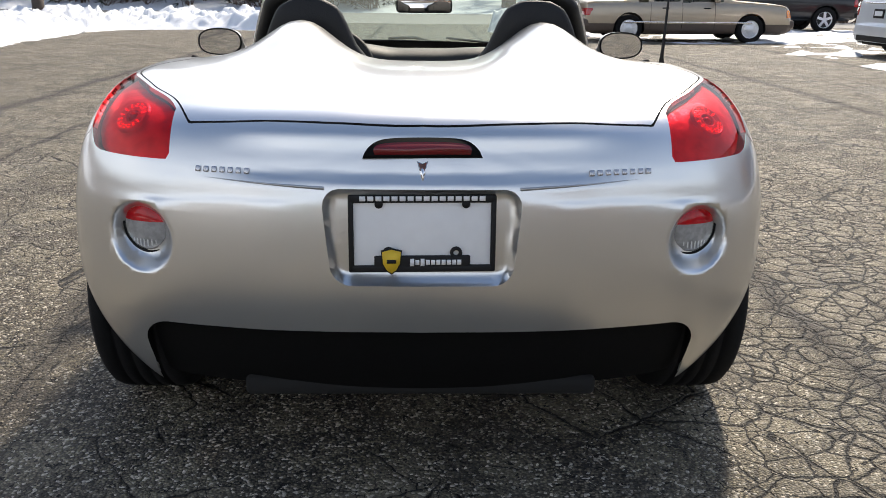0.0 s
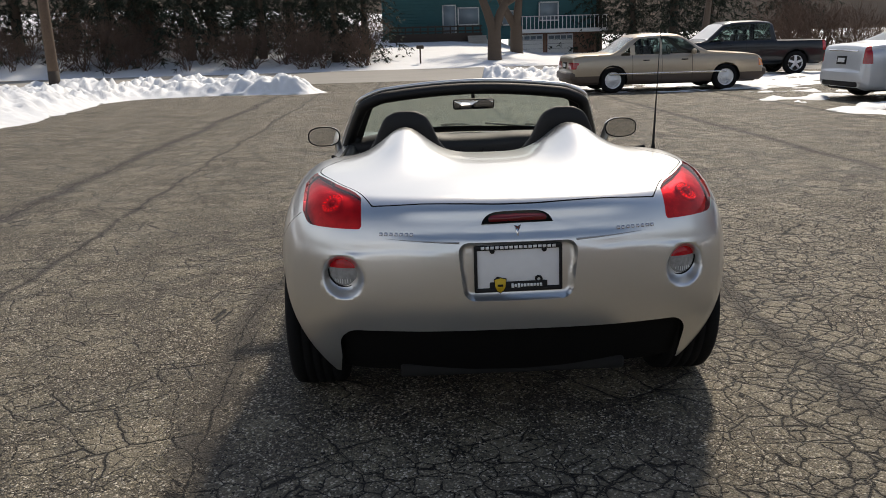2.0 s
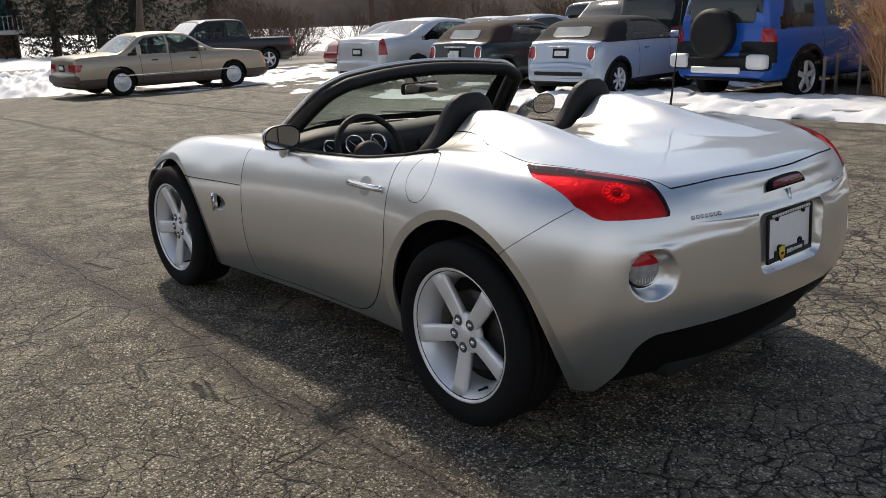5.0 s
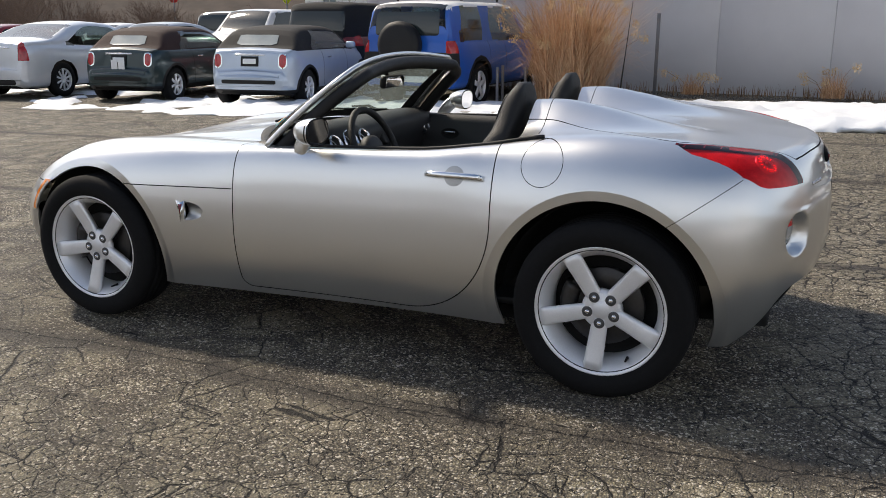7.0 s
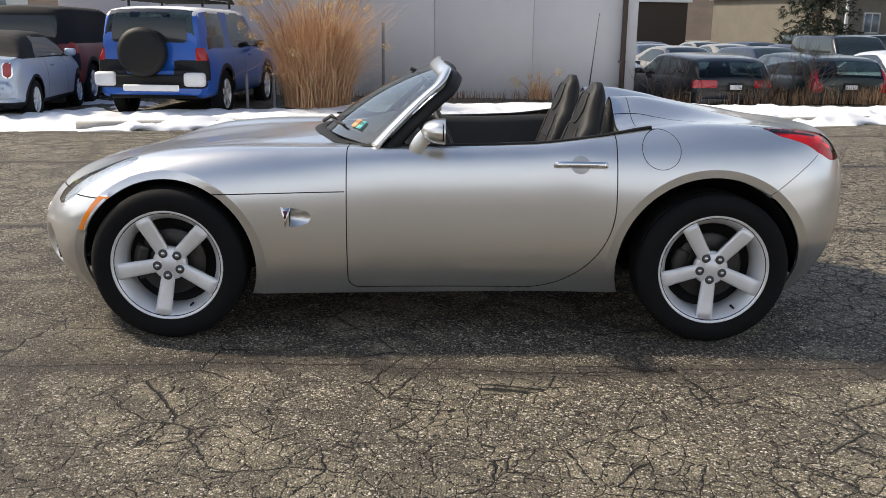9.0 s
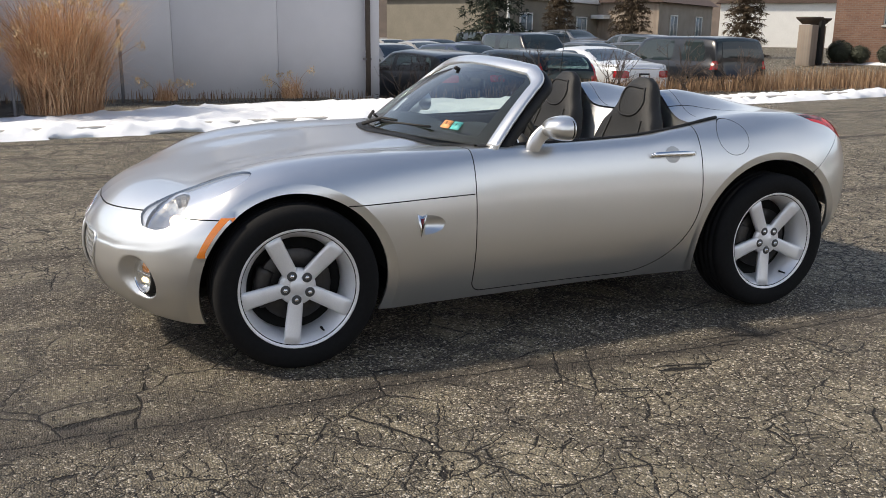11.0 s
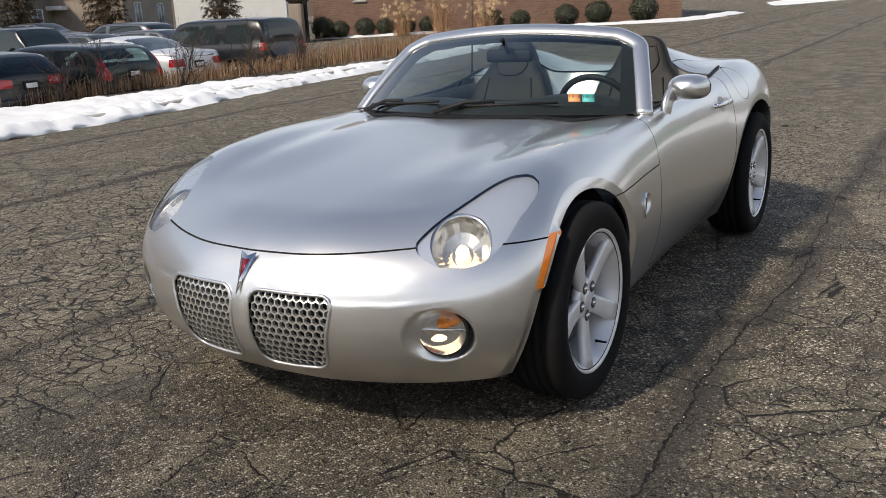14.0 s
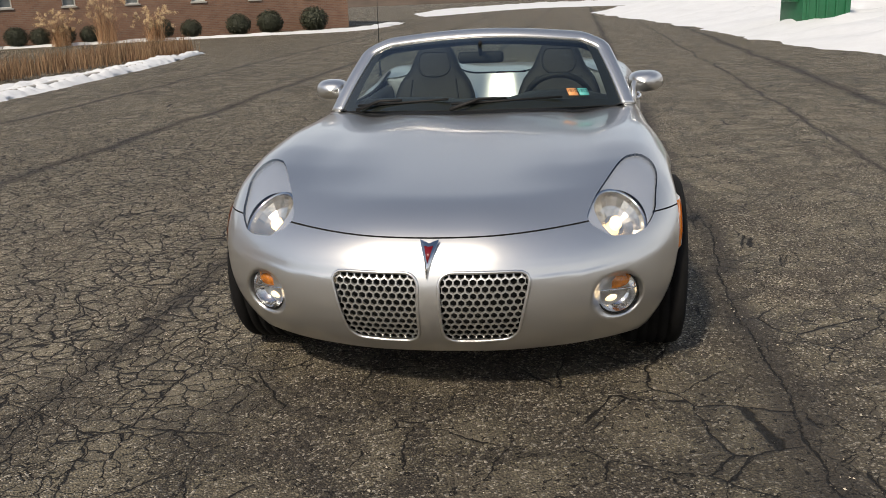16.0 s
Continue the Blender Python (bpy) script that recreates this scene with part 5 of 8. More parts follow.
# number plate, its frame and the shield on it
plate_at = on_shell(0, -3, 0.675, (0, 1, 0), lift=0.004)
part("number_plate", box(0.300, 0.150, 0.003, 0.0012, plate_at), M["plate"], roadster, "blank white number plate")
fr = bmesh.new()
for sx in (-1, 1):
    box(0.011, 0.166, 0.010, 0.003, plate_at @ pose(sx * 0.151, 0, 0.004), 2, fr)
box(0.312, 0.017, 0.010, 0.003, plate_at @ pose(0, 0.0755, 0.004), 2, fr)
box(0.312, 0.015, 0.010, 0.003, plate_at @ pose(0, -0.0765, 0.004), 2, fr)
box(0.205, 0.030, 0.009, 0.003, plate_at @ pose(0, -0.063, 0.004), 2, fr)
for sx in (-1, 1):
    lathe([(0.013, 0.0), (0.013, 0.006), (0.006, 0.006), (0.006, 0.0)], 16, plate_at @ pose(sx * 0.072, -0.042, 0.002), fr)
    lathe([(0.0, 0.006), (0.009, 0.006), (0.009, 0.0)], 12, plate_at @ pose(sx * 0.092, 0.064, 0.002), fr)
plate_frame = part("plate_frame", fr, M["black"], roadster, "black plate frame with white print")
for i in range(16):
    part("print_bar", box(0.0125, 0.010, 0.001, 0, plate_at @ pose((i - 7.5) * 0.0168, 0.0765, 0.0095)), M["white"], plate_frame)
for i in range(10):
    part("print_bar", box(0.0085, 0.016 if i in (0, 2) else 0.011, 0.001, 0, plate_at @ pose(-0.022 + i * 0.0112, -0.062, 0.009)), M["white"], plate_frame)
shield = [(-0.020, 0.022), (0, 0.027), (0.020, 0.022), (0.018, -0.004), (0.010, -0.018), (0, -0.025), (-0.010, -0.018), (-0.018, -0.004)]
part("shield", outline_plate([(x * 1.12, y * 1.12) for x, y in shield], 0.003, plate_at @ pose(-0.066, -0.060, 0.008)), M["black"], plate_frame)
part("shield_face", outline_plate(shield, 0.002, plate_at @ pose(-0.066, -0.060, 0.0105)), M["yellow"], plate_frame)
part("shield_mark", box(0.02, 0.008, 0.001, 0, plate_at @ pose(-0.066, -0.059, 0.013)), M["black"], plate_frame)

# high brake light in its hooded slot
at = on_shell(0, -3, 0.853, (0, 1, 0), lift=-0.008)
half = [tuple(p) for p in spline([(-0.126, -0.021), (-0.118, -0.004), (-0.100, 0.012), (-0.07, 0.020), (0.0, 0.022), (0.07, 0.020), (0.100, 0.012), (0.118, -0.004), (0.126, -0.021)], 33)]
part("brake_slot", outline_plate(half, 0.016, at, bevel=0.004), M["under"], roadster)
half = [tuple(p) for p in spline([(-0.100, -0.014), (-0.103, -0.004), (-0.094, 0.006), (-0.06, 0.011), (0.0, 0.012), (0.06, 0.011), (0.094, 0.006), (0.103, -0.004), (0.100, -0.014)], 33)]
part("brake_light", outline_plate(half, 0.021, at, bevel=0.004), M["dark_red"], roadster, "dark red high brake light")
# badges become plain bright bars
for x, w in ((-0.425, 0.128), (0.425, 0.150)):
    s = 1 if x > 0 else -1
    at = on_shell(abs(x), -3, 0.800, (0, 1, 0), s, 0.0)
    k = 7 if x < 0 else 8
    for i in range(k):
        part("badge_bar", box(w / k * 0.62, 0.0125, 0.004, 0.0015, at @ pose((i - (k - 1) / 2) * w / k, 0, 0.001)), M["badge"], roadster)
    # sharp fold running out from the plate's hollow, its shade drawn as a grey bar
    fold = []
    for u in np.linspace(0.205, 0.50, 16):
        z = 0.772 + 0.045 * (u - 0.205)
        fold.append(tree.ray_cast(Vector((u, -3, z)), Vector((0, 1, 0)))[0])
    part("rear_fold", tube([(s * p.x, p.y + 0.001, p.z) for p in fold], list(np.linspace(0.0042, 0.0006, 16)), 6), M["recess_shade"], roadster, "thin grey bar drawn as the fold's shade")


def dart(at, h, red=True, name="dart_badge"):
    o = part(name, outline_plate([(-0.23 * h, 0.5 * h), (0, 0.40 * h), (0.23 * h, 0.5 * h), (0.05 * h, -0.2 * h), (0, -0.5 * h), (-0.05 * h, -0.2 * h)], 0.006, at, bevel=0.0015), M["chrome"], roadster, "chrome arrow badge with a red heart")
    if red:
        part("dart_heart", outline_plate([(-0.11 * h, 0.33 * h), (0, 0.31 * h), (0.11 * h, 0.33 * h), (0, -0.12 * h)], 0.002, at @ pose(0, 0, 0.006)), M["dark_red"], o)
    return o


dart(on_shell(0, -3, 0.803, (0, 1, 0), lift=0.0), 0.050, False)
dart(on_shell(0, 3, 0.545, (0, -1, 0), lift=0.002), 0.140)
for s in (-1, 1):
    bowl = []
    for k in range(13):
        q = k / 12
        ring = []
        for a in np.linspace(-math.pi / 2, math.pi / 2, 25):
            yy, zz = VENT_Y - 0.098 * q * math.cos(a), VENT_Z + 0.042 * q * math.sin(a)
            lie = tree.ray_cast(Vector((3, yy, zz)), Vector((-1, 0, 0)))[0]
            ring.append((s * (lie.x - 0.030 * (1 - q ** 2.2) * (1 - 0.35 * math.cos(a) * q)), yy, zz))
        bowl.append(ring)
    part("side_vent", sheet(bowl), M["paint"], roadster, "hollow side vent behind the front wheel")
    dart(on_shell(3, 0.684, 0.555, (-1, 0, 0), s, 0.001) @ pose(0, 0, 0, 0, 0, s * 3), 0.098)
# small lamps in their hollows
for s in (-1, 1):
    at = Matrix.Translation((s * 0.622, -1.806, 0.652)) @ pose(0, 0, 0, 90, 0, 0) @ pose(0, 0, 0, 0, s * 20, 0) @ Matrix.Scale(0.90, 4)
    lens = lathe([(0.0, 0.020), (0.03, 0.018), (0.055, 0.010), (0.066, 0.0), (0.066, -0.03)], 36, at)
    up_way = at.to_3x3() @ Vector((0, 1, 0))
    cut(lens, lambda c: (c - at.translation).dot(up_way) - 0.012)
    red = bmesh.new()
    lamp = new("reverse_lamp")
    lamp.parent = roadster
    lamp["label"] = "round lamp, red above and ribbed white below"
    for name, sign, mat in (("red_lens", 1, M["red"]), ("white_lens", -1, M["grey_lens"])):
        b = lens.copy()
        bmesh.ops.delete(b, geom=[f for f in b.faces if ((f.calc_center_median() - at.translation).dot(up_way) - 0.012) * sign < 0], context="FACES")
        part(name, b, mat, lamp)
    ribs = bmesh.new()
    for i in range(-5, 6):
        hgt = math.sqrt(max(0.06 ** 2 - (i * 0.0105) ** 2, 0))
        box(0.003, max(hgt - 0.006, 0.004), 0.003, 0, at @ pose(i * 0.0105, -hgt / 2 + 0.006, 0.020 - 4.5 * (i * 0.0105) ** 2 - 0.004), 1, ribs)
    part("lens_rib", ribs, M["white_lens"], lamp)
    part("lamp_ring", lathe([(0.064, 0.002), (0.068, 0.006), (0.072, 0.002), (0.072, -0.03)], 36, at), M["gap"], lamp)
    lens.free()
    # front fog lamps: amber above, clear with a lit bulb below
    at = Matrix.Translation((s * 0.620, 1.772, 0.386)) @ pose(0, 0, 0, 90, 0, 180) @ pose(0, 0, 0, 0, -s * 22, 0) @ Matrix.Scale(1.10, 4)
    fog = new("fog_lamp")
    fog.parent = roadster
    fog["label"] = "round lit fog lamp, amber above and clear below"
    part("bowl", lathe([(0.0, -0.035), (0.03, -0.03), (0.055, -0.01), (0.065, 0.01)], 36, at), M["chrome"], fog)
    part("amber_band", lathe([(0.0, 0.012), (0.022, 0.011), (0.026, 0.004), (0.026, -0.02)], 24, at @ pose(0, 0.028, -0.012) @ Matrix.Diagonal((1.9, 0.85, 1, 1))), M["amber_stripe"], fog)
    part("fog_bulb", lathe([(0.0, 0.012), (0.010, 0.008), (0.013, -0.002), (0.010, -0.02)], 16, at @ pose(s * 0.016, -0.022, -0.010) @ Matrix.Diagonal((2.0, 1.1, 0.8, 1))), M["warm_glow"], fog)
    part("fog_bar", box(0.12, 0.006, 0.006, 0.002, at @ pose(0, 0.006, 0.004)), M["chrome"], fog)
    part("fog_glass", lathe([(0.0, 0.020), (0.03, 0.018), (0.055, 0.012), (0.066, 0.004)], 36, at), M["clear"], fog)
    part("lamp_ring", lathe([(0.063, 0.004), (0.068, 0.010), (0.073, 0.004), (0.073, -0.03)], 36, at), M["black"], fog)
    # headlamps behind their covers
    hl = new("headlamp")
    hl.parent = roadster
    hl["label"] = "lit headlamp with a chrome bowl under a clear cover"
    inner = panel(HEAD, mirror=s < 0, push=0.010)
    at = on_shell(0.642, 3, 0.645, (0, -1, 0), s, -0.056) @ Matrix.Diagonal((1.12, 1.38, 1, 1))
    back = at.inverted()
    ring = lambda c: math.hypot(*(back @ c)[:2]) - 0.083
    cut(inner, ring)
    bmesh.ops.delete(inner, geom=[f for f in inner.faces if ring(f.calc_center_median()) < 0], context="FACES")
    part("headlamp_housing", inner, M["housing"], hl)
    part("lamp_bowl", lathe([(0.012, -0.030), (0.03, -0.028), (0.055, -0.012), (0.072, 0.010), (0.080, 0.026)], 22, at), M["bowl"], hl, "bright faceted bowl", smooth=False)
    part("bowl_rim", lathe([(0.078, 0.024), (0.083, 0.032), (0.088, 0.026), (0.089, 0.0)], 44, at), M["chrome"], hl)
    part("headlamp_bulb", lathe([(0.0, 0.010), (0.014, 0.004), (0.019, -0.010), (0.016, -0.03)], 18, at), M["warm_glow"], hl)
    # door handle; a flat grey disc carries the shade of its hollow
    at = on_shell(3, -0.605, 0.792, (-1, 0, 0), s, 0.0)
    dh = new("door_handle")
    dh.parent = roadster
    dh["label"] = "chrome pull handle"
    part("handle_cup", lathe([(0.0, 0.0015), (0.034, 0.0012), (0.042, 0.0)], 28, at @ Matrix.Diagonal((1.0, 0.95, 1, 1))), M["recess_shade"], dh)
    bar = [Vector((u, 0, 0.012 + 0.020 * (1 - (u / 0.118) ** 4))) for u in np.linspace(-0.115, 0.115, 15)]
    part("handle_bar", sweep([at @ p for p in bar], [at.to_3x3() @ Vector((0, 0, 1))] * 15, ring_section(0.012, 0.007, 10)), M["chrome"], dh)
    for u in (-0.108, 0.108):
        part("handle_foot", lathe([(0.012, -0.004), (0.011, 0.010), (0.0, 0.012)], 12, at @ pose(u, 0, 0)), M["chrome"], dh)
    part("lock", lathe([(0.0, 0.035), (0.006, 0.035), (0.0065, 0.028)], 14, at @ pose(s * 0.085, 0, -0.004)), M["steel"], dh)
    # wing mirror on its stalk
    wm = new("wing_mirror")
    wm.parent = roadster
    pts = spline([(0.760, 0.125, 0.80), (0.765, 0.11, 0.86), (0.768, 0.08, 0.90), (0.780, 0.05, 0.925)], 10)
    part("stalk", sweep([(s * p[0], p[1], p[2]) for p in pts], [(s, 0.2, 0)] * 10, ring_section(0.035, 0.016, 12)), M["paint"], wm)
    b = bmesh.new()
    rings = []
    for k in range(9):
        t = k / 8
        r = (1 - (1 - t) ** 2.2) ** 0.5 if t < 1 else 1.0
        rings.append([(s * (0.822 + 0.090 * r * math.copysign(abs(math.cos(a)) ** 0.8, math.cos(a)) + 0.01 * t), 0.095 - 0.105 * t, 0.935 + 0.055 * r * math.copysign(abs(math.sin(a)) ** 0.8, math.sin(a)))
                      for a in np.linspace(0, 2 * math.pi, 29)])
    part("mirror_housing", sheet(rings), M["paint"], wm)
    g = [(0.083 * math.copysign(abs(math.cos(a)) ** 0.8, math.cos(a)), 0.049 * math.copysign(abs(math.sin(a)) ** 0.8, math.sin(a))) for a in np.linspace(0, 2 * math.pi, 29)[:-1]]
    gm = Matrix.Translation((s * 0.832, -0.004, 0.935)) @ pose(0, 0, 0, 90, 0, 0)
    part("mirror_rim", outline_plate([(u * 1.08, v * 1.1) for u, v in g], 0.008, gm @ pose(0, 0, -0.006), bevel=0.002), M["black"], wm)
    part("mirror_glass", outline_plate(g, 0.003, gm @ pose(0, 0, 0.004)), M["mirror"], wm, smooth=False)
    # grille mesh: hexagon cells in a bright rim
    gr = new("grille")
    gr.parent = roadster
    gr["label"] = "silver honeycomb grille"
    b = bmesh.new()
    p = 0.0265
    for row in range(-1, 14):
        for col in range(0, 17):
            cx, cz = 0.03 + col * p + (p / 2 if row % 2 else 0), 0.265 + row * p * 0.866
            c = Vector((cx, 0, cz))
            if f_grille(c) > -0.002:
                continue
            ring_o, ring_i = [], []
            for i in range(6):
                a = radians(30 + 60 * i)
                for lst, rr in ((ring_o, 0.5775 * p), (ring_i, 0.465 * p)):
                    x, z = cx + rr * math.cos(a), cz + rr * math.sin(a)
                    loc, nor, _, _ = tree.ray_cast(Vector((x, 3, z)), Vector((0, -1, 0)))
                    lst.append(Vector((s * x, loc.y - 0.008, z)))
            vo, vi = [b.verts.new(v) for v in ring_o], [b.verts.new(v) for v in ring_i]
            vb = [b.verts.new(v - Vector((0, 0.012, 0))) for v in ring_i]
            for i in range(6):
                j = (i + 1) % 6
                b.faces.new((vo[i], vo[j], vi[j], vi[i]))
                b.faces.new((vi[i], vi[j], vb[j], vb[i]))
    part("honeycomb", b, M["mesh"], gr, smooth=False)
    path = []
    for a in np.linspace(0, 2 * math.pi, 72):
        lo, hi = 0.0, 0.3
        for _ in range(22):
            mid = (lo + hi) / 2
            if f_grille(Vector((0.165 + mid * math.cos(a), 0, 0.38 + mid * math.sin(a)))) < 0:
                lo = mid
            else:
                hi = mid
        x, z = 0.165 + lo * math.cos(a), 0.38 + lo * math.sin(a)
        loc, nor, _, _ = tree.ray_cast(Vector((x, 3, z)), Vector((0, -1, 0)))
        path.append((s * x, loc.y + 0.001, z))
    part("grille_rim", tube(path[:-1], 0.006, 8, closed=True), M["paint"], gr)

# round bulbs and lit points in the tail lamps
for s in (-1, 1):
    lamp = [o for o in roadster.children if o.name.startswith("tail_lamp")][(s + 1) // 2 - 1]
    at = on_shell(0.662, -3, 0.895, (0, 1, 0), s, -0.017)
    for r in (0.020, 0.042):
        part("bulb_ring", lathe([(r - 0.005, 0.0), (r - 0.003, 0.008), (r, 0.008), (r + 0.003, 0.0)], 36, at), M["red_back"], lamp)
    part("bulb", lathe([(0.0, 0.012), (0.008, 0.010), (0.013, 0.0)], 20, at), M["red"], lamp)
    for k in range(14):
        a = radians(25 + 26 * k) if k < 7 else radians(205 + 22 * (k - 7))
        for r in (0.028, 0.035):
            part("lamp_point", box(0.005, 0.0018, 0.002, 0, at @ pose(r * math.cos(a), r * math.sin(a), 0.008)), M["red_glow"], lamp)

# aerial and exhaust
part("aerial", tube([(0.766, -0.895, 0.93), (0.766, -0.897, 0.965), (0.768, -0.92, 1.2), (0.77, -0.945, 1.47)], [0.011, 0.006, 0.0025, 0.0015], 8), M["black"], roadster, "thin black aerial")
part("exhaust_tip", lathe([(0.032, -0.14), (0.036, 0.0), (0.030, 0.0), (0.028, -0.12)], 24, pose(0.43, -1.70, 0.285, 90)), M["under"], roadster)

# ---- windscreen ----
def screen(s, v):
    """A place on the windscreen: s from -1 to 1 across, v from 0 (foot) to 1 (head)."""
    lim = 1 - 0.16 * max((v - 0.84) / 0.16, 0) ** 2
    s = s * lim
    foot = Vector((0.715 * s, 0.59 - 0.29 * s * s, 0.852 + 0.025 * (1 - s * s)))
    head = Vector((0.575 * s, 0.047 - 0.07 * s * s, 1.192 - 0.040 * s * s))
    p = foot.lerp(head, v)
    n = (Vector((1, 0, 0)) * 0.0 + Vector((0.25 * s, 0.55, 0.72))).normalized()
    return p + n * 0.030 * 4 * v * (1 - v) * (1 - 0.6 * s * s), n


NSX, NSV = 40, 22
glass, frit = bmesh.new(), bmesh.new()
grid = [[screen(-1 + 2 * i / NSX, j / NSV) for i in range(NSX + 1)] for j in range(NSV + 1)]
for j in range(NSV):
    for i in range(NSX):
        edge = i < 2 or i >= NSX - 2 or j < 2 or j >= NSV - 2
        q = [grid[j][i], grid[j][i + 1], grid[j + 1][i + 1], grid[j + 1][i]]
        if edge:
            frit.faces.new([frit.verts.new(p - n * 0.004) for p, n in q])
        glass.faces.new([glass.verts.new(p) for p, n in q])
for b in (glass, frit):
    bmesh.ops.remove_doubles(b, verts=b.verts, dist=1e-5)
windscreen = new("windscreen")
windscreen.parent = roadster
pane = part("glass", glass, M["glass"], windscreen)
pane.visible_shadow = False
part("frit_band", frit, M["gap"], windscreen, "black border of the windscreen")
edge = [screen(-1, v) for v in np.linspace(0.0, 0.97, 16)] + [screen(s, 1.0) for s in np.linspace(-1, 1, 21)] + [screen(1, v) for v in np.linspace(0.97, 0.0, 16)]
pts = spline([tuple(p) for p, n in edge], 90)
nor = [screen(2 * (i / 89) - 1, 0.5)[1] for i in range(90)]
mid = Vector((0, 0.3, 1.0))
out = []
for p in pts:
    d = Vector(p) - mid
    d -= Vector((0.0, 0.55, 0.72)).normalized() * d.dot(Vector((0.0, 0.55, 0.72)).normalized())
    out.append(Vector(p) + d.normalized() * 0.018)
part("screen_frame", sweep(out, nor, ring_section(0.035, 0.014, 10)), M["paint"], windscreen, "silver windscreen surround")
back = [p - n * 0.03 + Vector((0, -0.030, -0.004)) for p, n in zip(out, nor)]
part("screen_seal", sweep(back, nor, ring_section(0.030, 0.028, 10)), M["black"], windscreen, "black rubber roof seal")
cowl = bmesh.new()
rows = []
for v, dz in ((0.0, 0.006), (0.5, 0.008), (1.0, 0.004)):
    row = []
    for s in np.linspace(-0.97, 0.97, 31):
        p = screen(s, 0)[0]
        y = p.y + 0.006 + 0.055 * v * (1 - s ** 4)
        row.append((p.x, y, shell_height(abs(p.x), y) + dz))
    rows.append(row)
part("cowl", sheet(rows), M["black"], roadster, "black plastic cowl under the windscreen")
for x0, x1 in ((-0.42, 0.10), (0.12, 0.60)):
    w = new("wiper")
    w.parent = roadster
    a = screen(x0 / 0.715, 0.09)[0] + Vector((0, 0.012, 0.012))
    b = screen(x1 / 0.715, 0.03)[0] + Vector((0, 0.015, 0.016))
    part("wiper_blade", tube([a, a.lerp(b, 0.5) + Vector((0, 0.01, 0.0)), b], 0.006, 6), M["black"], w)
    c = screen(x1 / 0.715, 0.0)[0] + Vector((0.0, 0.04, 0.008))
    part("wiper_arm", tube([c, a.lerp(b, 0.75) + Vector((0, 0.012, 0.016)), a.lerp(b, 0.5) + Vector((0, 0.01, 0.012))], [0.011, 0.008, 0.006], 6), M["black"], w)
# inspection stickers low on the driver's side
st = new("inspection_sticker")
st.parent = roadster
st["label"] = "orange and teal inspection stickers"
p, n = screen(-0.70, 0.16)
q, _ = screen(-0.60, 0.16)
ax = (q - p).normalized()
m = Matrix.Identity(4)
for i, v in enumerate((-ax, n.cross(-ax), n)):
    m.col[i][:3] = v
m.translation = p + n * 0.006
for k, mat in ((-1, M["sticker_a"]), (1, M["sticker_b"])):
    part("sticker", box(0.050, 0.050, 0.001, 0, m @ pose(k * 0.029, 0, 0)), mat, st)
    for dx, word in ((-0.013, "18"), (0.013, "12")):
        cu = bpy.data.curves.new("sticker_print", "FONT")
        cu.body, cu.size, cu.align_x, cu.align_y = word, 0.026, "CENTER", "CENTER"
        o = new("sticker_print", cu)
        o.data.materials.append(M["gap"])
        o.parent = st
        o.matrix_basis = m @ pose(k * 0.029 + dx, 0.006, 0.0012)

# ---- cabin ----
b = bmesh.new()
box(1.36, 1.5, 0.03, 0.005, pose(0, -0.1, 0.27), 1, b)
part("floor_pan", b, M["cabin"], roadster)
# rear wall in body colour, falling from the deck between and behind the seats
rows = []
for v in np.linspace(0, 1, 10):
    row = []
    for x in np.linspace(-0.71, 0.71, 61):
        y0 = -0.80 - 0.06 * math.exp(-(x / 0.16) ** 4)
        z0 = shell_height(abs(x), y0)
        row.append((x, y0 + 0.002 + 0.13 * v ** 1.5 * math.exp(-(x / 0.24) ** 4) + 0.02 * v, z0 - 0.010 - (z0 - 0.66) * v ** 1.2))
    rows.append(row)
part("rear_wall", sheet(rows), M["paint"], roadster, "silver wall between the seats")
b = bmesh.new()
box(1.34, 0.04, 0.5, 0.01, pose(0, -0.70, 0.50), 1, b)
part("bulkhead", b, M["cabin"], roadster)
b = bmesh.new()
for s in (-1, 1):
    rows = []
    for z, x in ((0.853, 0.712), (0.862, 0.70), (0.858, 0.675), (0.82, 0.66), (0.62, 0.655), (0.56, 0.62), (0.30, 0.62)):
        rows.append([(s * x, y, z + 0.018 * smooth(-0.2, -0.78, y)) for y in np.linspace(-0.80, 0.36, 24)])
    o = part("door_card", sheet(rows), M["cabin"], roadster, "black door trim")
    part("door_sill_strip", tube([(s * 0.712, y, shell_height(0.70, y) + 0.003) for y in np.linspace(-0.93, 0.28, 30)], 0.008, 6), M["black"], roadster)
    ih = new("inner_handle")
    ih.parent = roadster
    part("handle_cup", lathe([(0.0, 0.0), (0.032, 0.002), (0.036, 0.006)], 20, pose(s * 0.652, 0.02, 0.76, 0, -s * 90, 0) @ Matrix.Diagonal((0.8, 1.5, 1, 1))), M["gap"], ih)
    part("handle_lever", box(0.012, 0.07, 0.014, 0.004, pose(s * 0.645, 0.02, 0.765)), M["chrome"], ih)
# dashboard: a soft roll across, higher over the dials
rows = []
prof = [(0.56, 0.845), (0.45, 0.875), (0.32, 0.893), (0.22, 0.890), (0.165, 0.868), (0.15, 0.83), (0.17, 0.76), (0.20, 0.66), (0.26, 0.5)]
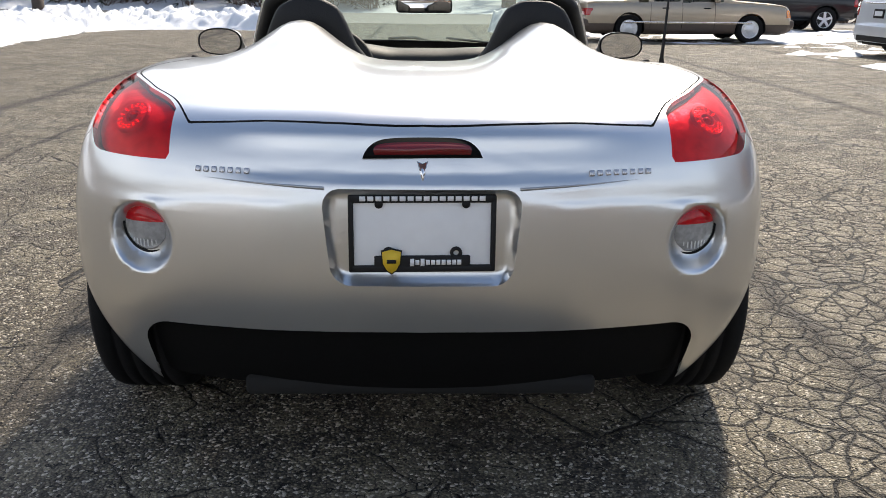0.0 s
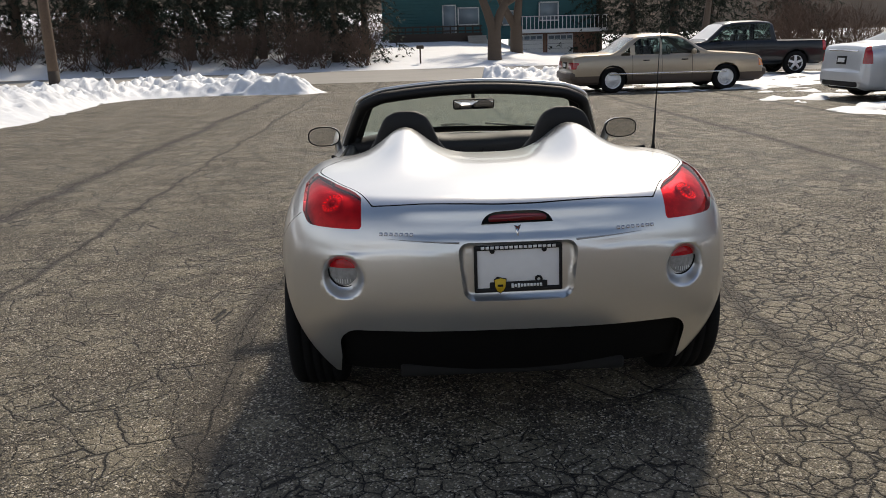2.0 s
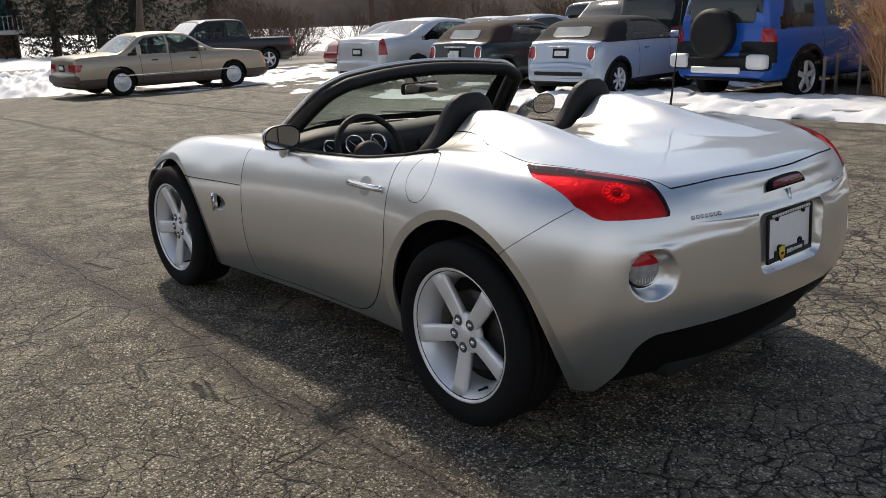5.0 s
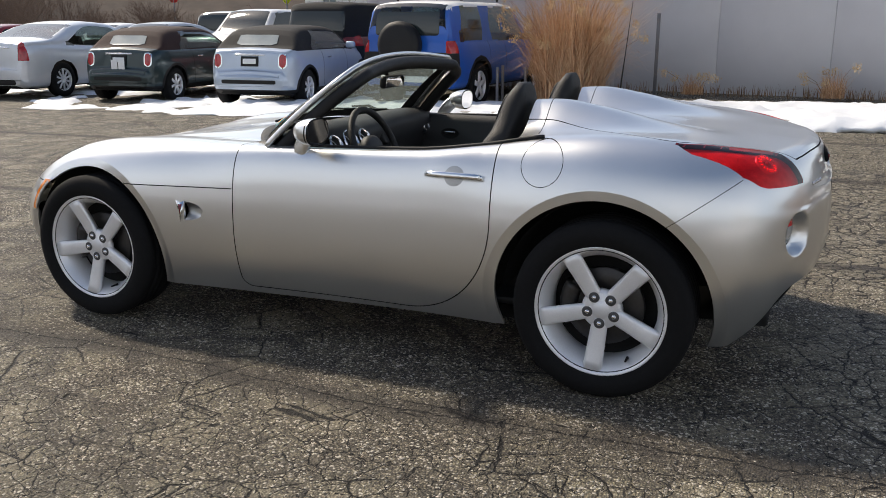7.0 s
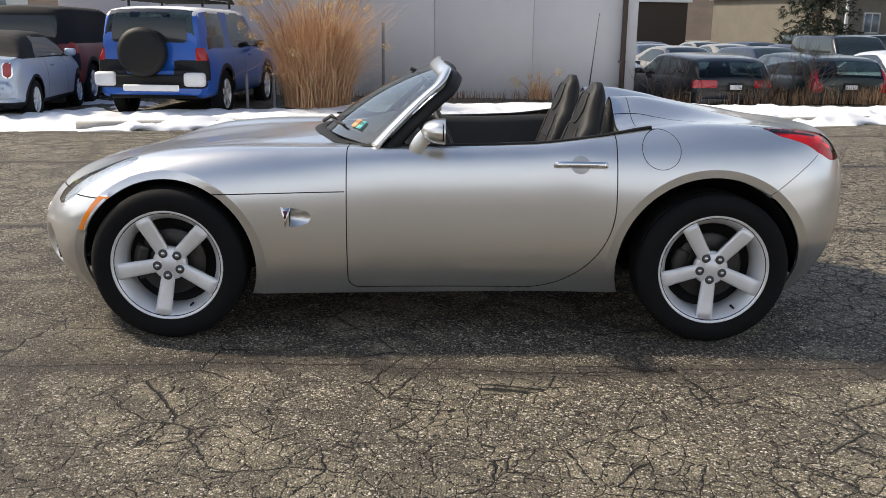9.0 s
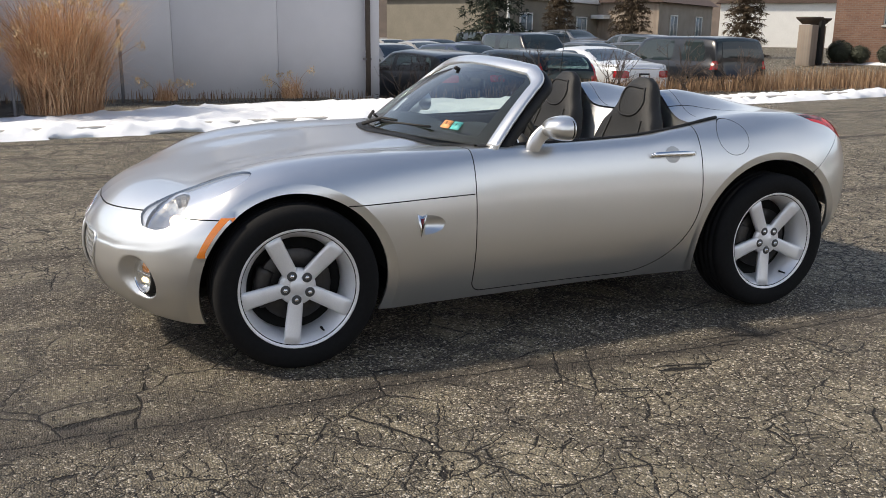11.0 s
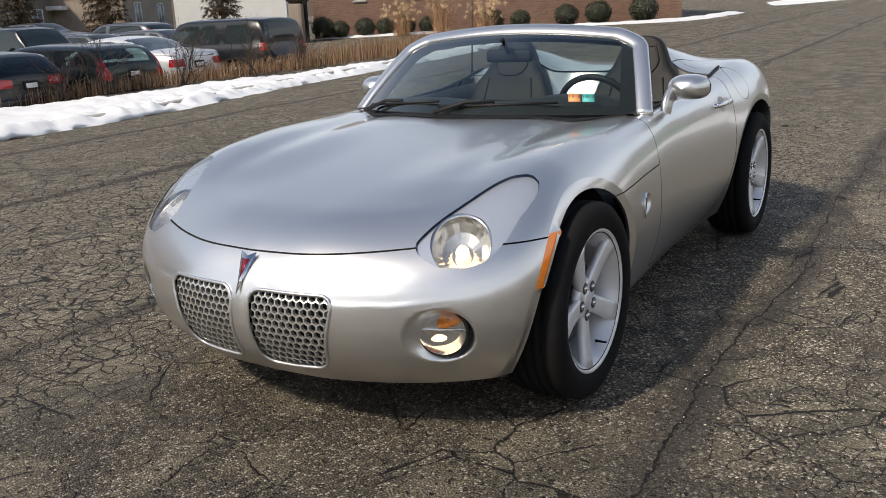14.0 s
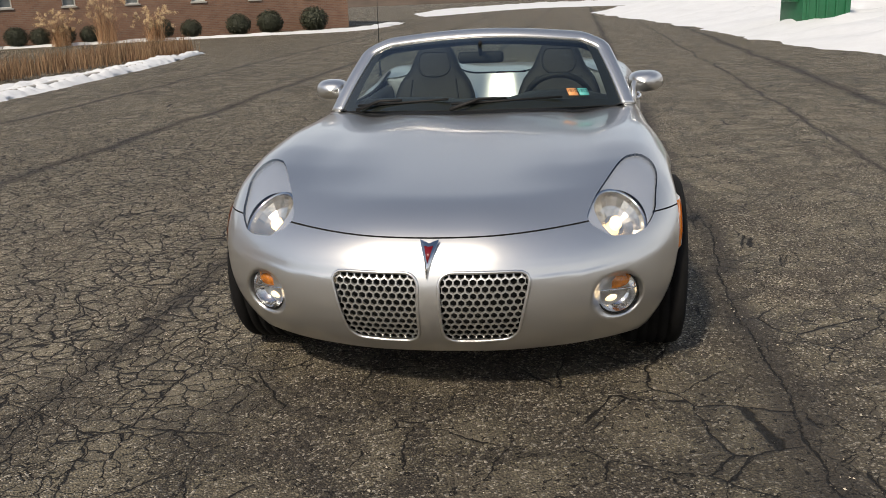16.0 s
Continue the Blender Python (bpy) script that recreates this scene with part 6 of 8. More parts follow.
for x in np.linspace(-0.70, 0.70, 57):
    e = math.exp(-((x + 0.385) / 0.20) ** 4)
    e2 = math.exp(-((x - 0.385) / 0.22) ** 4)
    rows.append([(x, y - (0.055 * e + 0.02 * e2) * smooth(0.45, 0.2, y) * smooth(0.5, 0.85, z) - 0.24 * (x / 0.72) ** 2 * smooth(0.2, 0.56, y), z + (0.030 * e + 0.012 * e2) * smooth(0.5, 0.25, y)) for y, z in prof])
part("dashboard", sheet(rows), M["cabin"], roadster, "black dashboard")
for x, r in ((-0.52, 0.040), (-0.385, 0.050), (-0.25, 0.040)):
    d = new("dial")
    d.parent = roadster
    at = pose(x, 0.085, 0.835, 62, 0, 0)
    part("dial_face", lathe([(0.0, 0.0), (r, 0.0)], 28, at), M["gap"], d)
    part("dial_ring", lathe([(r, -0.004), (r + 0.004, 0.012), (r + 0.008, 0.004)], 28, at), M["chrome"], d)
    part("needle", box(0.003, r * 0.8, 0.002, 0, at @ pose(0, 0, 0.003, 0, 0, 40) @ pose(0, r * 0.4, 0)), M["white"], d)
for x in (-0.62, 0.62, 0.10, -0.10):
    part("air_vent", lathe([(0.0, 0.004), (0.030, 0.004), (0.034, 0.010), (0.042, 0.004), (0.044, -0.02)], 24, pose(x, 0.155, 0.80, 72, 0, 0)), M["chrome"] if abs(x) > 0.3 else M["black"], roadster)
sw = new("steering_wheel")
sw.parent = roadster
at = pose(-0.385, -0.045, 0.815, 66, 0, 0)
part("wheel_rim", tube([at @ Vector((0.182 * math.cos(a), 0.182 * math.sin(a), 0)) for a in np.linspace(0, 2 * math.pi, 49)[:-1]], 0.0155, 10, closed=True), M["leather"], sw)
part("wheel_boss", lathe([(0.0, 0.012), (0.05, 0.010), (0.068, 0.0), (0.072, -0.03), (0.04, -0.06)], 28, at @ Matrix.Diagonal((1.1, 0.9, 1, 1))), M["cabin"], sw)
for a in (200, 270, 340):
    c, s_ = math.cos(radians(a)), math.sin(radians(a))
    part("wheel_spoke", tube([at @ Vector((0.05 * c, 0.05 * s_, -0.01)), at @ Vector((0.178 * c, 0.178 * s_, 0))], [0.022, 0.014], 8, flat=0.5), M["alloy"] if a == 270 else M["cabin"], sw)
part("steering_column", tube([at @ Vector((0, 0, -0.03)), (-0.385, 0.22, 0.72)], 0.045, 12), M["cabin"], roadster)
b = bmesh.new()
box(0.24, 0.95, 0.22, 0.04, pose(0, -0.22, 0.45), 2, b)
box(0.20, 0.10, 0.32, 0.03, pose(0, 0.20, 0.62, -22), 2, b)
part("console", b, M["cabin"], roadster)
part("gear_lever", tube([(0, 0.0, 0.55), (0, 0.01, 0.66), (0, 0.0, 0.70)], [0.015, 0.010, 0.026], 12), M["chrome"], roadster)


def seat(x):
    e = new("seat")
    e.parent = roadster
    e["label"] = "black leather bucket seat with a built-in headrest"
    lean = graph([(0.34, -0.50), (0.6, -0.59), (0.85, -0.67), (1.0, -0.712), (1.115, -0.738)])
    half = graph([(0.34, 0.225), (0.55, 0.24), (0.78, 0.25), (0.90, 0.215), (0.98, 0.155), (1.05, 0.125), (1.10, 0.095), (1.125, 0.05)])
    thick = graph([(0.34, 0.06), (0.7, 0.075), (0.9, 0.062), (1.05, 0.05), (1.125, 0.02)])
    rings = []
    for z in np.concatenate([np.linspace(0.34, 1.05, 20), np.linspace(1.06, 1.125, 9)]):
        ring = []
        for a in np.linspace(0, 2 * math.pi, 33):
            c, s = math.cos(a), math.sin(a)
            px = half(z) * math.copysign(abs(c) ** 0.75, c)
            py = thick(z) * math.copysign(abs(s) ** 0.6, s)
            if s > 0 and z < 0.92:
                py += 0.028 * (abs(px) / half(z)) ** 3 - 0.008
            ring.append((x + px, lean(z) + py, z))
        rings.append(ring)
    rings.append([(x, lean(1.125), 1.128)] * 33)
    part("backrest", sheet(rings), M["leather"], e)
    # raised pad and seams on the headrest and back
    def on_back(u, z):
        return (x + u, lean(z) + thick(z) * (1 - 0.25 * (u / half(z)) ** 2) + 0.001, z)
    hexa = spline([(-0.075, 1.075), (0.075, 1.075), (0.098, 1.0), (0.06, 0.945), (-0.06, 0.945), (-0.098, 1.0), (-0.075, 1.075)], 37)
    part("headrest_welt", tube([on_back(u, z) for u, z in hexa[:-1]], 0.006, 6, closed=True), M["leather"], e)
    for u0 in (-0.115, 0.115):
        part("back_seam", tube([on_back(u0 * k, z) for z, k in ((0.92, 1.15), (0.80, 1.3), (0.65, 1.15), (0.5, 1.1))], 0.005, 6), M["leather"], e)
    part("back_seam", tube([on_back(u, 0.80) for u in np.linspace(-0.14, 0.14, 9)], 0.004, 6), M["leather"], e)
    rows = []
    for y in np.linspace(-0.46, 0.06, 14):
        k = smooth(0.08, -0.02, y)
        rows.append([(x + 0.25 * t, y, 0.34 + 0.10 * k - 0.02 * math.cos(t * math.pi * 0.5) + 0.05 * abs(t) ** 3 * (1 - abs(t) ** 12) - 0.12 * abs(t) ** 14) for t in np.linspace(-1, 1, 25)])
    part("cushion", sheet(rows), M["leather"], e)


seat(-0.375)
seat(0.375)
rm = new("rear_view_mirror")
rm.parent = roadster
part("mirror_case", box(0.235, 0.035, 0.060, 0.016, pose(0.01, 0.065, 1.085, 8, 0, 3), 3), M["black"], rm)
part("mirror_pane", box(0.220, 0.003, 0.048, 0.001, pose(0.01, 0.046, 1.0835, 8, 0, 3)), M["mirror"], rm)
part("mirror_stem", tube([(0.01, 0.08, 1.10), (0.01, 0.12, 1.15), (0.0, 0.16, 1.165)], 0.010, 8), M["black"], rm)

# ---- parked vehicles ----
def paint(name, color, metal=0.4, rough=0.3):
    return material(name, color, rough=rough, metal=metal, coat=0.5, grain=0.06, scale=300, stain=0.12, stain_scale=3.0)


M["tint"] = material("car_glass", (0.018, 0.026, 0.027), rough=0.05, coat=0.15, spec=0.5)
M["snowy_glass"] = material("frosted_glass", (0.55, 0.58, 0.60), rough=0.25, grain=0.4, scale=5, dark=(0.15, 0.17, 0.18))
M["wheel_dark"] = material("wheel_centre", (0.03, 0.03, 0.03), rough=0.6)
BG = {}


def simple_wheel(owner, x, y, r, side, style="spoke", rim=None, width=0.2):
    w = new("wheel")
    w.parent = owner
    w.matrix_basis = pose(x, y, r, 0, 0, 0 if side > 0 else 180)
    h, q = width / 2, r * 0.66
    key = (round(r, 3), style, rim.name if rim else "")
    if key not in BG:
        tyre = mesh_of("tyre", lathe([(q - 0.01, -h * 0.8), (q, -h), (r - 0.03, -h), (r, -h * 0.75), (r, h * 0.75), (r - 0.03, h), (q, h), (q - 0.01, h * 0.8)], 28, axis="x"), M["rubber"])
        b = lathe([(q, h * 0.95), (q - 0.02, h * 0.75), (q * 0.92, h * 0.3)], 28, axis="x")
        if style == "disc":
            lathe([(0.0, h * 0.9), (q * 0.35, h * 0.9), (q * 0.4, h * 0.75), (q * 0.75, h * 0.8), (q * 0.95, h * 0.6)], 28, bm=b, axis="x")
            for k in range(12):
                a = radians(30 * k)
                box(0.012, q * 0.10, q * 0.22, 0.003, pose(h * 0.8, q * 0.66 * math.cos(a), q * 0.66 * math.sin(a), math.degrees(a) - 90), 1, b)
        else:
            n = {"spoke": 5, "seven": 7, "ten": 10}[style]
            for k in range(n):
                a = radians(360 / n * k + 90)
                box(0.03, q * 1.6 / n, q * 0.9, 0.008, pose(h * 0.72, q * 0.5 * math.cos(a), q * 0.5 * math.sin(a), math.degrees(a) - 90), 1, b)
            lathe([(0.0, h * 0.85), (q * 0.18, h * 0.85), (q * 0.22, h * 0.6)], 16, bm=b, axis="x")
        back = mesh_of("wheel_centre", lathe([(0.0, h * 0.3), (q * 0.95, h * 0.3)], 24, axis="x"), M["wheel_dark"])
        BG[key] = (tyre, mesh_of("rim", b, rim or M["alloy"]), back)
    for me in BG[key]:
        o = new(me.name, me)
        o.parent = w


def vehicle(name, label, spec, at, body_mat, roof_mat=None, glass=None, group="", rim=None, clear=False):
    """A parked car, front towards local +y, standing on local z = 0; clear gives it see-through glass and seats."""
    L, W, wb, r = spec["size"]
    top, beltz = graph(spec["top"]), graph(spec["belt"])
    cab = spec["cab"]                                   # rear glass foot, rear glass head, screen head, screen foot
    e = thing(name, label, spec.get("cat", "car"), at, group)
    glass = glass or (M["car_pane"] if clear else M["tint"])
    hw, nose, low, lean = W / 2, L / 2, spec.get("low", 0.22), spec.get("lean", 0.36)
    bend = [nose * math.sin(a) for a in np.linspace(-math.pi / 2, math.pi / 2, 31)]
    ys = sorted(set(round(float(v), 4) for v in bend + list(cab) + [p[0] for p in spec["top"]] + [-nose + 0.02, nose - 0.02]))
    rows = []
    for y in ys:
        t = abs(y) / nose
        w = hw * (1 - 0.15 * spec.get("round", 1.0) * (max(t - 0.70, 0) / 0.30) ** 2.4)
        pillow = 0.05 * max(t - 0.955, 0) / 0.045
        w -= pillow * 0.6
        lo = low + pillow
        z1 = top(y)
        zb = min(beltz(y), z1 - 0.012)
        lo = min(lo, zb - 0.15)
        a = z1 - zb
        k = min(1.0, a / 0.25)
        wr = w - 0.06 - lean * a
        row = [(w - 0.13, y, lo), (w - 0.05, y, lo + 0.03), (w - 0.014, y, lo + 0.11)]
        row += [(w - d, y, lo + (zb - lo) * q) for q, d in ((0.36, 0.003), (0.52, 0.0), (0.66, 0.004), (0.80, 0.016), (0.91, 0.038), (0.985, 0.068))]
        foot = w - 0.082
        row += [(foot + (wr - foot) * q + 0.014 * k * math.sin(math.pi * q), y, zb + 0.004 + (a * (0.90 if k > 0.5 else 0.6)) * q) for q in (0.0, 0.33, 0.66)]
        row += [(wr, y, z1 - 0.055 * k - 0.004), (wr - 0.05, y, z1 - 0.018 * k), (wr * 0.74, y, z1 + 0.006), (wr * 0.38, y, z1 + 0.020), (0, y, z1 + 0.024)]
        rows.append(row)
    b = sheet([[(-x, y, z) for x, y, z in row] + [(x, y, z) for x, y, z in row[-2::-1]] for row in rows])
    for row, s in ((rows[0], -1), (rows[-1], 1)):
        prev = None
        for i, (x, y, z) in enumerate(row):
            out = s * 0.05 * math.sin(math.pi * i / (len(row) - 1)) ** 0.5
            cur = [b.verts.new((u * x, y + out * (1 - abs(u) ** 3), z)) for u in np.linspace(-1, 1, 17)]
            if prev:
                for j in range(16):
                    q = (prev[j], prev[j + 1], cur[j + 1], cur[j])
                    b.faces.new(q if s < 0 else q[::-1])
            prev = cur
    bmesh.ops.remove_doubles(b, verts=b.verts, dist=0.0008)
    bmesh.ops.recalc_face_normals(b, faces=b.faces)
    if clear:
        ends_of = [ed for ed in b.edges if all(abs(v.co.y) > nose - 0.30 for v in ed.verts)]
        bmesh.ops.subdivide_edges(b, edges=ends_of, cuts=2, use_grid_fill=True)
    skin = BVHTree.FromBMesh(b)
    lay = b.faces.layers.int.new("kind")
    side = lambda c: abs(c.x) > hw * 0.6 and c.z < r * 2.7
    for yy in (1, -1):
        yc = yy * wb / 2 + spec.get("shift", 0.0)
        f = lambda c: math.hypot(c.y - yc, c.z - r) - r * 1.15
        cut(b, f, side)
        bmesh.ops.delete(b, geom=[p for p in b.faces if side(p.calc_center_median()) and f(p.calc_center_median()) < 0], context="FACES")
        if spec.get("flare"):
            f2 = lambda c: f(c) - spec["flare"]
            cut(b, f2, side)
            for p in b.faces:
                c = p.calc_center_median()
                if side(c) and f2(c) < 0:
                    p[lay] = 6
    pillars_at = [(q, 0.032) if isinstance(q, float) else q for q in spec.get("pillars", ())]

    def side_glass(c):
        z0, z1 = beltz(c.y) + 0.025, top(c.y) - 0.085
        k0 = (c.z - beltz(c.y)) / max(top(0) - beltz(c.y), 0.1)
        yf = cab[3] - 0.16 + (cab[2] - cab[3]) * k0
        yr = cab[0] + spec.get("quarter", 0.20) + (cab[1] - cab[0]) * k0
        gaps = min((abs(c.y - q) - h for q, h in pillars_at), default=1.0)
        return max(z0 - c.z, c.z - z1, c.y - yf, yr - c.y, -gaps)
    on_side = lambda c: abs(c.x) > hw * 0.5 and c.z > beltz(c.y) - 0.05
    cut(b, side_glass, on_side)

    def end_glass(c, y0, y1):
        k0 = (c.y - y0) / (y1 - y0) if y1 != y0 else 0
        lim = hw - 0.13 - lean * max(top(c.y) - beltz(c.y), 0) - 0.03
        return max(0.06 - k0, k0 - 0.92, (abs(c.x) - lim) * 4)
    ends = [(cab[0], cab[1]), (cab[3], cab[2])]
    high = lambda c: c.z > beltz(c.y)
    for y0, y1 in ends:
        cut(b, lambda c: end_glass(c, y0, y1), high)
    # shut lines of the doors
    lines = [cab[3] - 0.45] + [q + 0.01 for q, _ in pillars_at][:2]
    shut = lambda c: min(max(abs(c.y - q) - 0.005, c.z - beltz(c.y) - 0.02, low + 0.10 - c.z) for q in lines)
    for q in lines:
        for s in (-0.005, 0.005):
            cut(b, lambda c: c.y - q - s, lambda c: abs(c.x) > hw * 0.5 and abs(c.y - q) < 0.3 and low < c.z < beltz(c.y) + 0.05)
    for p in b.faces:
        c = p.calc_center_median()
        if p[lay]:
            continue
        if abs(c.x) > hw * 0.6 and shut(c) < 0:
            p[lay] = 5
        elif on_side(c) and side_glass(c) < 0:
            p[lay] = 1
        elif high(c) and end_glass(c, *ends[0]) < 0 and not spec.get("canvas"):
            p[lay] = 2
        elif high(c) and end_glass(c, *ends[1]) < 0:
            p[lay] = 3
        elif roof_mat and c.z > max(beltz(c.y) + 0.012, spec.get('roof_above', 0.0)) and cab[0] - 0.02 < c.y < cab[3] - 0.06:
            p[lay] = 4
    if "lower" in spec:
        z0, low_mat = spec["lower"]
        cut(b, lambda c: c.z - z0, lambda c: c.z < z0 + 0.2)
        for p in b.faces:
            if p[lay] == 0 and p.calc_center_median().z < z0:
                p[lay] = 7
    # lamps, slots and panes let into the skin at the two ends
    fitted = []
    for i, (nm, end, x, z, hx, hz, rr, mat) in enumerate(spec["fitted"]):
        f = lambda c: round_box(abs(c.x), c.z, x - hx, x + hx, z - hz, z + hz, rr)
        deep = 0.62 if "pane" in nm else 0.36 if hz > 0.25 else 0.17
        where = lambda c: c.y * end > nose - deep and abs(c.z - z) < hz + 0.2 and abs(abs(c.x) - x) < hx + 0.2
        cut(b, f, where)
        for p in b.faces:
            c = p.calc_center_median()
            if where(c) and f(c) < 0 and p[lay] != 6:
                p[lay] = 20 + i
        fitted.append((20 + i, nm, mat))
    b.normal_update()
    for v, nm, mat in [(0, "body", body_mat), (1, "side_window", glass), (2, "rear_window", spec.get("rear_mat") or glass), (3, "windscreen", spec.get("screen_mat") or glass), (4, "roof", roof_mat or body_mat), (5, "door_gap", M["gap"]), (6, "arch_trim", M["black"]), (7, "lower_trim", spec.get("lower", (0, M["black"]))[1])] + fitted:
        q = b.copy()
        ql = q.faces.layers.int["kind"]
        bmesh.ops.delete(q, geom=[p for p in q.faces if p[ql] != v], context="FACES")
        if not len(q.faces):
            q.free()
            continue
        if v >= 20:
            q.normal_update()
            for w in q.verts:
                w.co += w.normal * 0.006
        if v in (1, 5, 6) or v >= 20:
            for piece in islands(q):
                o = part(nm, piece, mat, e)
                if v == 1 and clear:
                    o.visible_shadow = False
        else:
            o = part(nm, q, mat, e)
            if v in (2, 3) and clear:
                o.visible_shadow = False
    b.free()

    def tail_place(x, z, lift=0.0):
        loc, nor, _, _ = skin.ray_cast(Vector((x, -nose - 2, z)), Vector((0, 1, 0)))
        return pose(x, loc.y - lift, z, math.degrees(math.atan2(-nor.z, -nor.y)) if nor.y < 0 else 0)
    # dark inside of the body, so that arches are not hollow
    part("underbody", box(W - 0.30, L - 0.4, 0.35, 0.03, pose(0, 0, low + 0.15)), M["gap"], e)
    if clear:
        mid, long = (cab[0] + cab[3]) / 2, cab[3] - cab[0] - 0.2
        part("cabin_floor", box(W - 0.26, long, 0.30, 0.03, pose(0, mid, beltz(0) - 0.24)), M["gap"], e)
        for sx in (-1, 1):
            ss = new("seat")
            ss.parent = e
            part("backrest", box(0.46, 0.14, 0.50, 0.06, pose(sx * 0.36, cab[2] - 0.75, beltz(0) - 0.02, 12), 3), M["leather"], ss)
            part("headrest", box(0.24, 0.09, 0.17, 0.04, pose(sx * 0.36, cab[2] - 0.82, beltz(0) + 0.30, 12), 3), M["leather"], ss)
        part("steering_wheel", tube([(-0.36 + 0.17 * math.cos(a), cab[2] + 0.02 - 0.05 * math.sin(a), beltz(0) + 0.04 + 0.16 * math.sin(a)) for a in np.linspace(0, 6.283, 21)[:-1]], 0.015, 6, closed=True), M["black"], e)
    for sx in (-1, 1):
        for yy in (1, -1):
            simple_wheel(e, sx * (hw - 0.115), yy * wb / 2 + spec.get("shift", 0.0), r, sx, spec.get("wheel", "spoke"), rim)
        dm = new("door_mirror")
        dm.parent = e
        ym = cab[3] - 0.45
        part("mirror_case", box(0.19, 0.10, 0.125, 0.045, pose(sx * (hw + 0.07), ym, beltz(0) + 0.07), 3), spec.get("mirror") or body_mat, dm)
        part("mirror_arm", box(0.10, 0.05, 0.035, 0.012, pose(sx * (hw - 0.02), ym, beltz(0) + 0.03)), M["black"], dm)
        for dy in spec.get("handles", ()):
            part("door_handle", box(0.028, 0.17, 0.026, 0.010, pose(sx * (hw - 0.006), dy, beltz(0) - 0.12)), spec.get("handle_mat") or body_mat, e)
    s0 = spec.get("bumper")
    if s0:
        z0, z1, mat, out = s0
        for yy in (1, -1):
            part("bumper", box(W * 0.93, 0.22, z1 - z0, 0.05, pose(0, yy * (nose - 0.09 + out), (z0 + z1) / 2), 3), mat, e)
    zp = spec.get("plate", 0.7)
    at_p = tail_place(spec.get("plate_x", 0.0), zp, spec.get("plate_out", 0.008))
    plate = part("number_plate", box(0.32, 0.02, 0.165, 0.004, at_p), M["black"], e)
    part("plate_face", box(0.24, 0.02, 0.085, 0.002, at_p @ pose(0, -0.004, 0)), M["plate"], plate)
    if "strip" in spec:
        z, wide, mat = spec["strip"]
        part("boot_strip", box(wide, 0.03, 0.032, 0.012, tail_place(0, z, 0.006)), mat, e, "bright boot strip")
    return e


M["car_pane"] = glass_material("car_pane", (0.40, 0.50, 0.48), 0.0)
M["lamp_red"] = material("red_lamp", (0.42, 0.010, 0.016), rough=0.12, coat=0.6, grain=0.5, scale=30, dark=(0.18, 0.003, 0.006))
RED, WHITE, CHROME, BLACK = M["lamp_red"], M["white_lens"], M["chrome"], M["black"]
SEDAN = dict(size=(4.87, 1.84, 2.88, 0.345), top=[(-2.435, 0.58), (-2.425, 0.70), (-2.40, 0.95), (-2.36, 1.06), (-2.25, 1.10), (-1.9, 1.115), (-1.62, 1.15), (-0.80, 1.42), (-0.3, 1.47), (0.35, 1.43), (1.15, 1.05), (1.4, 1.00), (2.1, 0.88), (2.35, 0.76), (2.435, 0.56)],
             belt=[(-2.435, 0.56), (-2.36, 0.99), (-2.0, 1.03), (0, 0.95), (1.2, 0.93), (2.0, 0.82), (2.435, 0.50)], cab=(-1.66, -0.76, 0.32, 1.18), pillars=(-0.22,), wheel="ten", handles=(-0.42, 0.55), quarter=0.34,
             fitted=[("tail_lamp", -1, 0.775, 0.93, 0.075, 0.185, 0.02, RED), ("head_lamp", 1, 0.66, 0.68, 0.16, 0.08, 0.03, WHITE), ("lower_slot", -1, 0.0, 0.335, 0.62, 0.05, 0.03, BLACK)], plate=0.80, strip=(0.99, 1.05, CHROME))
OLD_SEDAN = dict(size=(5.02, 1.82, 2.94, 0.325), top=[(-2.51, 0.55), (-2.50, 0.82), (-2.46, 0.92), (-2.3, 0.955), (-1.75, 0.97), (-1.5, 0.985), (-0.90, 1.36), (-0.75, 1.41), (-0.2, 1.435), (0.25, 1.41), (0.40, 1.36), (1.02, 0.99), (1.2, 0.965), (2.3, 0.87), (2.45, 0.80), (2.51, 0.56)],
                 belt=[(-2.51, 0.54), (-2.46, 0.87), (-1.9, 0.91), (0, 0.92), (1.2, 0.91), (2.3, 0.82), (2.51, 0.52)], cab=(-1.5, -0.88, 0.38, 1.03), pillars=(-0.22, (-0.98, 0.03)), wheel="disc", handles=(-0.62, 0.38), handle_mat=M["black"], round=0.45, lean=0.30, quarter=0.22,
                 fitted=[("tail_lamp", -1, 0.64, 0.70, 0.22, 0.08, 0.02, RED), ("head_lamp", 1, 0.55, 0.68, 0.17, 0.085, 0.02, WHITE), ("turn_signal", 1, 0.81, 0.68, 0.08, 0.09, 0.02, M["amber"]), ("grille", 1, 0.0, 0.68, 0.30, 0.09, 0.02, CHROME)], plate=0.70)
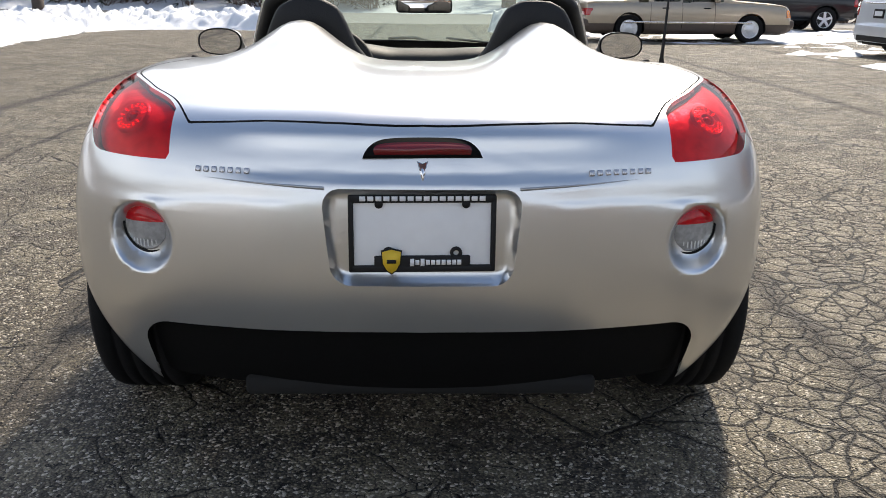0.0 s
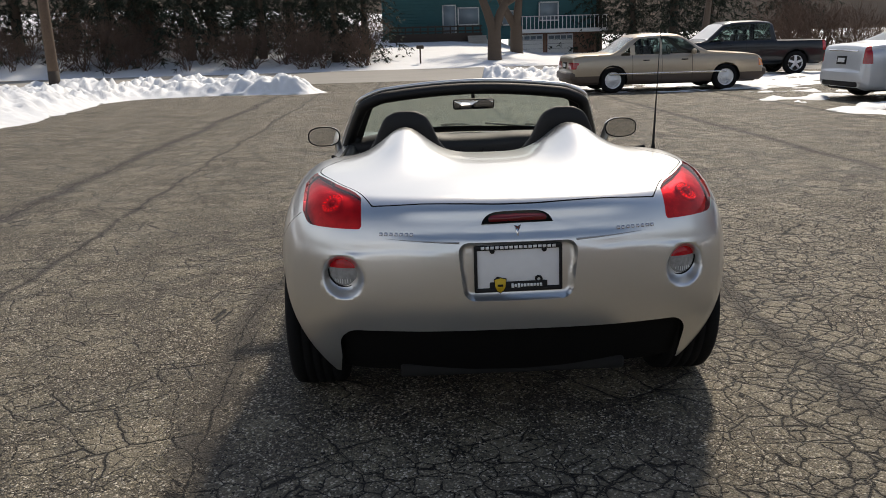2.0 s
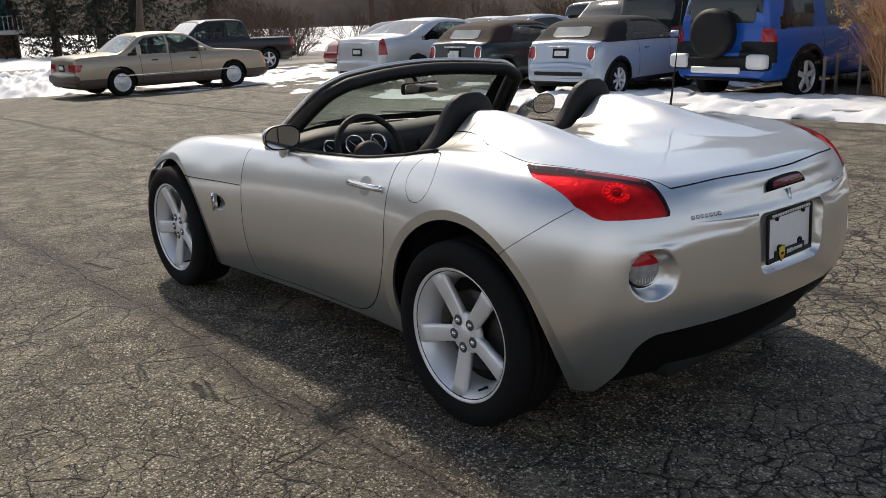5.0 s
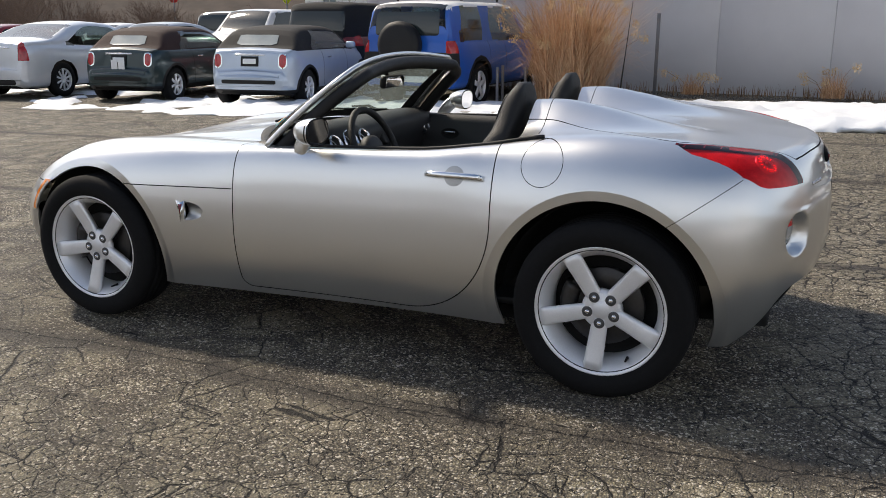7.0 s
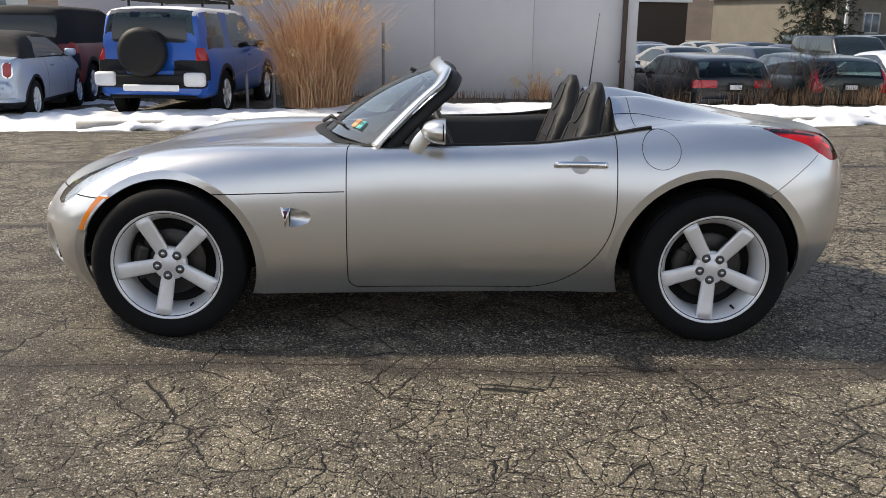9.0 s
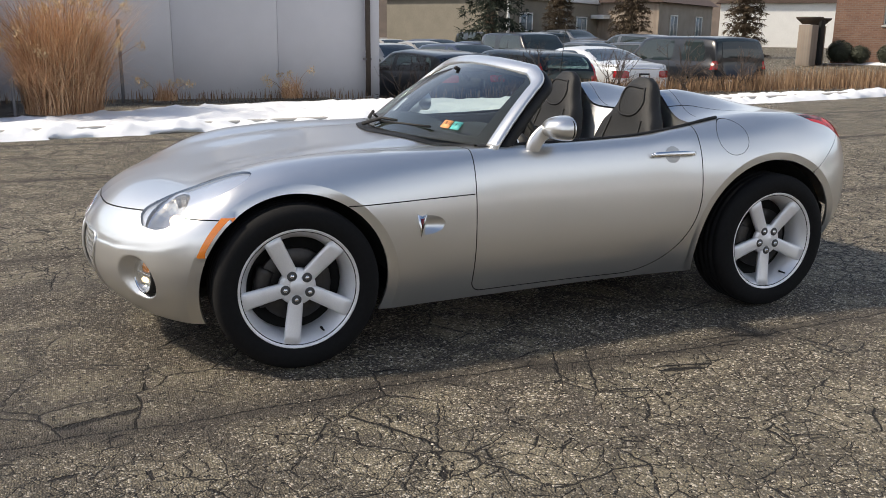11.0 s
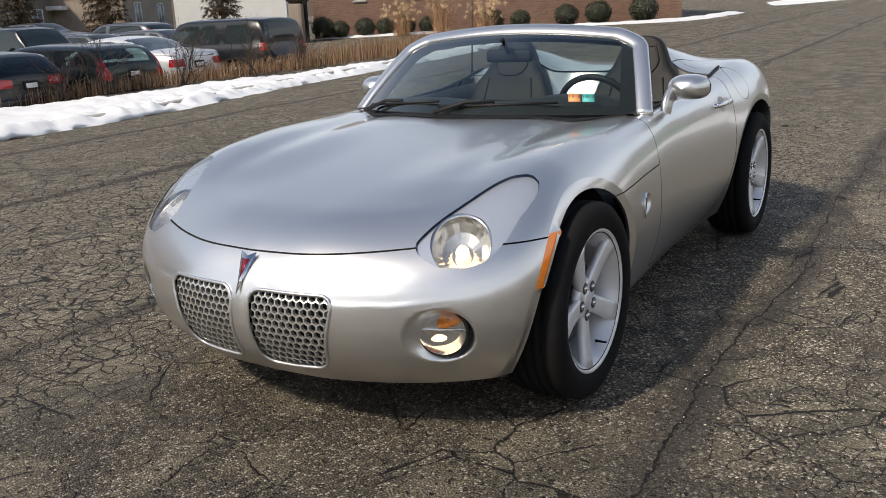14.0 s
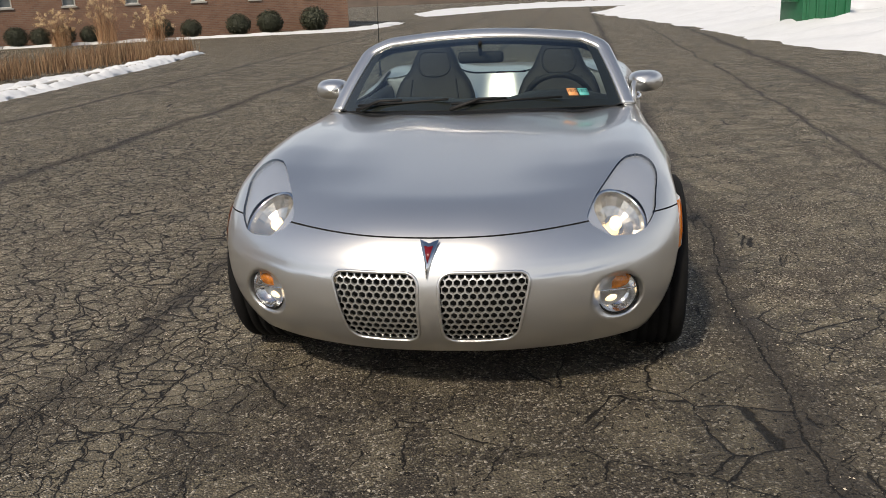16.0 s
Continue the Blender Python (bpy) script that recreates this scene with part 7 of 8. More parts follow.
HATCH = dict(size=(3.70, 1.69, 2.467, 0.308), top=[(-1.85, 0.52), (-1.842, 0.575), (-1.80, 0.605), (-1.785, 0.74), (-1.765, 0.88), (-1.73, 0.935), (-1.62, 0.965), (-1.55, 0.99), (-1.36, 1.18), (-1.24, 1.255), (-1.0, 1.305), (-0.4, 1.335), (0.12, 1.325), (0.38, 1.28), (0.90, 1.00), (1.1, 0.95), (1.6, 0.84), (1.76, 0.70), (1.85, 0.50)],
             belt=[(-1.85, 0.50), (-1.765, 0.86), (-1.6, 0.93), (0, 0.925), (0.9, 0.90), (1.6, 0.76), (1.85, 0.46)], cab=(-1.60, -1.24, 0.36, 0.92), pillars=((-0.62, 0.02),), wheel="seven", handles=(-0.38,), handle_mat=CHROME, round=1.5, lean=0.46, flare=0.045, canvas=True, quarter=0.62,
             fitted=[("lamp_ring", -1, 0.60, 0.775, 0.078, 0.125, 0.07, CHROME), ("tail_lamp", -1, 0.60, 0.775, 0.060, 0.107, 0.058, RED), ("rear_pane", -1, 0.0, 1.105, 0.38, 0.085, 0.05, M["pale_pane"]), ("bumper_slot", -1, 0.0, 0.43, 0.50, 0.032, 0.02, BLACK), ("head_lamp", 1, 0.58, 0.68, 0.10, 0.12, 0.09, WHITE)],
             lower=(0.30, M["black"]), plate=0.765, strip=(0.875, 0.56, CHROME))
SUV = dict(size=(4.60, 1.88, 2.69, 0.385), top=[(-2.30, 0.80), (-2.295, 1.18), (-2.27, 1.45), (-2.20, 1.66), (-2.08, 1.745), (-1.6, 1.78), (0.1, 1.78), (0.45, 1.73), (0.95, 1.22), (1.2, 1.13), (2.15, 1.06), (2.26, 0.95), (2.30, 0.70)],
           belt=[(-2.3, 0.78), (-2.29, 1.10), (-2.2, 1.12), (0, 1.12), (1.0, 1.10), (2.2, 1.00), (2.30, 0.66)], cab=(-2.29, -2.10, 0.38, 0.98), pillars=((-0.95, 0.16), -0.25), wheel="spoke", handles=(0.15,), low=0.36, lean=0.20, round=0.55, flare=0.07, quarter=0.30,
           fitted=[("rear_pane", -1, 0.0, 1.42, 0.60, 0.19, 0.05, M["tint"]), ("corner_trim", -1, 0.66, 0.80, 0.28, 0.16, 0.03, BLACK), ("tail_lamp", -1, 0.83, 1.05, 0.10, 0.10, 0.03, RED), ("head_lamp", 1, 0.66, 0.86, 0.1, 0.1, 0.09, WHITE)], plate=0.66, plate_x=-0.5, cat="off-roader")
WAGON = dict(size=(4.80, 1.86, 2.81, 0.335), top=[(-2.40, 0.62), (-2.395, 0.86), (-2.36, 1.00), (-2.08, 1.32), (-1.95, 1.375), (-1.5, 1.42), (-0.2, 1.45), (0.3, 1.41), (1.05, 1.04), (1.3, 1.0), (2.1, 0.88), (2.32, 0.76), (2.40, 0.56)],
             belt=[(-2.40, 0.60), (-2.36, 0.96), (-2.0, 1.02), (0, 0.97), (1.2, 0.95), (2.0, 0.82), (2.40, 0.52)], cab=(-2.37, -2.08, 0.25, 1.08), pillars=(-0.1, -1.15), wheel="spoke", handles=(-0.4, 0.5), quarter=0.34,
             fitted=[("tail_lamp", -1, 0.735, 1.05, 0.075, 0.25, 0.03, RED), ("lower_lamp", -1, 0.70, 0.83, 0.12, 0.09, 0.03, RED), ("head_lamp", 1, 0.66, 0.70, 0.15, 0.08, 0.03, WHITE)], plate=0.84, cat="car")
PICKUP = dict(size=(5.40, 1.90, 3.25, 0.39), top=[(-2.70, 0.70), (-2.69, 1.08), (-2.66, 1.11), (-0.98, 1.12), (-0.95, 1.14), (-0.85, 1.66), (-0.75, 1.74), (-0.3, 1.78), (0.55, 1.76), (0.75, 1.71), (1.40, 1.21), (1.6, 1.14), (2.5, 1.05), (2.65, 0.92), (2.70, 0.70)],
              belt=[(-2.7, 0.68), (-2.68, 1.06), (0, 1.14), (1.3, 1.12), (2.5, 1.00), (2.70, 0.66)], cab=(-0.95, -0.82, 0.76, 1.42), pillars=(0.08,), wheel="spoke", handles=(-0.35, 0.65), low=0.38, lean=0.26, round=0.6, flare=0.05, quarter=0.16,
              fitted=[("tail_lamp", -1, 0.84, 0.95, 0.06, 0.17, 0.02, RED), ("head_lamp", 1, 0.70, 0.86, 0.14, 0.10, 0.03, WHITE), ("grille", 1, 0.0, 0.84, 0.45, 0.10, 0.03, BLACK)], plate=0.62, cat="pickup truck")


def lot(x, y, turn):
    """A pose on the lot, front turned by degrees from +y."""
    return pose(x, y, ground_z(x, y), 0, 0, turn)


def tail_at(x, y, L, heading):
    """Pose for a car whose tail's middle stands at (x, y); heading in degrees from +x."""
    a = radians(heading)
    return lot(x + math.cos(a) * L / 2, y + math.sin(a) * L / 2, heading - 90)


gold = paint("champagne_paint", (0.46, 0.385, 0.29), 0.45, 0.35)
brown_trim = material("brown_trim", (0.10, 0.075, 0.06), rough=0.5, grain=0.2)
sp = dict(OLD_SEDAN, lower=(0.44, brown_trim), bumper=(0.34, 0.54, brown_trim, 0.03))
old_car = vehicle("saloon_car", "champagne gold older saloon parked in slush beside the street", sp, lot(6.35, 18.35, -87.6), gold, rim=M["alloy"], clear=True)
for sx in (-1, 1):
    part("side_moulding", box(0.022, 3.1, 0.035, 0.008, pose(sx * 0.905, -0.05, 0.475)), M["chrome"], old_car)
white_silver = paint("pearl_silver", (0.66, 0.68, 0.71), 0.35)
vehicle("saloon_car", "pale silver saloon with tall red tail lamps parked on snow", SEDAN, tail_at(8.58, 13.0, 4.87, 5), white_silver, rim=M["alloy"], clear=True)
green = paint("dark_green_paint", (0.012, 0.030, 0.034), 0.3)
brown_roof = material("brown_canvas", (0.032, 0.013, 0.011), rough=0.85, grain=0.4, scale=90, bump=0.2, bump_scale=300)
black_roof = material("black_canvas", (0.008, 0.008, 0.010), rough=0.85, grain=0.4, scale=90, bump=0.2, bump_scale=300)
soft_top = vehicle("small_convertible", "dark green small convertible with a brown canvas roof on patchy snow", HATCH, tail_at(8.75, 9.95, 3.7, 7), green, brown_roof, group="small convertibles", rim=M["alloy"], clear=True)
for x in (-0.075, 0.075):
    part("white_card", box(0.125, 0.02, 0.165, 0.004, pose(x, -1.83, 0.68)), M["plate"], soft_top, "white paper card")
ice = paint("ice_blue_paint", (0.46, 0.53, 0.63), 0.4)
soft_top = vehicle("small_convertible", "ice-blue small convertible with a black canvas roof on patchy snow", HATCH, tail_at(8.55, 6.95, 3.7, 7), ice, black_roof, group="small convertibles", rim=M["alloy"], clear=True)
blue = paint("bright_blue_paint", (0.01, 0.10, 0.46), 0.2)
white_roof = material("white_roof", (0.78, 0.78, 0.78), rough=0.5, grain=0.1)
fj_at = tail_at(9.62, 4.52, 4.6, -4) @ pose(0, 0, -0.07)
fj = vehicle("off_roader", "bright blue off-roader with a white roof and covered spare wheel", dict(SUV, bumper=(0.52, 0.74, M["black"], 0.06), mirror=M["black"], roof_above=1.64), fj_at, blue, white_roof, clear=True)
part("spare_wheel_cover", lathe([(0.0, 0.13), (0.30, 0.125), (0.375, 0.09), (0.385, 0.0), (0.37, -0.10)], 40, pose(-0.08, -2.40, 1.08, 90)), M["black"], fj, "black spare wheel cover")
rack = bmesh.new()
for x in (-0.62, 0.62):
    tube([(x, -1.75, 1.90), (x, -1.2, 1.95), (x, 0.1, 1.95), (x, 0.25, 1.90)], 0.030, 6, rack)
for y in np.linspace(-1.7, 0.15, 7):
    tube([(-0.62, y, 1.90), (0.62, y, 1.90)], 0.020, 6, rack)
for x in (-0.62, 0.62):
    for y in (-1.5, 0.0):
        tube([(x, y, 1.80), (x, y, 1.93)], 0.022, 6, rack)
part("roof_rack", rack, M["black"], fj, "black tubular roof rack")
for sx in (-1, 1):
    part("bumper_corner", box(0.34, 0.16, 0.22, 0.05, pose(sx * 0.72, -2.36, 0.66)), white_roof, fj, "pale bumper corner")
part("rear_strip", box(0.9, 0.05, 0.10, 0.02, pose(0.05, -2.48, 0.53)), M["white"], fj)
red_paint = paint("dark_red_paint", (0.20, 0.012, 0.015), 0.2)
jeep = vehicle("off_roader", "dark red off-roader with a black canvas top beside the blue one", dict(SUV, size=(4.2, 1.80, 2.5, 0.38), bumper=(0.5, 0.66, M["black"], 0.05)), tail_at(11.6, 7.35, 4.2, 4), red_paint, black_roof, glass=black_roof)
part("spare_wheel", lathe([(0.0, 0.10), (0.2, 0.11), (0.36, 0.09), (0.38, 0.0), (0.36, -0.09)], 32, pose(0.1, -2.18, 0.95, 90)), M["rubber"], jeep)
black_paint = paint("black_paint", (0.008, 0.009, 0.011), 0.2)
vehicle("pickup_truck", "black crew-cab pickup with a snow-covered windscreen", dict(PICKUP, bumper=(0.45, 0.62, M["black"], 0.04), screen_mat=M["snow"]), lot(11.0, 25.1, 92), black_paint, rim=M["alloy"], clear=True)
snowy = M["snow"]
silver2 = paint("grey_silver_paint", (0.45, 0.46, 0.48), 0.5)
white_p = paint("white_paint", (0.75, 0.75, 0.76), 0.0)
navy = paint("navy_paint", (0.015, 0.022, 0.05), 0.3)
slate = paint("slate_paint", (0.09, 0.10, 0.115), 0.4)
dgreen = paint("bottle_green_paint", (0.012, 0.024, 0.020), 0.3)
beige = paint("beige_paint", (0.33, 0.30, 0.25), 0.4)
made = {}


def row_car(kind, spec, mat, x, y, heading, words, group, roof=None):
    key = (kind, mat.name)
    at = lot(x, y, heading - 90)
    if key in made:
        o = copy_thing(made[key], at)
    else:
        o = made[key] = vehicle(kind, words, spec, at, mat, roof, group=group)
    return tagged(o, words, group=group)


BACK = "cars of the back row"
row_car("saloon_car", SEDAN, silver2, 16.2, 15.2, 178, "snow-dusted silver saloon in the back row", BACK)
row_car("off_roader", SUV, white_p, 17.0, 12.4, 176, "white off-roader in the back row", BACK)
row_car("estate_car", WAGON, silver2, 16.4, 10.0, 184, "silver estate car in the back row", BACK)
row_car("saloon_car", SEDAN, white_p, 17.0, 17.8, 182, "white saloon in the back row", BACK)
row_car("estate_car", WAGON, slate, 20.0, 11.4, 2, "slate grey estate car in the back row", BACK)
row_car("saloon_car", SEDAN, red_paint, 15.5, 20.6, 176, "dark red saloon behind the parked row", BACK)
row_car("off_roader", SUV, silver2, 20.6, 15.0, 3, "silver off-roader in the back row", BACK)
LOT = "cars in the far lot"
dark_lamps = dict(WAGON, fitted=[("tail_lamp", -1, 0.62, 0.90, 0.24, 0.075, 0.03, RED), ("head_lamp", 1, 0.66, 0.70, 0.15, 0.08, 0.03, WHITE)])
vehicle("estate_car", "black estate car with low red lamps behind dry brush", dark_lamps, tail_at(12.85, -5.95, 4.8, 5), black_paint, group=LOT, clear=True)
vehicle("estate_car", "bottle-green estate car with tall red tail lamps", WAGON, tail_at(12.75, -8.2, 4.8, 3), dgreen, group=LOT, clear=True)
vehicle("saloon_car", "bright silver saloon behind bare shrubs", dict(SEDAN, fitted=[("tail_lamp", -1, 0.66, 0.86, 0.20, 0.085, 0.05, RED), ("head_lamp", 1, 0.66, 0.68, 0.16, 0.08, 0.03, WHITE)]), tail_at(13.75, -10.9, 4.87, 4), white_silver, group=LOT, clear=True)
vehicle("off_roader", "dark estate-bodied off-roader at the row's end", dict(SUV, size=(4.75, 1.9, 2.8, 0.36), top=[(p, z * 0.97) for p, z in SUV["top"]]), tail_at(13.3, -13.4, 4.6, 4), black_paint, group=LOT)
k = 0
for rx, ry, n, hd in ((22.6, -5.0, 6, 187), (28.2, -5.4, 7, 4), (35.5, -7.0, 7, 186)):
    for i in range(n):
        kind, sp, mat, word = [("saloon_car", SEDAN, slate, "slate grey saloon"), ("estate_car", WAGON, navy, "navy estate car"), ("saloon_car", SEDAN, navy, "navy saloon"), ("estate_car", WAGON, slate, "slate grey estate car"),
                               ("off_roader", SUV, black_paint, "black off-roader"), ("saloon_car", SEDAN, beige, "beige saloon"), ("saloon_car", SEDAN, silver2, "silver saloon")][(k * 3 + 2) % 7]
        row_car(kind, sp, mat, rx + 0.12 * i + 0.3 * math.sin(k * 2.1), ry - 2.6 * i, hd + 3 * math.sin(k * 1.7), word + " standing among others in the far lot", LOT)
        k += 1

# ---- plants ----
M["bark"] = material("bark", (0.115, 0.085, 0.062), rough=0.9, grain=0.5, scale=25, bump=0.4, bump_scale=60)
M["twig"] = material("twigs", (0.085, 0.062, 0.048), rough=0.9, grain=0.4, scale=20)
M["twig_red"] = material("brush_twigs", (0.13, 0.085, 0.062), rough=0.9, grain=0.4, scale=20)
def blade_material(name, *colors):
    """Dry leaves, each in its own shade."""
    g = Nodes(name)
    g.p.inputs["Roughness"].default_value = 0.85
    g.p.inputs["Specular IOR Level"].default_value = 0.2
    geo, cr = g.n.new("ShaderNodeNewGeometry"), g.n.new("ShaderNodeValToRGB")
    while len(cr.color_ramp.elements) < len(colors):
        cr.color_ramp.elements.new(0.5)
    for i, c in enumerate(colors):
        cr.color_ramp.elements[i].position = i / (len(colors) - 1)
        cr.color_ramp.elements[i].color = (*c, 1)
    g.l.new(geo.outputs["Random Per Island"], cr.inputs["Fac"])
    mottle = g.tex("Noise", 9.0, Detail=3.0)["Fac"]
    g.l.new(g.mix(g.ramp(mottle, 0.35, 0.7, 0.0, 0.35), cr.outputs["Color"], colors[0]), g.p.inputs["Base Color"])
    return g.m


M["reed"] = blade_material("dry_reed", (0.28, 0.15, 0.075), (0.50, 0.29, 0.16), (0.62, 0.40, 0.24), (0.72, 0.53, 0.35))
M["plume"] = blade_material("reed_plume", (0.46, 0.33, 0.18), (0.66, 0.50, 0.31), (0.76, 0.62, 0.42))
M["straw"] = blade_material("dry_grass", (0.13, 0.075, 0.045), (0.26, 0.165, 0.10), (0.38, 0.265, 0.16))
M["needle"] = material("conifer", (0.022, 0.032, 0.018), rough=0.85, grain=0.5, scale=3, dark=(0.012, 0.018, 0.010))
M["cedar"] = material("winter_cedar", (0.085, 0.060, 0.034), rough=0.9, grain=0.5, scale=4, dark=(0.04, 0.026, 0.016))
M["box_leaf"] = material("hedge_leaf", (0.035, 0.040, 0.022), rough=0.7, grain=0.5, scale=9, dark=(0.012, 0.014, 0.008))
M["woods"] = material("far_woods", (0.115, 0.088, 0.070), rough=1.0, grain=0.6, scale=0.35, stain=0.5, stain_scale=0.05, dark=(0.05, 0.040, 0.033))
rnd = random.Random(5)


def blades(b, n, place, height, spread, width, droop, seed):
    """Curved grass blades as folded strips."""
    r = random.Random(seed)
    for _ in range(n):
        x, y, z = place(r)
        h = height * r.uniform(0.55, 1.1)
        a = r.uniform(0, 2 * math.pi)
        out = spread * r.uniform(0.1, 1.0) * h
        dx, dy = math.cos(a), math.sin(a)
        w = width * r.uniform(0.6, 1.3)
        prev = None
        for k in range(5):
            t = k / 4
            cx, cy, cz = x + dx * out * t ** 1.6, y + dy * out * t ** 1.6, z + h * (t - droop * r.uniform(0.6, 1.2) * t ** 3)
            ww = w * (1 - 0.85 * t)
            cur = (b.verts.new((cx - dy * ww, cy + dx * ww, cz)), b.verts.new((cx + dy * ww, cy - dx * ww, cz)))
            if prev:
                b.faces.new((prev[0], prev[1], cur[1], cur[0]))
            prev = cur
    return b


def reed_clump(x, y, z, h, wide, n, words, seed, plumes=26):
    e = thing("ornamental_grass", words, "grass", pose(x, y, z))
    def place(r):
        a, q = r.uniform(0, 6.283), wide * 0.42 * math.sqrt(r.random())
        return q * math.cos(a), q * math.sin(a), 0
    part("leaf_mass", blades(bmesh.new(), n, place, h, 0.78, 0.0045, 0.16, seed), M["reed"], e, smooth=False)
    part("outer_leaf_mass", blades(bmesh.new(), n // 3, place, h * 0.75, 1.15, 0.006, 0.55, seed + 1), M["reed"], e, smooth=False)
    r = random.Random(seed + 2)
    p, st = bmesh.new(), bmesh.new()
    for _ in range(plumes):
        a, q = r.uniform(0, 6.283), r.uniform(0.1, 0.5) * wide
        hh = h * r.uniform(0.45, 1.12)
        tip = Vector((q * 1.9 * math.cos(a), q * 1.9 * math.sin(a), hh))
        tube([(q * 0.5 * math.cos(a), q * 0.5 * math.sin(a), 0), tip * 0.6 + Vector((0, 0, hh * 0.12)), tip], 0.004, 3, st)
        lean = Vector((math.cos(a + 0.5), math.sin(a + 0.5), -0.2)) * 0.12
        for k in range(60):
            t = r.random()
            c = tip + lean * t + Vector((r.gauss(0, 0.030), r.gauss(0, 0.030), r.gauss(0, 0.040)))
            d = Vector((r.gauss(0, 1), r.gauss(0, 1), r.gauss(0, 1))).normalized() * 0.03
            s = d.cross(Vector((0.3, 0.5, 1))).normalized() * 0.010
            p.faces.new([p.verts.new(c - d), p.verts.new(c + s), p.verts.new(c + d), p.verts.new(c - s)])
    part("plume_mass", p, M["plume"], e, smooth=False)
    part("stem_mass", st, M["straw"], e)
    return e


reed_clump(10.9, 2.06, 0.06, 2.0, 1.35, 4200, "tall tan clump of dry ornamental grass with pale plumes", 3, 90)
reed_clump(13.2, -2.1, 0.06, 0.5, 0.5, 220, "small tuft of dry grass at the wall's foot", 13, 6)
reed_clump(13.1, 0.3, 0.06, 0.4, 0.5, 160, "small tuft of dry grass at the wall's foot", 17, 5)


def dry_bed(near, far, n, h, words, seed, mat=None):
    b = bmesh.new()
    a, c = spline(near, 40), spline(far, 40)
    def place(r):
        i, v = r.randrange(40), r.random()
        x, y = a[i] + (c[i] - a[i]) * v
        return x + r.gauss(0, 0.1), y + r.gauss(0, 0.2), wide_z(x, y) + 0.02
    blades(b, n, place, h, 0.35, 0.008, 0.2, seed)
    return tagged(part("dry_grass", b, mat or M["straw"], smooth=False), words, "grass", kind="stuff")


dry_bed([(13.0, -4.6), (12.6, -6.5), (12.2, -9.0), (11.7, -13.0)], [(14.0, -4.8), (13.6, -6.5), (13.0, -9.0), (12.6, -13.0)], 3600, 0.42, "strip of dry tan grass before the far lot", 21)
dry_bed([(11.6, -13.0), (11.2, -16.0), (11.0, -18.5), (10.9, -20.6)], [(14.5, -13.0), (14.5, -16.0), (13.5, -19.0), (11.6, -21.2)], 5200, 0.62, "island of dry rust-brown grass and stems", 22, M["straw"])
dry_bed([(13.6, 6.0), (13.1, 2.0), (13.2, -1.5), (13.3, -3.8)], [(14.6, 6.0), (14.2, 2.0), (13.9, -1.5), (13.6, -3.8)], 700, 0.25, "sparse dry weeds along the wall", 23)


def branching(b, start, way, length, radius, depth, r, spread=0.55, up=0.1):
    end = start + way * length
    midp = start.lerp(end, 0.5) + Vector((r.gauss(0, 1), r.gauss(0, 1), r.gauss(0, 0.5))) * length * 0.05
    tube([start, midp, end], [radius, radius * 0.85, radius * 0.68], 6 if radius > 0.02 else 3, b, caps=False)
    if depth == 0:
        return
    for _ in range(r.choice((2, 3, 3)) if depth > 1 else 3):
        d = (way + Vector((r.gauss(0, spread), r.gauss(0, spread), r.gauss(0, spread * 0.7) + up))).normalized()
        s = start.lerp(end, r.uniform(0.55, 1.0))
        branching(b, s, d, length * r.uniform(0.62, 0.85), radius * 0.58, depth - 1, r, spread, up)


def bare_tree(x, y, z, h, words, seed, forks=((0, 0, 1),), rad=0.2, depth=5):
    e = thing("bare_tree", words, "tree", pose(x, y, z))
    r = random.Random(seed)
    t, c = bmesh.new(), bmesh.new()
    tube([(0, 0, -0.1), (0, 0, 0.15), (0, 0, h * 0.18)], [rad * 1.35, rad, rad * 0.9], 10, t, caps=False)
    part("trunk", t, M["bark"], e)
    for f in forks:
        branching(c, Vector((0, 0, h * 0.16)), Vector(f).normalized(), h * 0.28, rad * 0.75, depth, r)
    part("crown", c, M["bark"], e)
    return e


bare_tree(4.9, 46.5, -0.42, 10, "bare forked tree at the lawn's edge", 31, ((-0.35, 0, 1), (0.45, 0.1, 1)), 0.42, 5)
bare_tree(7.0, 53.0, -0.2, 10, "bare leaning tree beside the garage", 37, ((0.1, 0, 1), (-0.5, 0.2, 1)), 0.42, 5)
bare_tree(18.0, 49.0, -0.4, 9, "bare tree beyond the street", 39, ((0.1, 0, 1),), 0.3, 4)


def shrub(x, y, h, words, seed, mat, n=9, spread=0.6, depth=3, z=None):
    e = thing("bare_shrub", words, "shrub", pose(x, y, wide_z(x, y) if z is None else z))
    r = random.Random(seed)
    b = bmesh.new()
    for _ in range(n):
        d = Vector((r.gauss(0, spread), r.gauss(0, spread), 1)).normalized()
        branching(b, Vector((r.gauss(0, 0.12), r.gauss(0, 0.12), 0)), d, h * 0.36 * r.uniform(0.7, 1.2), 0.014 * (0.5 + h * 0.4), depth, r, 0.42)
    part("branch_crown", b, mat, e, smooth=False)
    return e


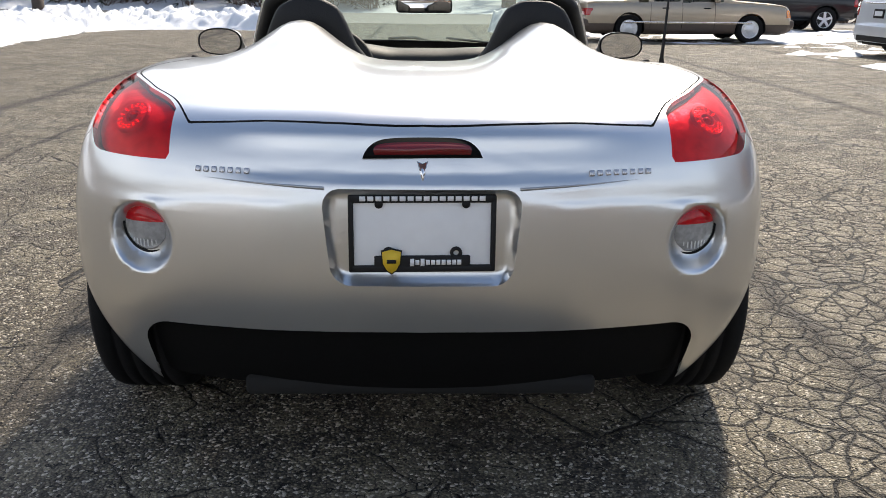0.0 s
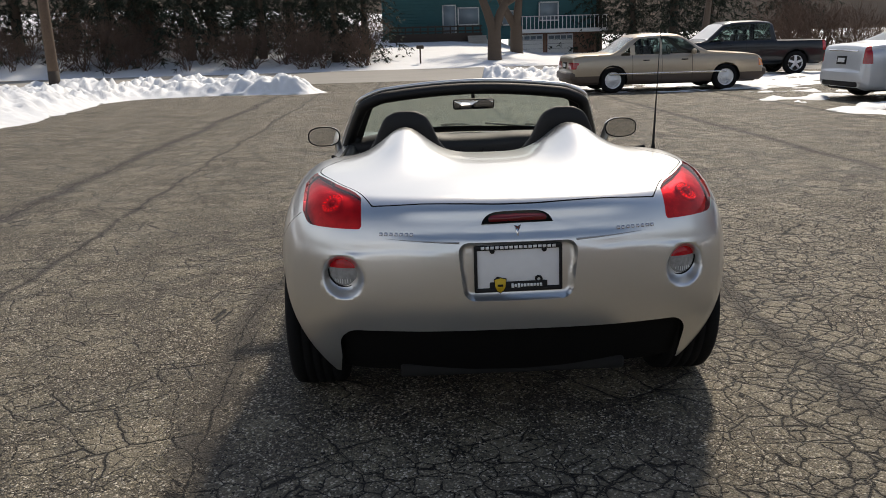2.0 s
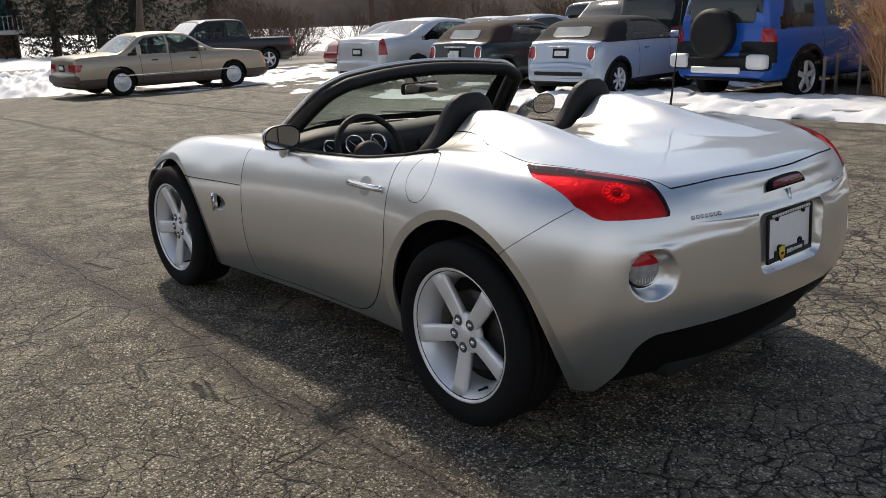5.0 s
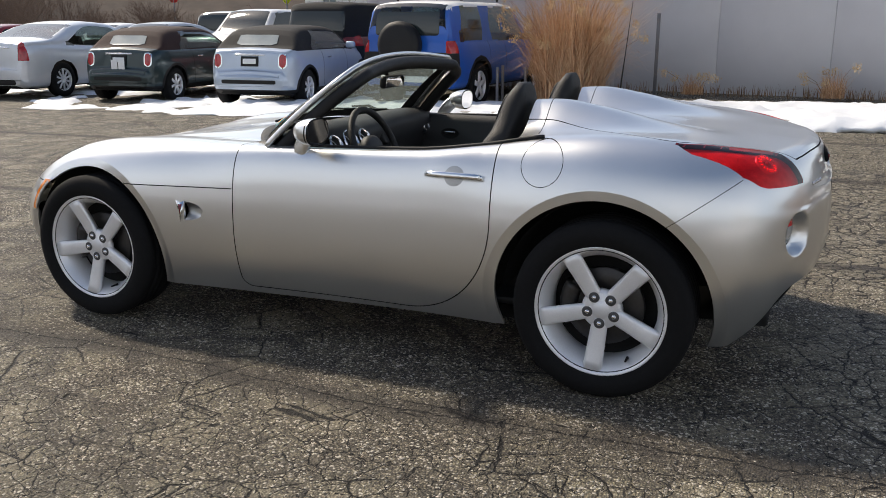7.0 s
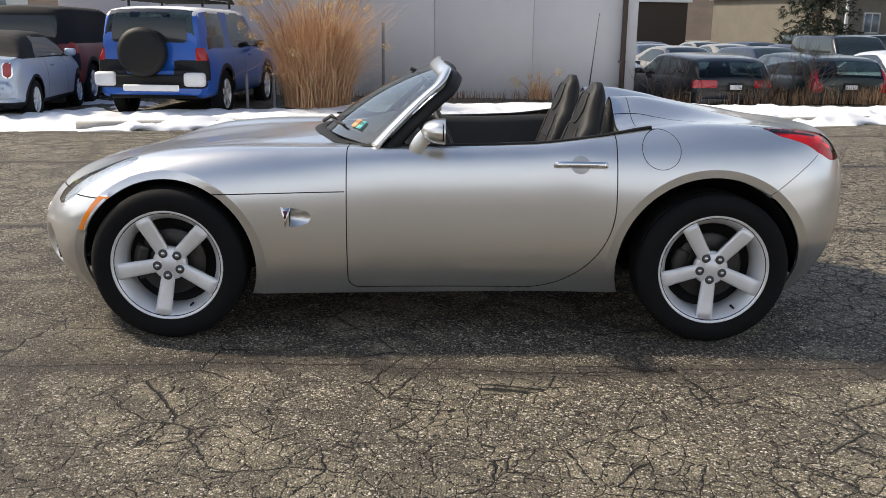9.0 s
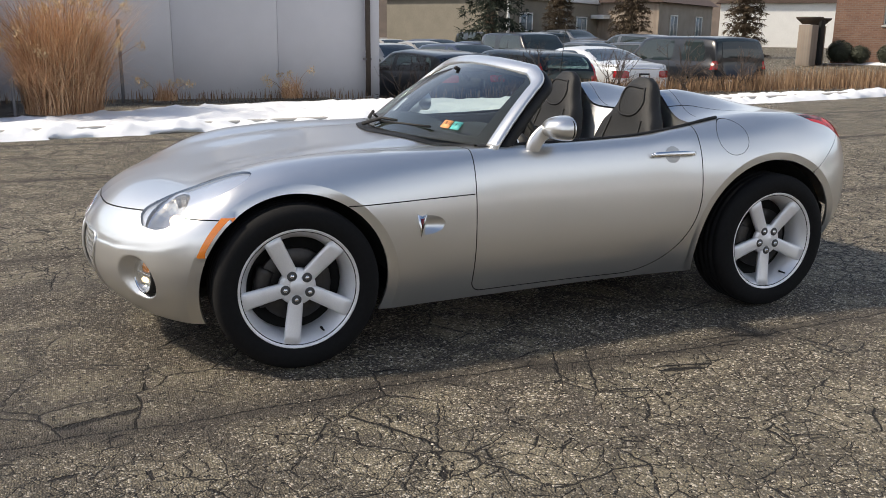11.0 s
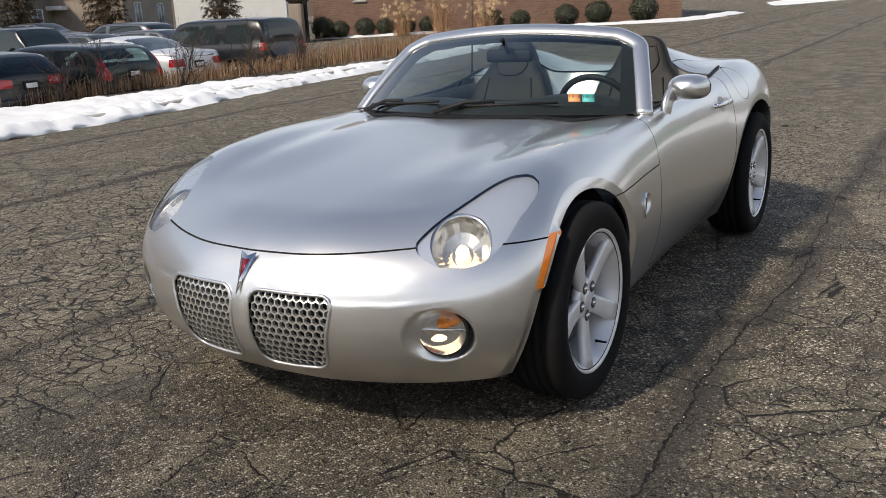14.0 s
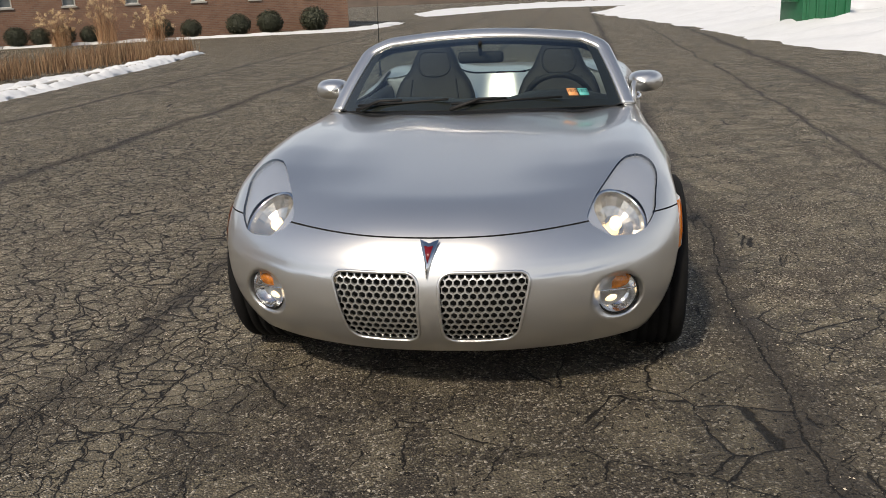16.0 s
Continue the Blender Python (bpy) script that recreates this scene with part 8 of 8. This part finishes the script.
for i, (x, y, h) in enumerate(((13.3, -4.75, 1.35), (13.6, -5.5, 1.5), (12.7, -7.3, 1.3), (12.2, -8.9, 1.35), (12.0, -10.6, 1.3), (11.9, -12.2, 1.2), (12.6, -6.4, 1.1))):
    shrub(x, y, h, "leafless dark shrub before the far lot", 50 + i, M["twig"], 8, 0.55)
first = shrub(-9.0, 45.5, 2.6, "tangled brown bare brush on the snowy bank", 70, M["twig_red"], 12, 0.6, 4)
second = shrub(-6.0, 46.5, 2.2, "tangled brown bare brush on the snowy bank", 71, M["twig_red"], 12, 0.7, 4)
r = random.Random(9)
lawn_at = lambda x, y: wide_z(x, 42.5) + 0.075 * max(y - 43, 0) + 0.05 * min(max(-x - 2, 0), 40) * min(1.0, (y - 42.3) / 6)
for i in range(110):
    x, y = r.uniform(-36, -1.6), r.uniform(43.5, 52.0)
    copy_thing(first if i % 2 else second, pose(x, y, lawn_at(x, y) - 0.1, 0, 0, r.uniform(0, 360)) @ Matrix.Scale(r.uniform(0.7, 1.3), 4))
for i in range(46):
    x, y = r.uniform(15.0, 58.0), 0
    y = r.uniform(29.0, 41.0) if x < 30 else r.uniform(16.0, 40.0)
    copy_thing(first if i % 2 else second, pose(x, y, wide_z(x, y) - 0.05, 0, 0, r.uniform(0, 360)) @ Matrix.Scale(r.uniform(0.8, 1.5), 4))


def conifer(x, y, z, h, wide, words, seed, mat, name="conifer", low=0.06, droop=0.35, n=26, narrow=False):
    """A trunk with whorls of drooping limbs, each carrying many small needle sprays."""
    e = thing(name, words, "tree", pose(x, y, z))
    r = random.Random(seed)
    part("trunk", tube([(0, 0, -0.2), (0, 0, h * 0.5), (0, 0, h)], [0.03 * h, 0.018 * h, 0.01], 8), M["bark"], e)
    b = bmesh.new()
    for k in range(n):
        t = low + (1 - low) * (k + r.random()) / n
        reach = wide * (1 - t) ** (0.8 if not narrow else 0.45) * r.uniform(0.75, 1.1) + 0.1
        for a in np.linspace(0, 2 * math.pi, 8)[:-1]:
            a += r.uniform(-0.4, 0.4)
            d = Vector((math.cos(a), math.sin(a), 0))
            for s in range(9):
                q = (s + r.random()) / 9
                c = d * reach * q + Vector((0, 0, h * t - droop * reach * q ** 1.7 + r.gauss(0, 0.06 * h / 6)))
                for _ in range(8):
                    w = Vector((d.x * 0.6 + r.gauss(0, 0.8), d.y * 0.6 + r.gauss(0, 0.8), r.gauss(-0.7, 0.5))).normalized() * r.uniform(0.14, 0.36) * (h / 7) ** 0.5
                    u = w.cross(Vector((r.gauss(0, 1), r.gauss(0, 1), 1))).normalized() * 0.024 * (h / 7) ** 0.5
                    b.faces.new([b.verts.new(c - u), b.verts.new(c + u), b.verts.new(c + w + u * 0.2), b.verts.new(c + w - u * 0.2)])
    part("crown", b, mat, e, smooth=False)
    return e


pine = conifer(-5.5, 50.0, lawn_at(-5.5, 50.0), 11, 4.2, "dark drooping spruce above the snowy bank", 81, M["needle"])
for x, y, s in ((-4.2, 46.5, 0.75), (-8.5, 47.5, 0.9), (-12.5, 47, 1.0), (-17, 46.5, 1.0), (-22.5, 48, 1.1), (-29, 47, 1.0), (-10.5, 52, 1.0), (-15.5, 50, 1.15), (-21, 53, 1.1), (-27, 50, 1.2), (-33, 54, 1.1), (-2.6, 49.0, 0.8), (14.2, 61.5, 1.0), (16.0, 58.5, 0.9), (18.5, 57, 1.1), (22, 60, 1.2), (27, 58, 1.1), (-13, 56, 1.2), (-8, 57, 1.1), (-18.5, 57, 1.2)):
    copy_thing(pine, pose(x, y, lawn_at(x, y) if x < 0 else -0.4, 0, 0, 40 * x) @ Matrix.Scale(s, 4))
conifer(30.5, -15.0, 0.1, 5.5, 2.2, "broad green yew beside the far lot", 83, M["needle"], "yew", 0.12, 0.2, 20)
ced = conifer(34.0, -24.4, 0.2, 5.0, 1.15, "narrow winter-brown cedar before the shop", 84, M["cedar"], "cedar", 0.05, 0.1, 22, True)
copy_thing(ced, pose(31.5, -29.5, 0.2, 0, 0, 50))
copy_thing(ced, pose(37.8, -22.5, 0.2, 0, 0, 110) @ Matrix.Scale(0.9, 4))


def round_bush(at, w, h, words, seed):
    """A clipped evergreen bush: a cloud of small leaves over a dark core."""
    e = thing("clipped_bush", words, "bush", at, group="bushes along the brick wall")
    r = random.Random(seed)
    b = bmesh.new()
    for _ in range(1500):
        d = Vector((r.gauss(0, 1), r.gauss(0, 1), r.gauss(0, 1))).normalized()
        k = r.uniform(0.86, 1.05)
        c = Vector((d.x * w * k, d.y * w * k, h * 0.52 + d.z * h * 0.52 * k))
        if c.z < 0.02:
            continue
        u = d.orthogonal().normalized()
        u.rotate(Matrix.Rotation(r.uniform(0, 6.28), 3, d))
        v = d.cross(u)
        s = r.uniform(0.03, 0.055)
        tilt = d * r.uniform(-0.03, 0.03)
        b.faces.new([b.verts.new(c - u * s), b.verts.new(c + v * s * 0.6 + tilt), b.verts.new(c + u * s), b.verts.new(c - v * s * 0.6 - tilt)])
    part("leaf_crown", b, M["box_leaf"], e, smooth=False)
    core = bmesh.new()
    bmesh.ops.create_icosphere(core, subdivisions=2, radius=1)
    bmesh.ops.transform(core, matrix=Matrix.Translation((0, 0, h * 0.5)) @ Matrix.Diagonal((w * 0.86, w * 0.86, h * 0.46, 1)), verts=core.verts)
    part("core", core, M["box_leaf"], e)
    return e


bushes = [(-1.35, 0.5), (-0.6, 0.5), (0.5, 0.55), (1.4, 0.5), (2.3, 0.55), (3.3, 0.5), (6.2, 0.62), (7.45, 0.55), (9.55, 0.66), (11.0, 0.72), (13.1, 0.78)]
proto = None
for u, w in bushes:
    p = U0 + UD * u + UN * 0.95
    at = pose(p.x, p.y, 0.34, 0, 0, 70 * u) @ Matrix.Diagonal((w / 0.6, w / 0.6, w / 0.6 * 0.95, 1))
    if proto is None:
        proto = round_bush(Matrix.Identity(4), 0.6, 1.12, "round clipped evergreen bush before the brick wall", 90)
        proto.matrix_basis = at
    else:
        copy_thing(proto, at)
for i, (x, y, h) in enumerate(((20.0, -28.6, 1.3), (18.6, -29.6, 2.0), (16.8, -30.3, 1.3))):
    reed_clump(x, y, 0.32, h, 0.9, 260, "dried tan flower heads on thin stems", 95 + i, 46)

# ---- far hills ----
rows = []
for k, (dist, h) in enumerate(((150, -3), (165, 6), (185, 15), (230, 26), (300, 30))):
    row = []
    for a in np.linspace(0, 2 * math.pi, 241):
        q = dist * (1 + 0.05 * noise.noise((math.cos(a) * 3, math.sin(a) * 3, k)))
        bump = 1 + 0.35 * noise.noise((math.cos(a) * 6, math.sin(a) * 6, 4 + k)) + 0.10 * noise.noise((math.cos(a) * 60, math.sin(a) * 60, 9 + k))
        row.append((q * math.cos(a), q * math.sin(a), h * bump if h > 0 else h))
    rows.append(row)
tagged(part("backdrop", sheet(rows), M["woods"]), "distant brown winter hills with bare woods", "hills", kind="structure")
